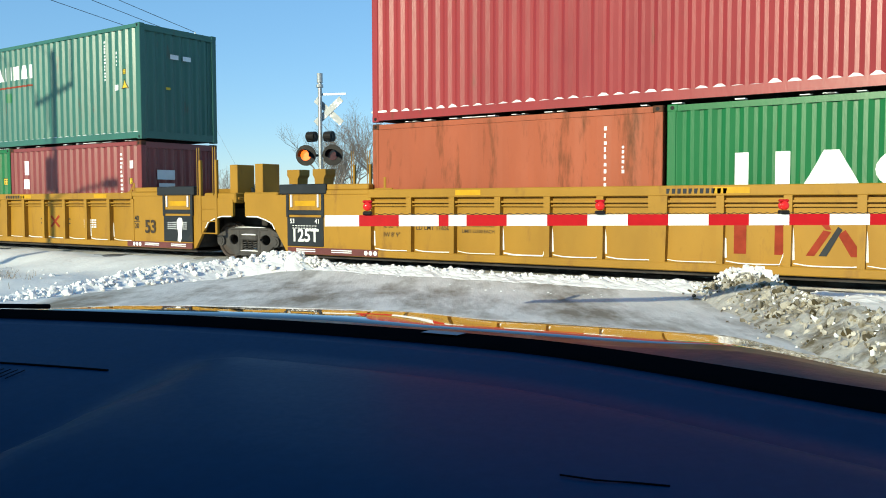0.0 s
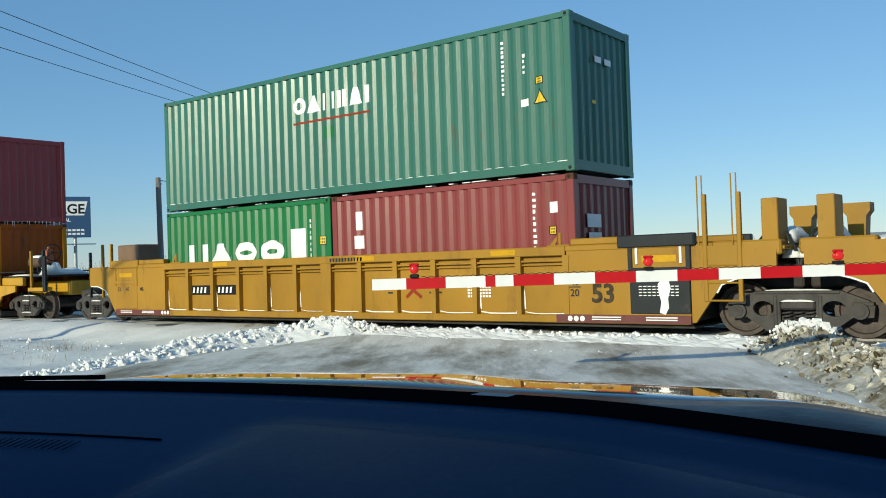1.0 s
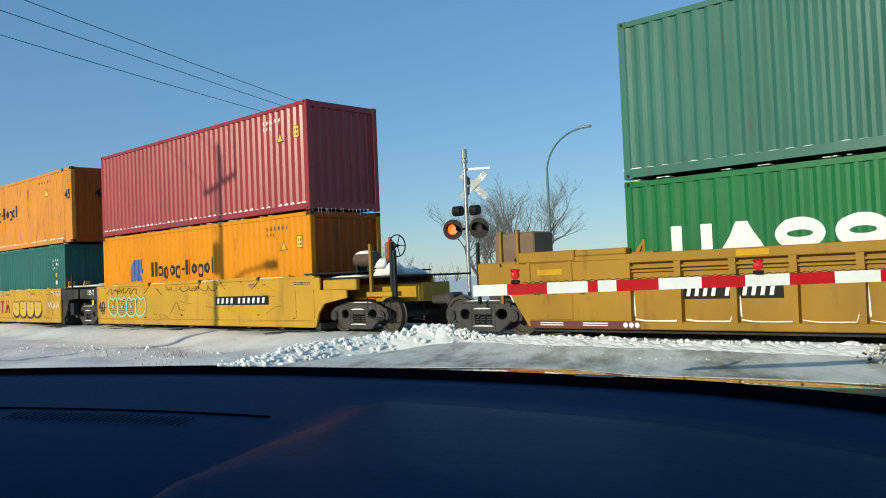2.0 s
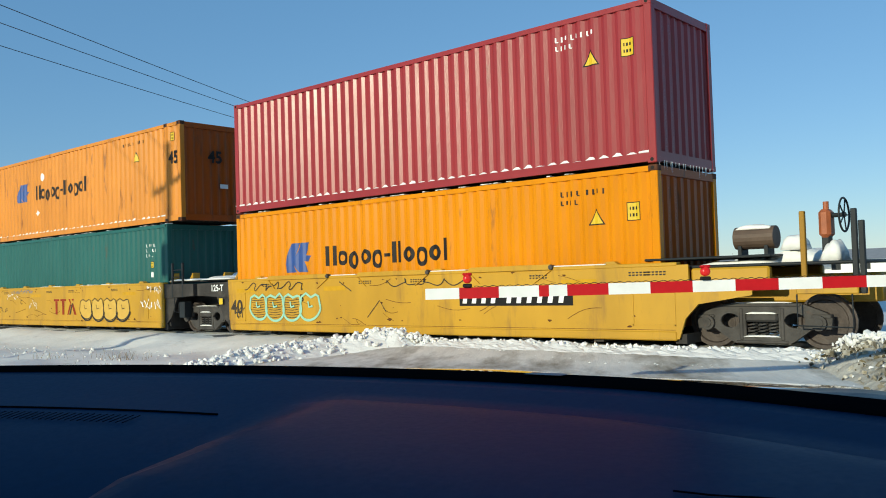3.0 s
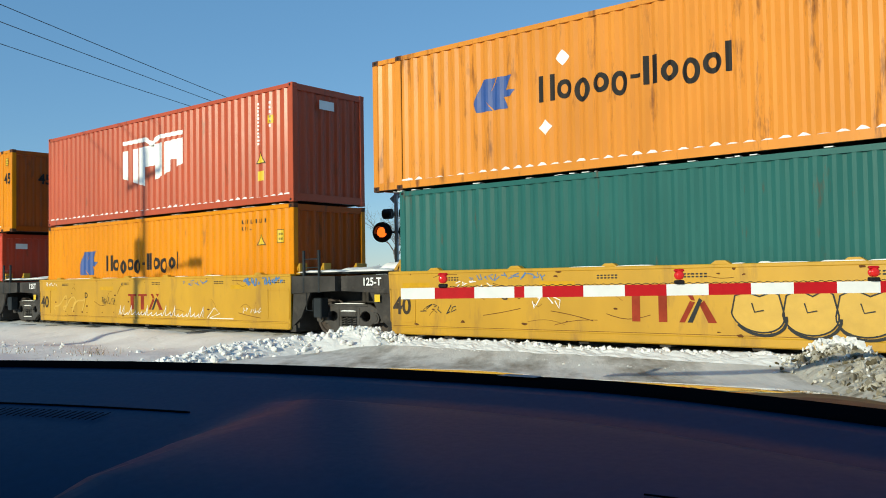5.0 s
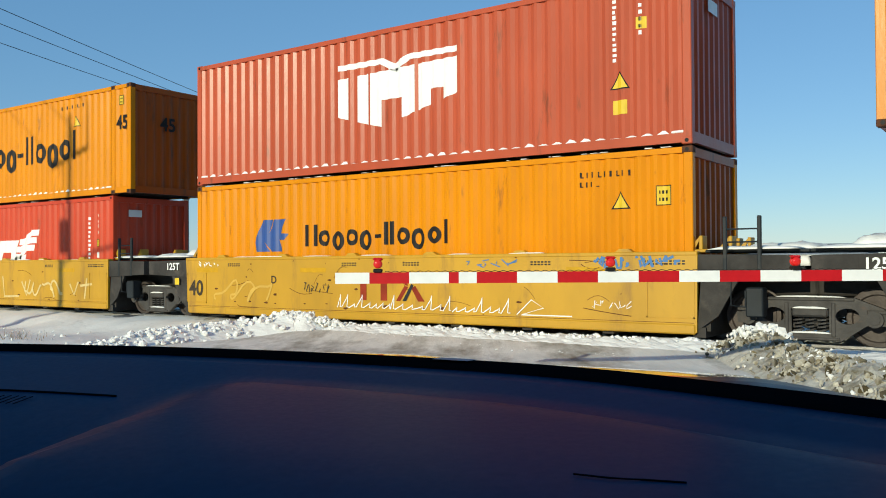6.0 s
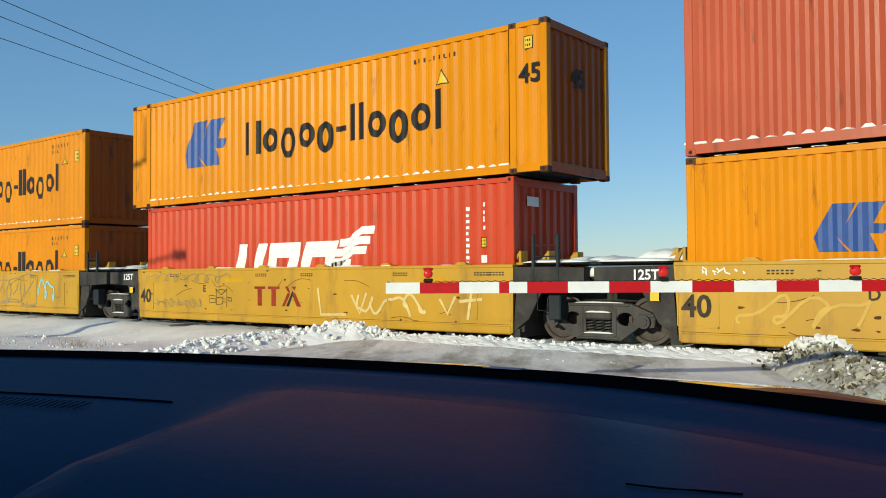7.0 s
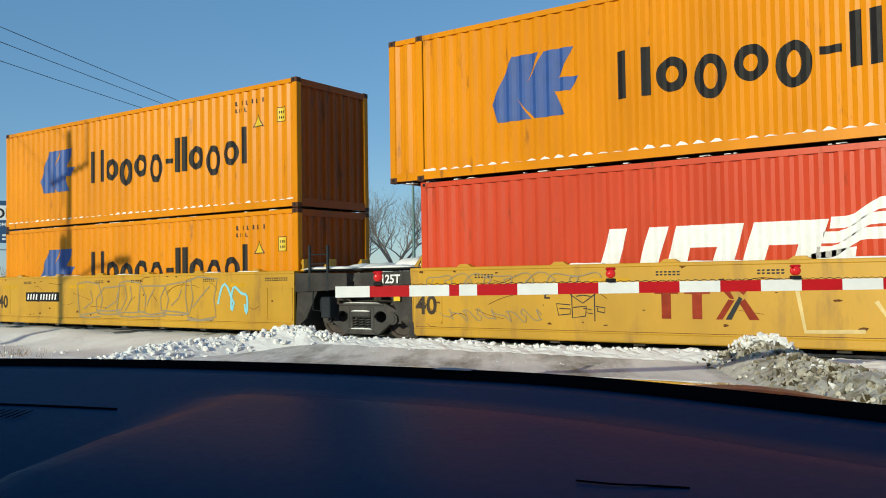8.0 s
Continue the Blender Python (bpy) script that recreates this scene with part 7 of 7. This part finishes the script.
    part("roof", bm, M["car_paint"], root, "", True)
    bm = bmesh.new()
    box(bm, xa + 0.2, xb - 0.2, -1.7, 1.2, 1.655, 1.672)
    part("headliner", bm, M["cabin"], root)
    bm = bmesh.new()
    vs = [bm.verts.new(p) for p in ((xa + 0.12, -2.15, 0.45), (xb - 0.12, -2.15, 0.45), (xb - 0.1, -2.2, 1.05), (xb - 0.2, -1.76, 1.59), (xa + 0.2, -1.76, 1.59), (xa + 0.1, -2.2, 1.05))]
    bm.faces.new((vs[0], vs[1], vs[2], vs[5]))
    bm.faces.new((vs[5], vs[2], vs[3], vs[4]))
    part("tailgate", bm, M["car_paint"], root)
    for s, x in ((-1, xa), (1, xb)):
        for y0, y1 in ((-0.75, 0.25), (0.27, 1.62)):
            bm = bmesh.new()
            soft_box(bm, *sorted((x, x - s * 0.07)), y0, y1, 0.4, 1.14, 0.025)
            door = part("door", bm, M["car_paint"], root)
            bm = bmesh.new()
            soft_box(bm, *sorted((x - s * 0.01, x + s * 0.035)), y0 + 0.06, y0 + 0.26, 0.98, 1.02, 0.01)
            part("door_handle", bm, M["car_paint"], door)
        for y0, y1 in ((-2.2, -0.77), (1.64, 3.15)):
            yw = -0.95 if y0 < 0 else 2.85
            arch = [(yw + 0.42 * math.cos(t), 0.36 + 0.42 * math.sin(t)) for t in np.linspace(math.pi, 0, 13)]
            lo = max(y0, -5)
            outline = [(y0, 0.4)] + [p for p in arch if y0 < p[0] < y1] + [(y1, 0.4 if y0 < 0 else 0.6), (y1, 1.10 if y0 < 0 else 0.98), (y0, 1.10 if y0 < 0 else 1.16)]
            bm = bmesh.new()
            prism(bm, outline, x - s * 0.06, x)
            for v in bm.verts:
                v.co = (v.co.y, v.co.x, v.co.z)
            part("fender", bm, M["car_paint"], root)
        for (y0, z0), (y1, z1) in (((1.62, 1.14), (1.2, 1.68)), ((0.26, 1.14), (0.2, 1.70)), ((-0.76, 1.14), (-0.9, 1.68)), ((-2.05, 1.08), (-1.7, 1.58))):
            bm = bmesh.new()
            cyl(bm, (x - s * 0.05, y0, z0), (x - s * 0.2, y1, z1), 0.045, 8)
            part("pillar", bm, M["cabin"], root)
    bm = bmesh.new()
    box(bm, xa + 0.07, xb - 0.07, -2.1, 2.2, 0.38, 0.42)
    part("cabin_floor", bm, M["cabin"], root)


# ---------------------------------------------------------------- what moves
SPEED = 11.135


def run(t):
    """How far the train has run after t seconds."""
    return SPEED * t + 0.0085 * t * t - 0.0678 * t + 0.075


def motions():
    times = [i * 0.5 for i in range(17)]
    for ob, x0 in MOVERS:
        walk(ob, [(t, pose(x0 + run(t), ob.location.y, ob.location.z)) for t in times])
    steps = [i / 30 for i in range(241)]
    for axle, q in WHEELS:
        walk(axle, [(t, pose(q, 0, WHEEL_R, 0, math.degrees(run(t) / WHEEL_R) % 360)) for t in steps])


build_ground()
build_road()
build_track()
build_banks()
build_containers()
build_well_cars()
build_gate()
build_signal()
build_poles()
build_far_side()
build_car()
motions()
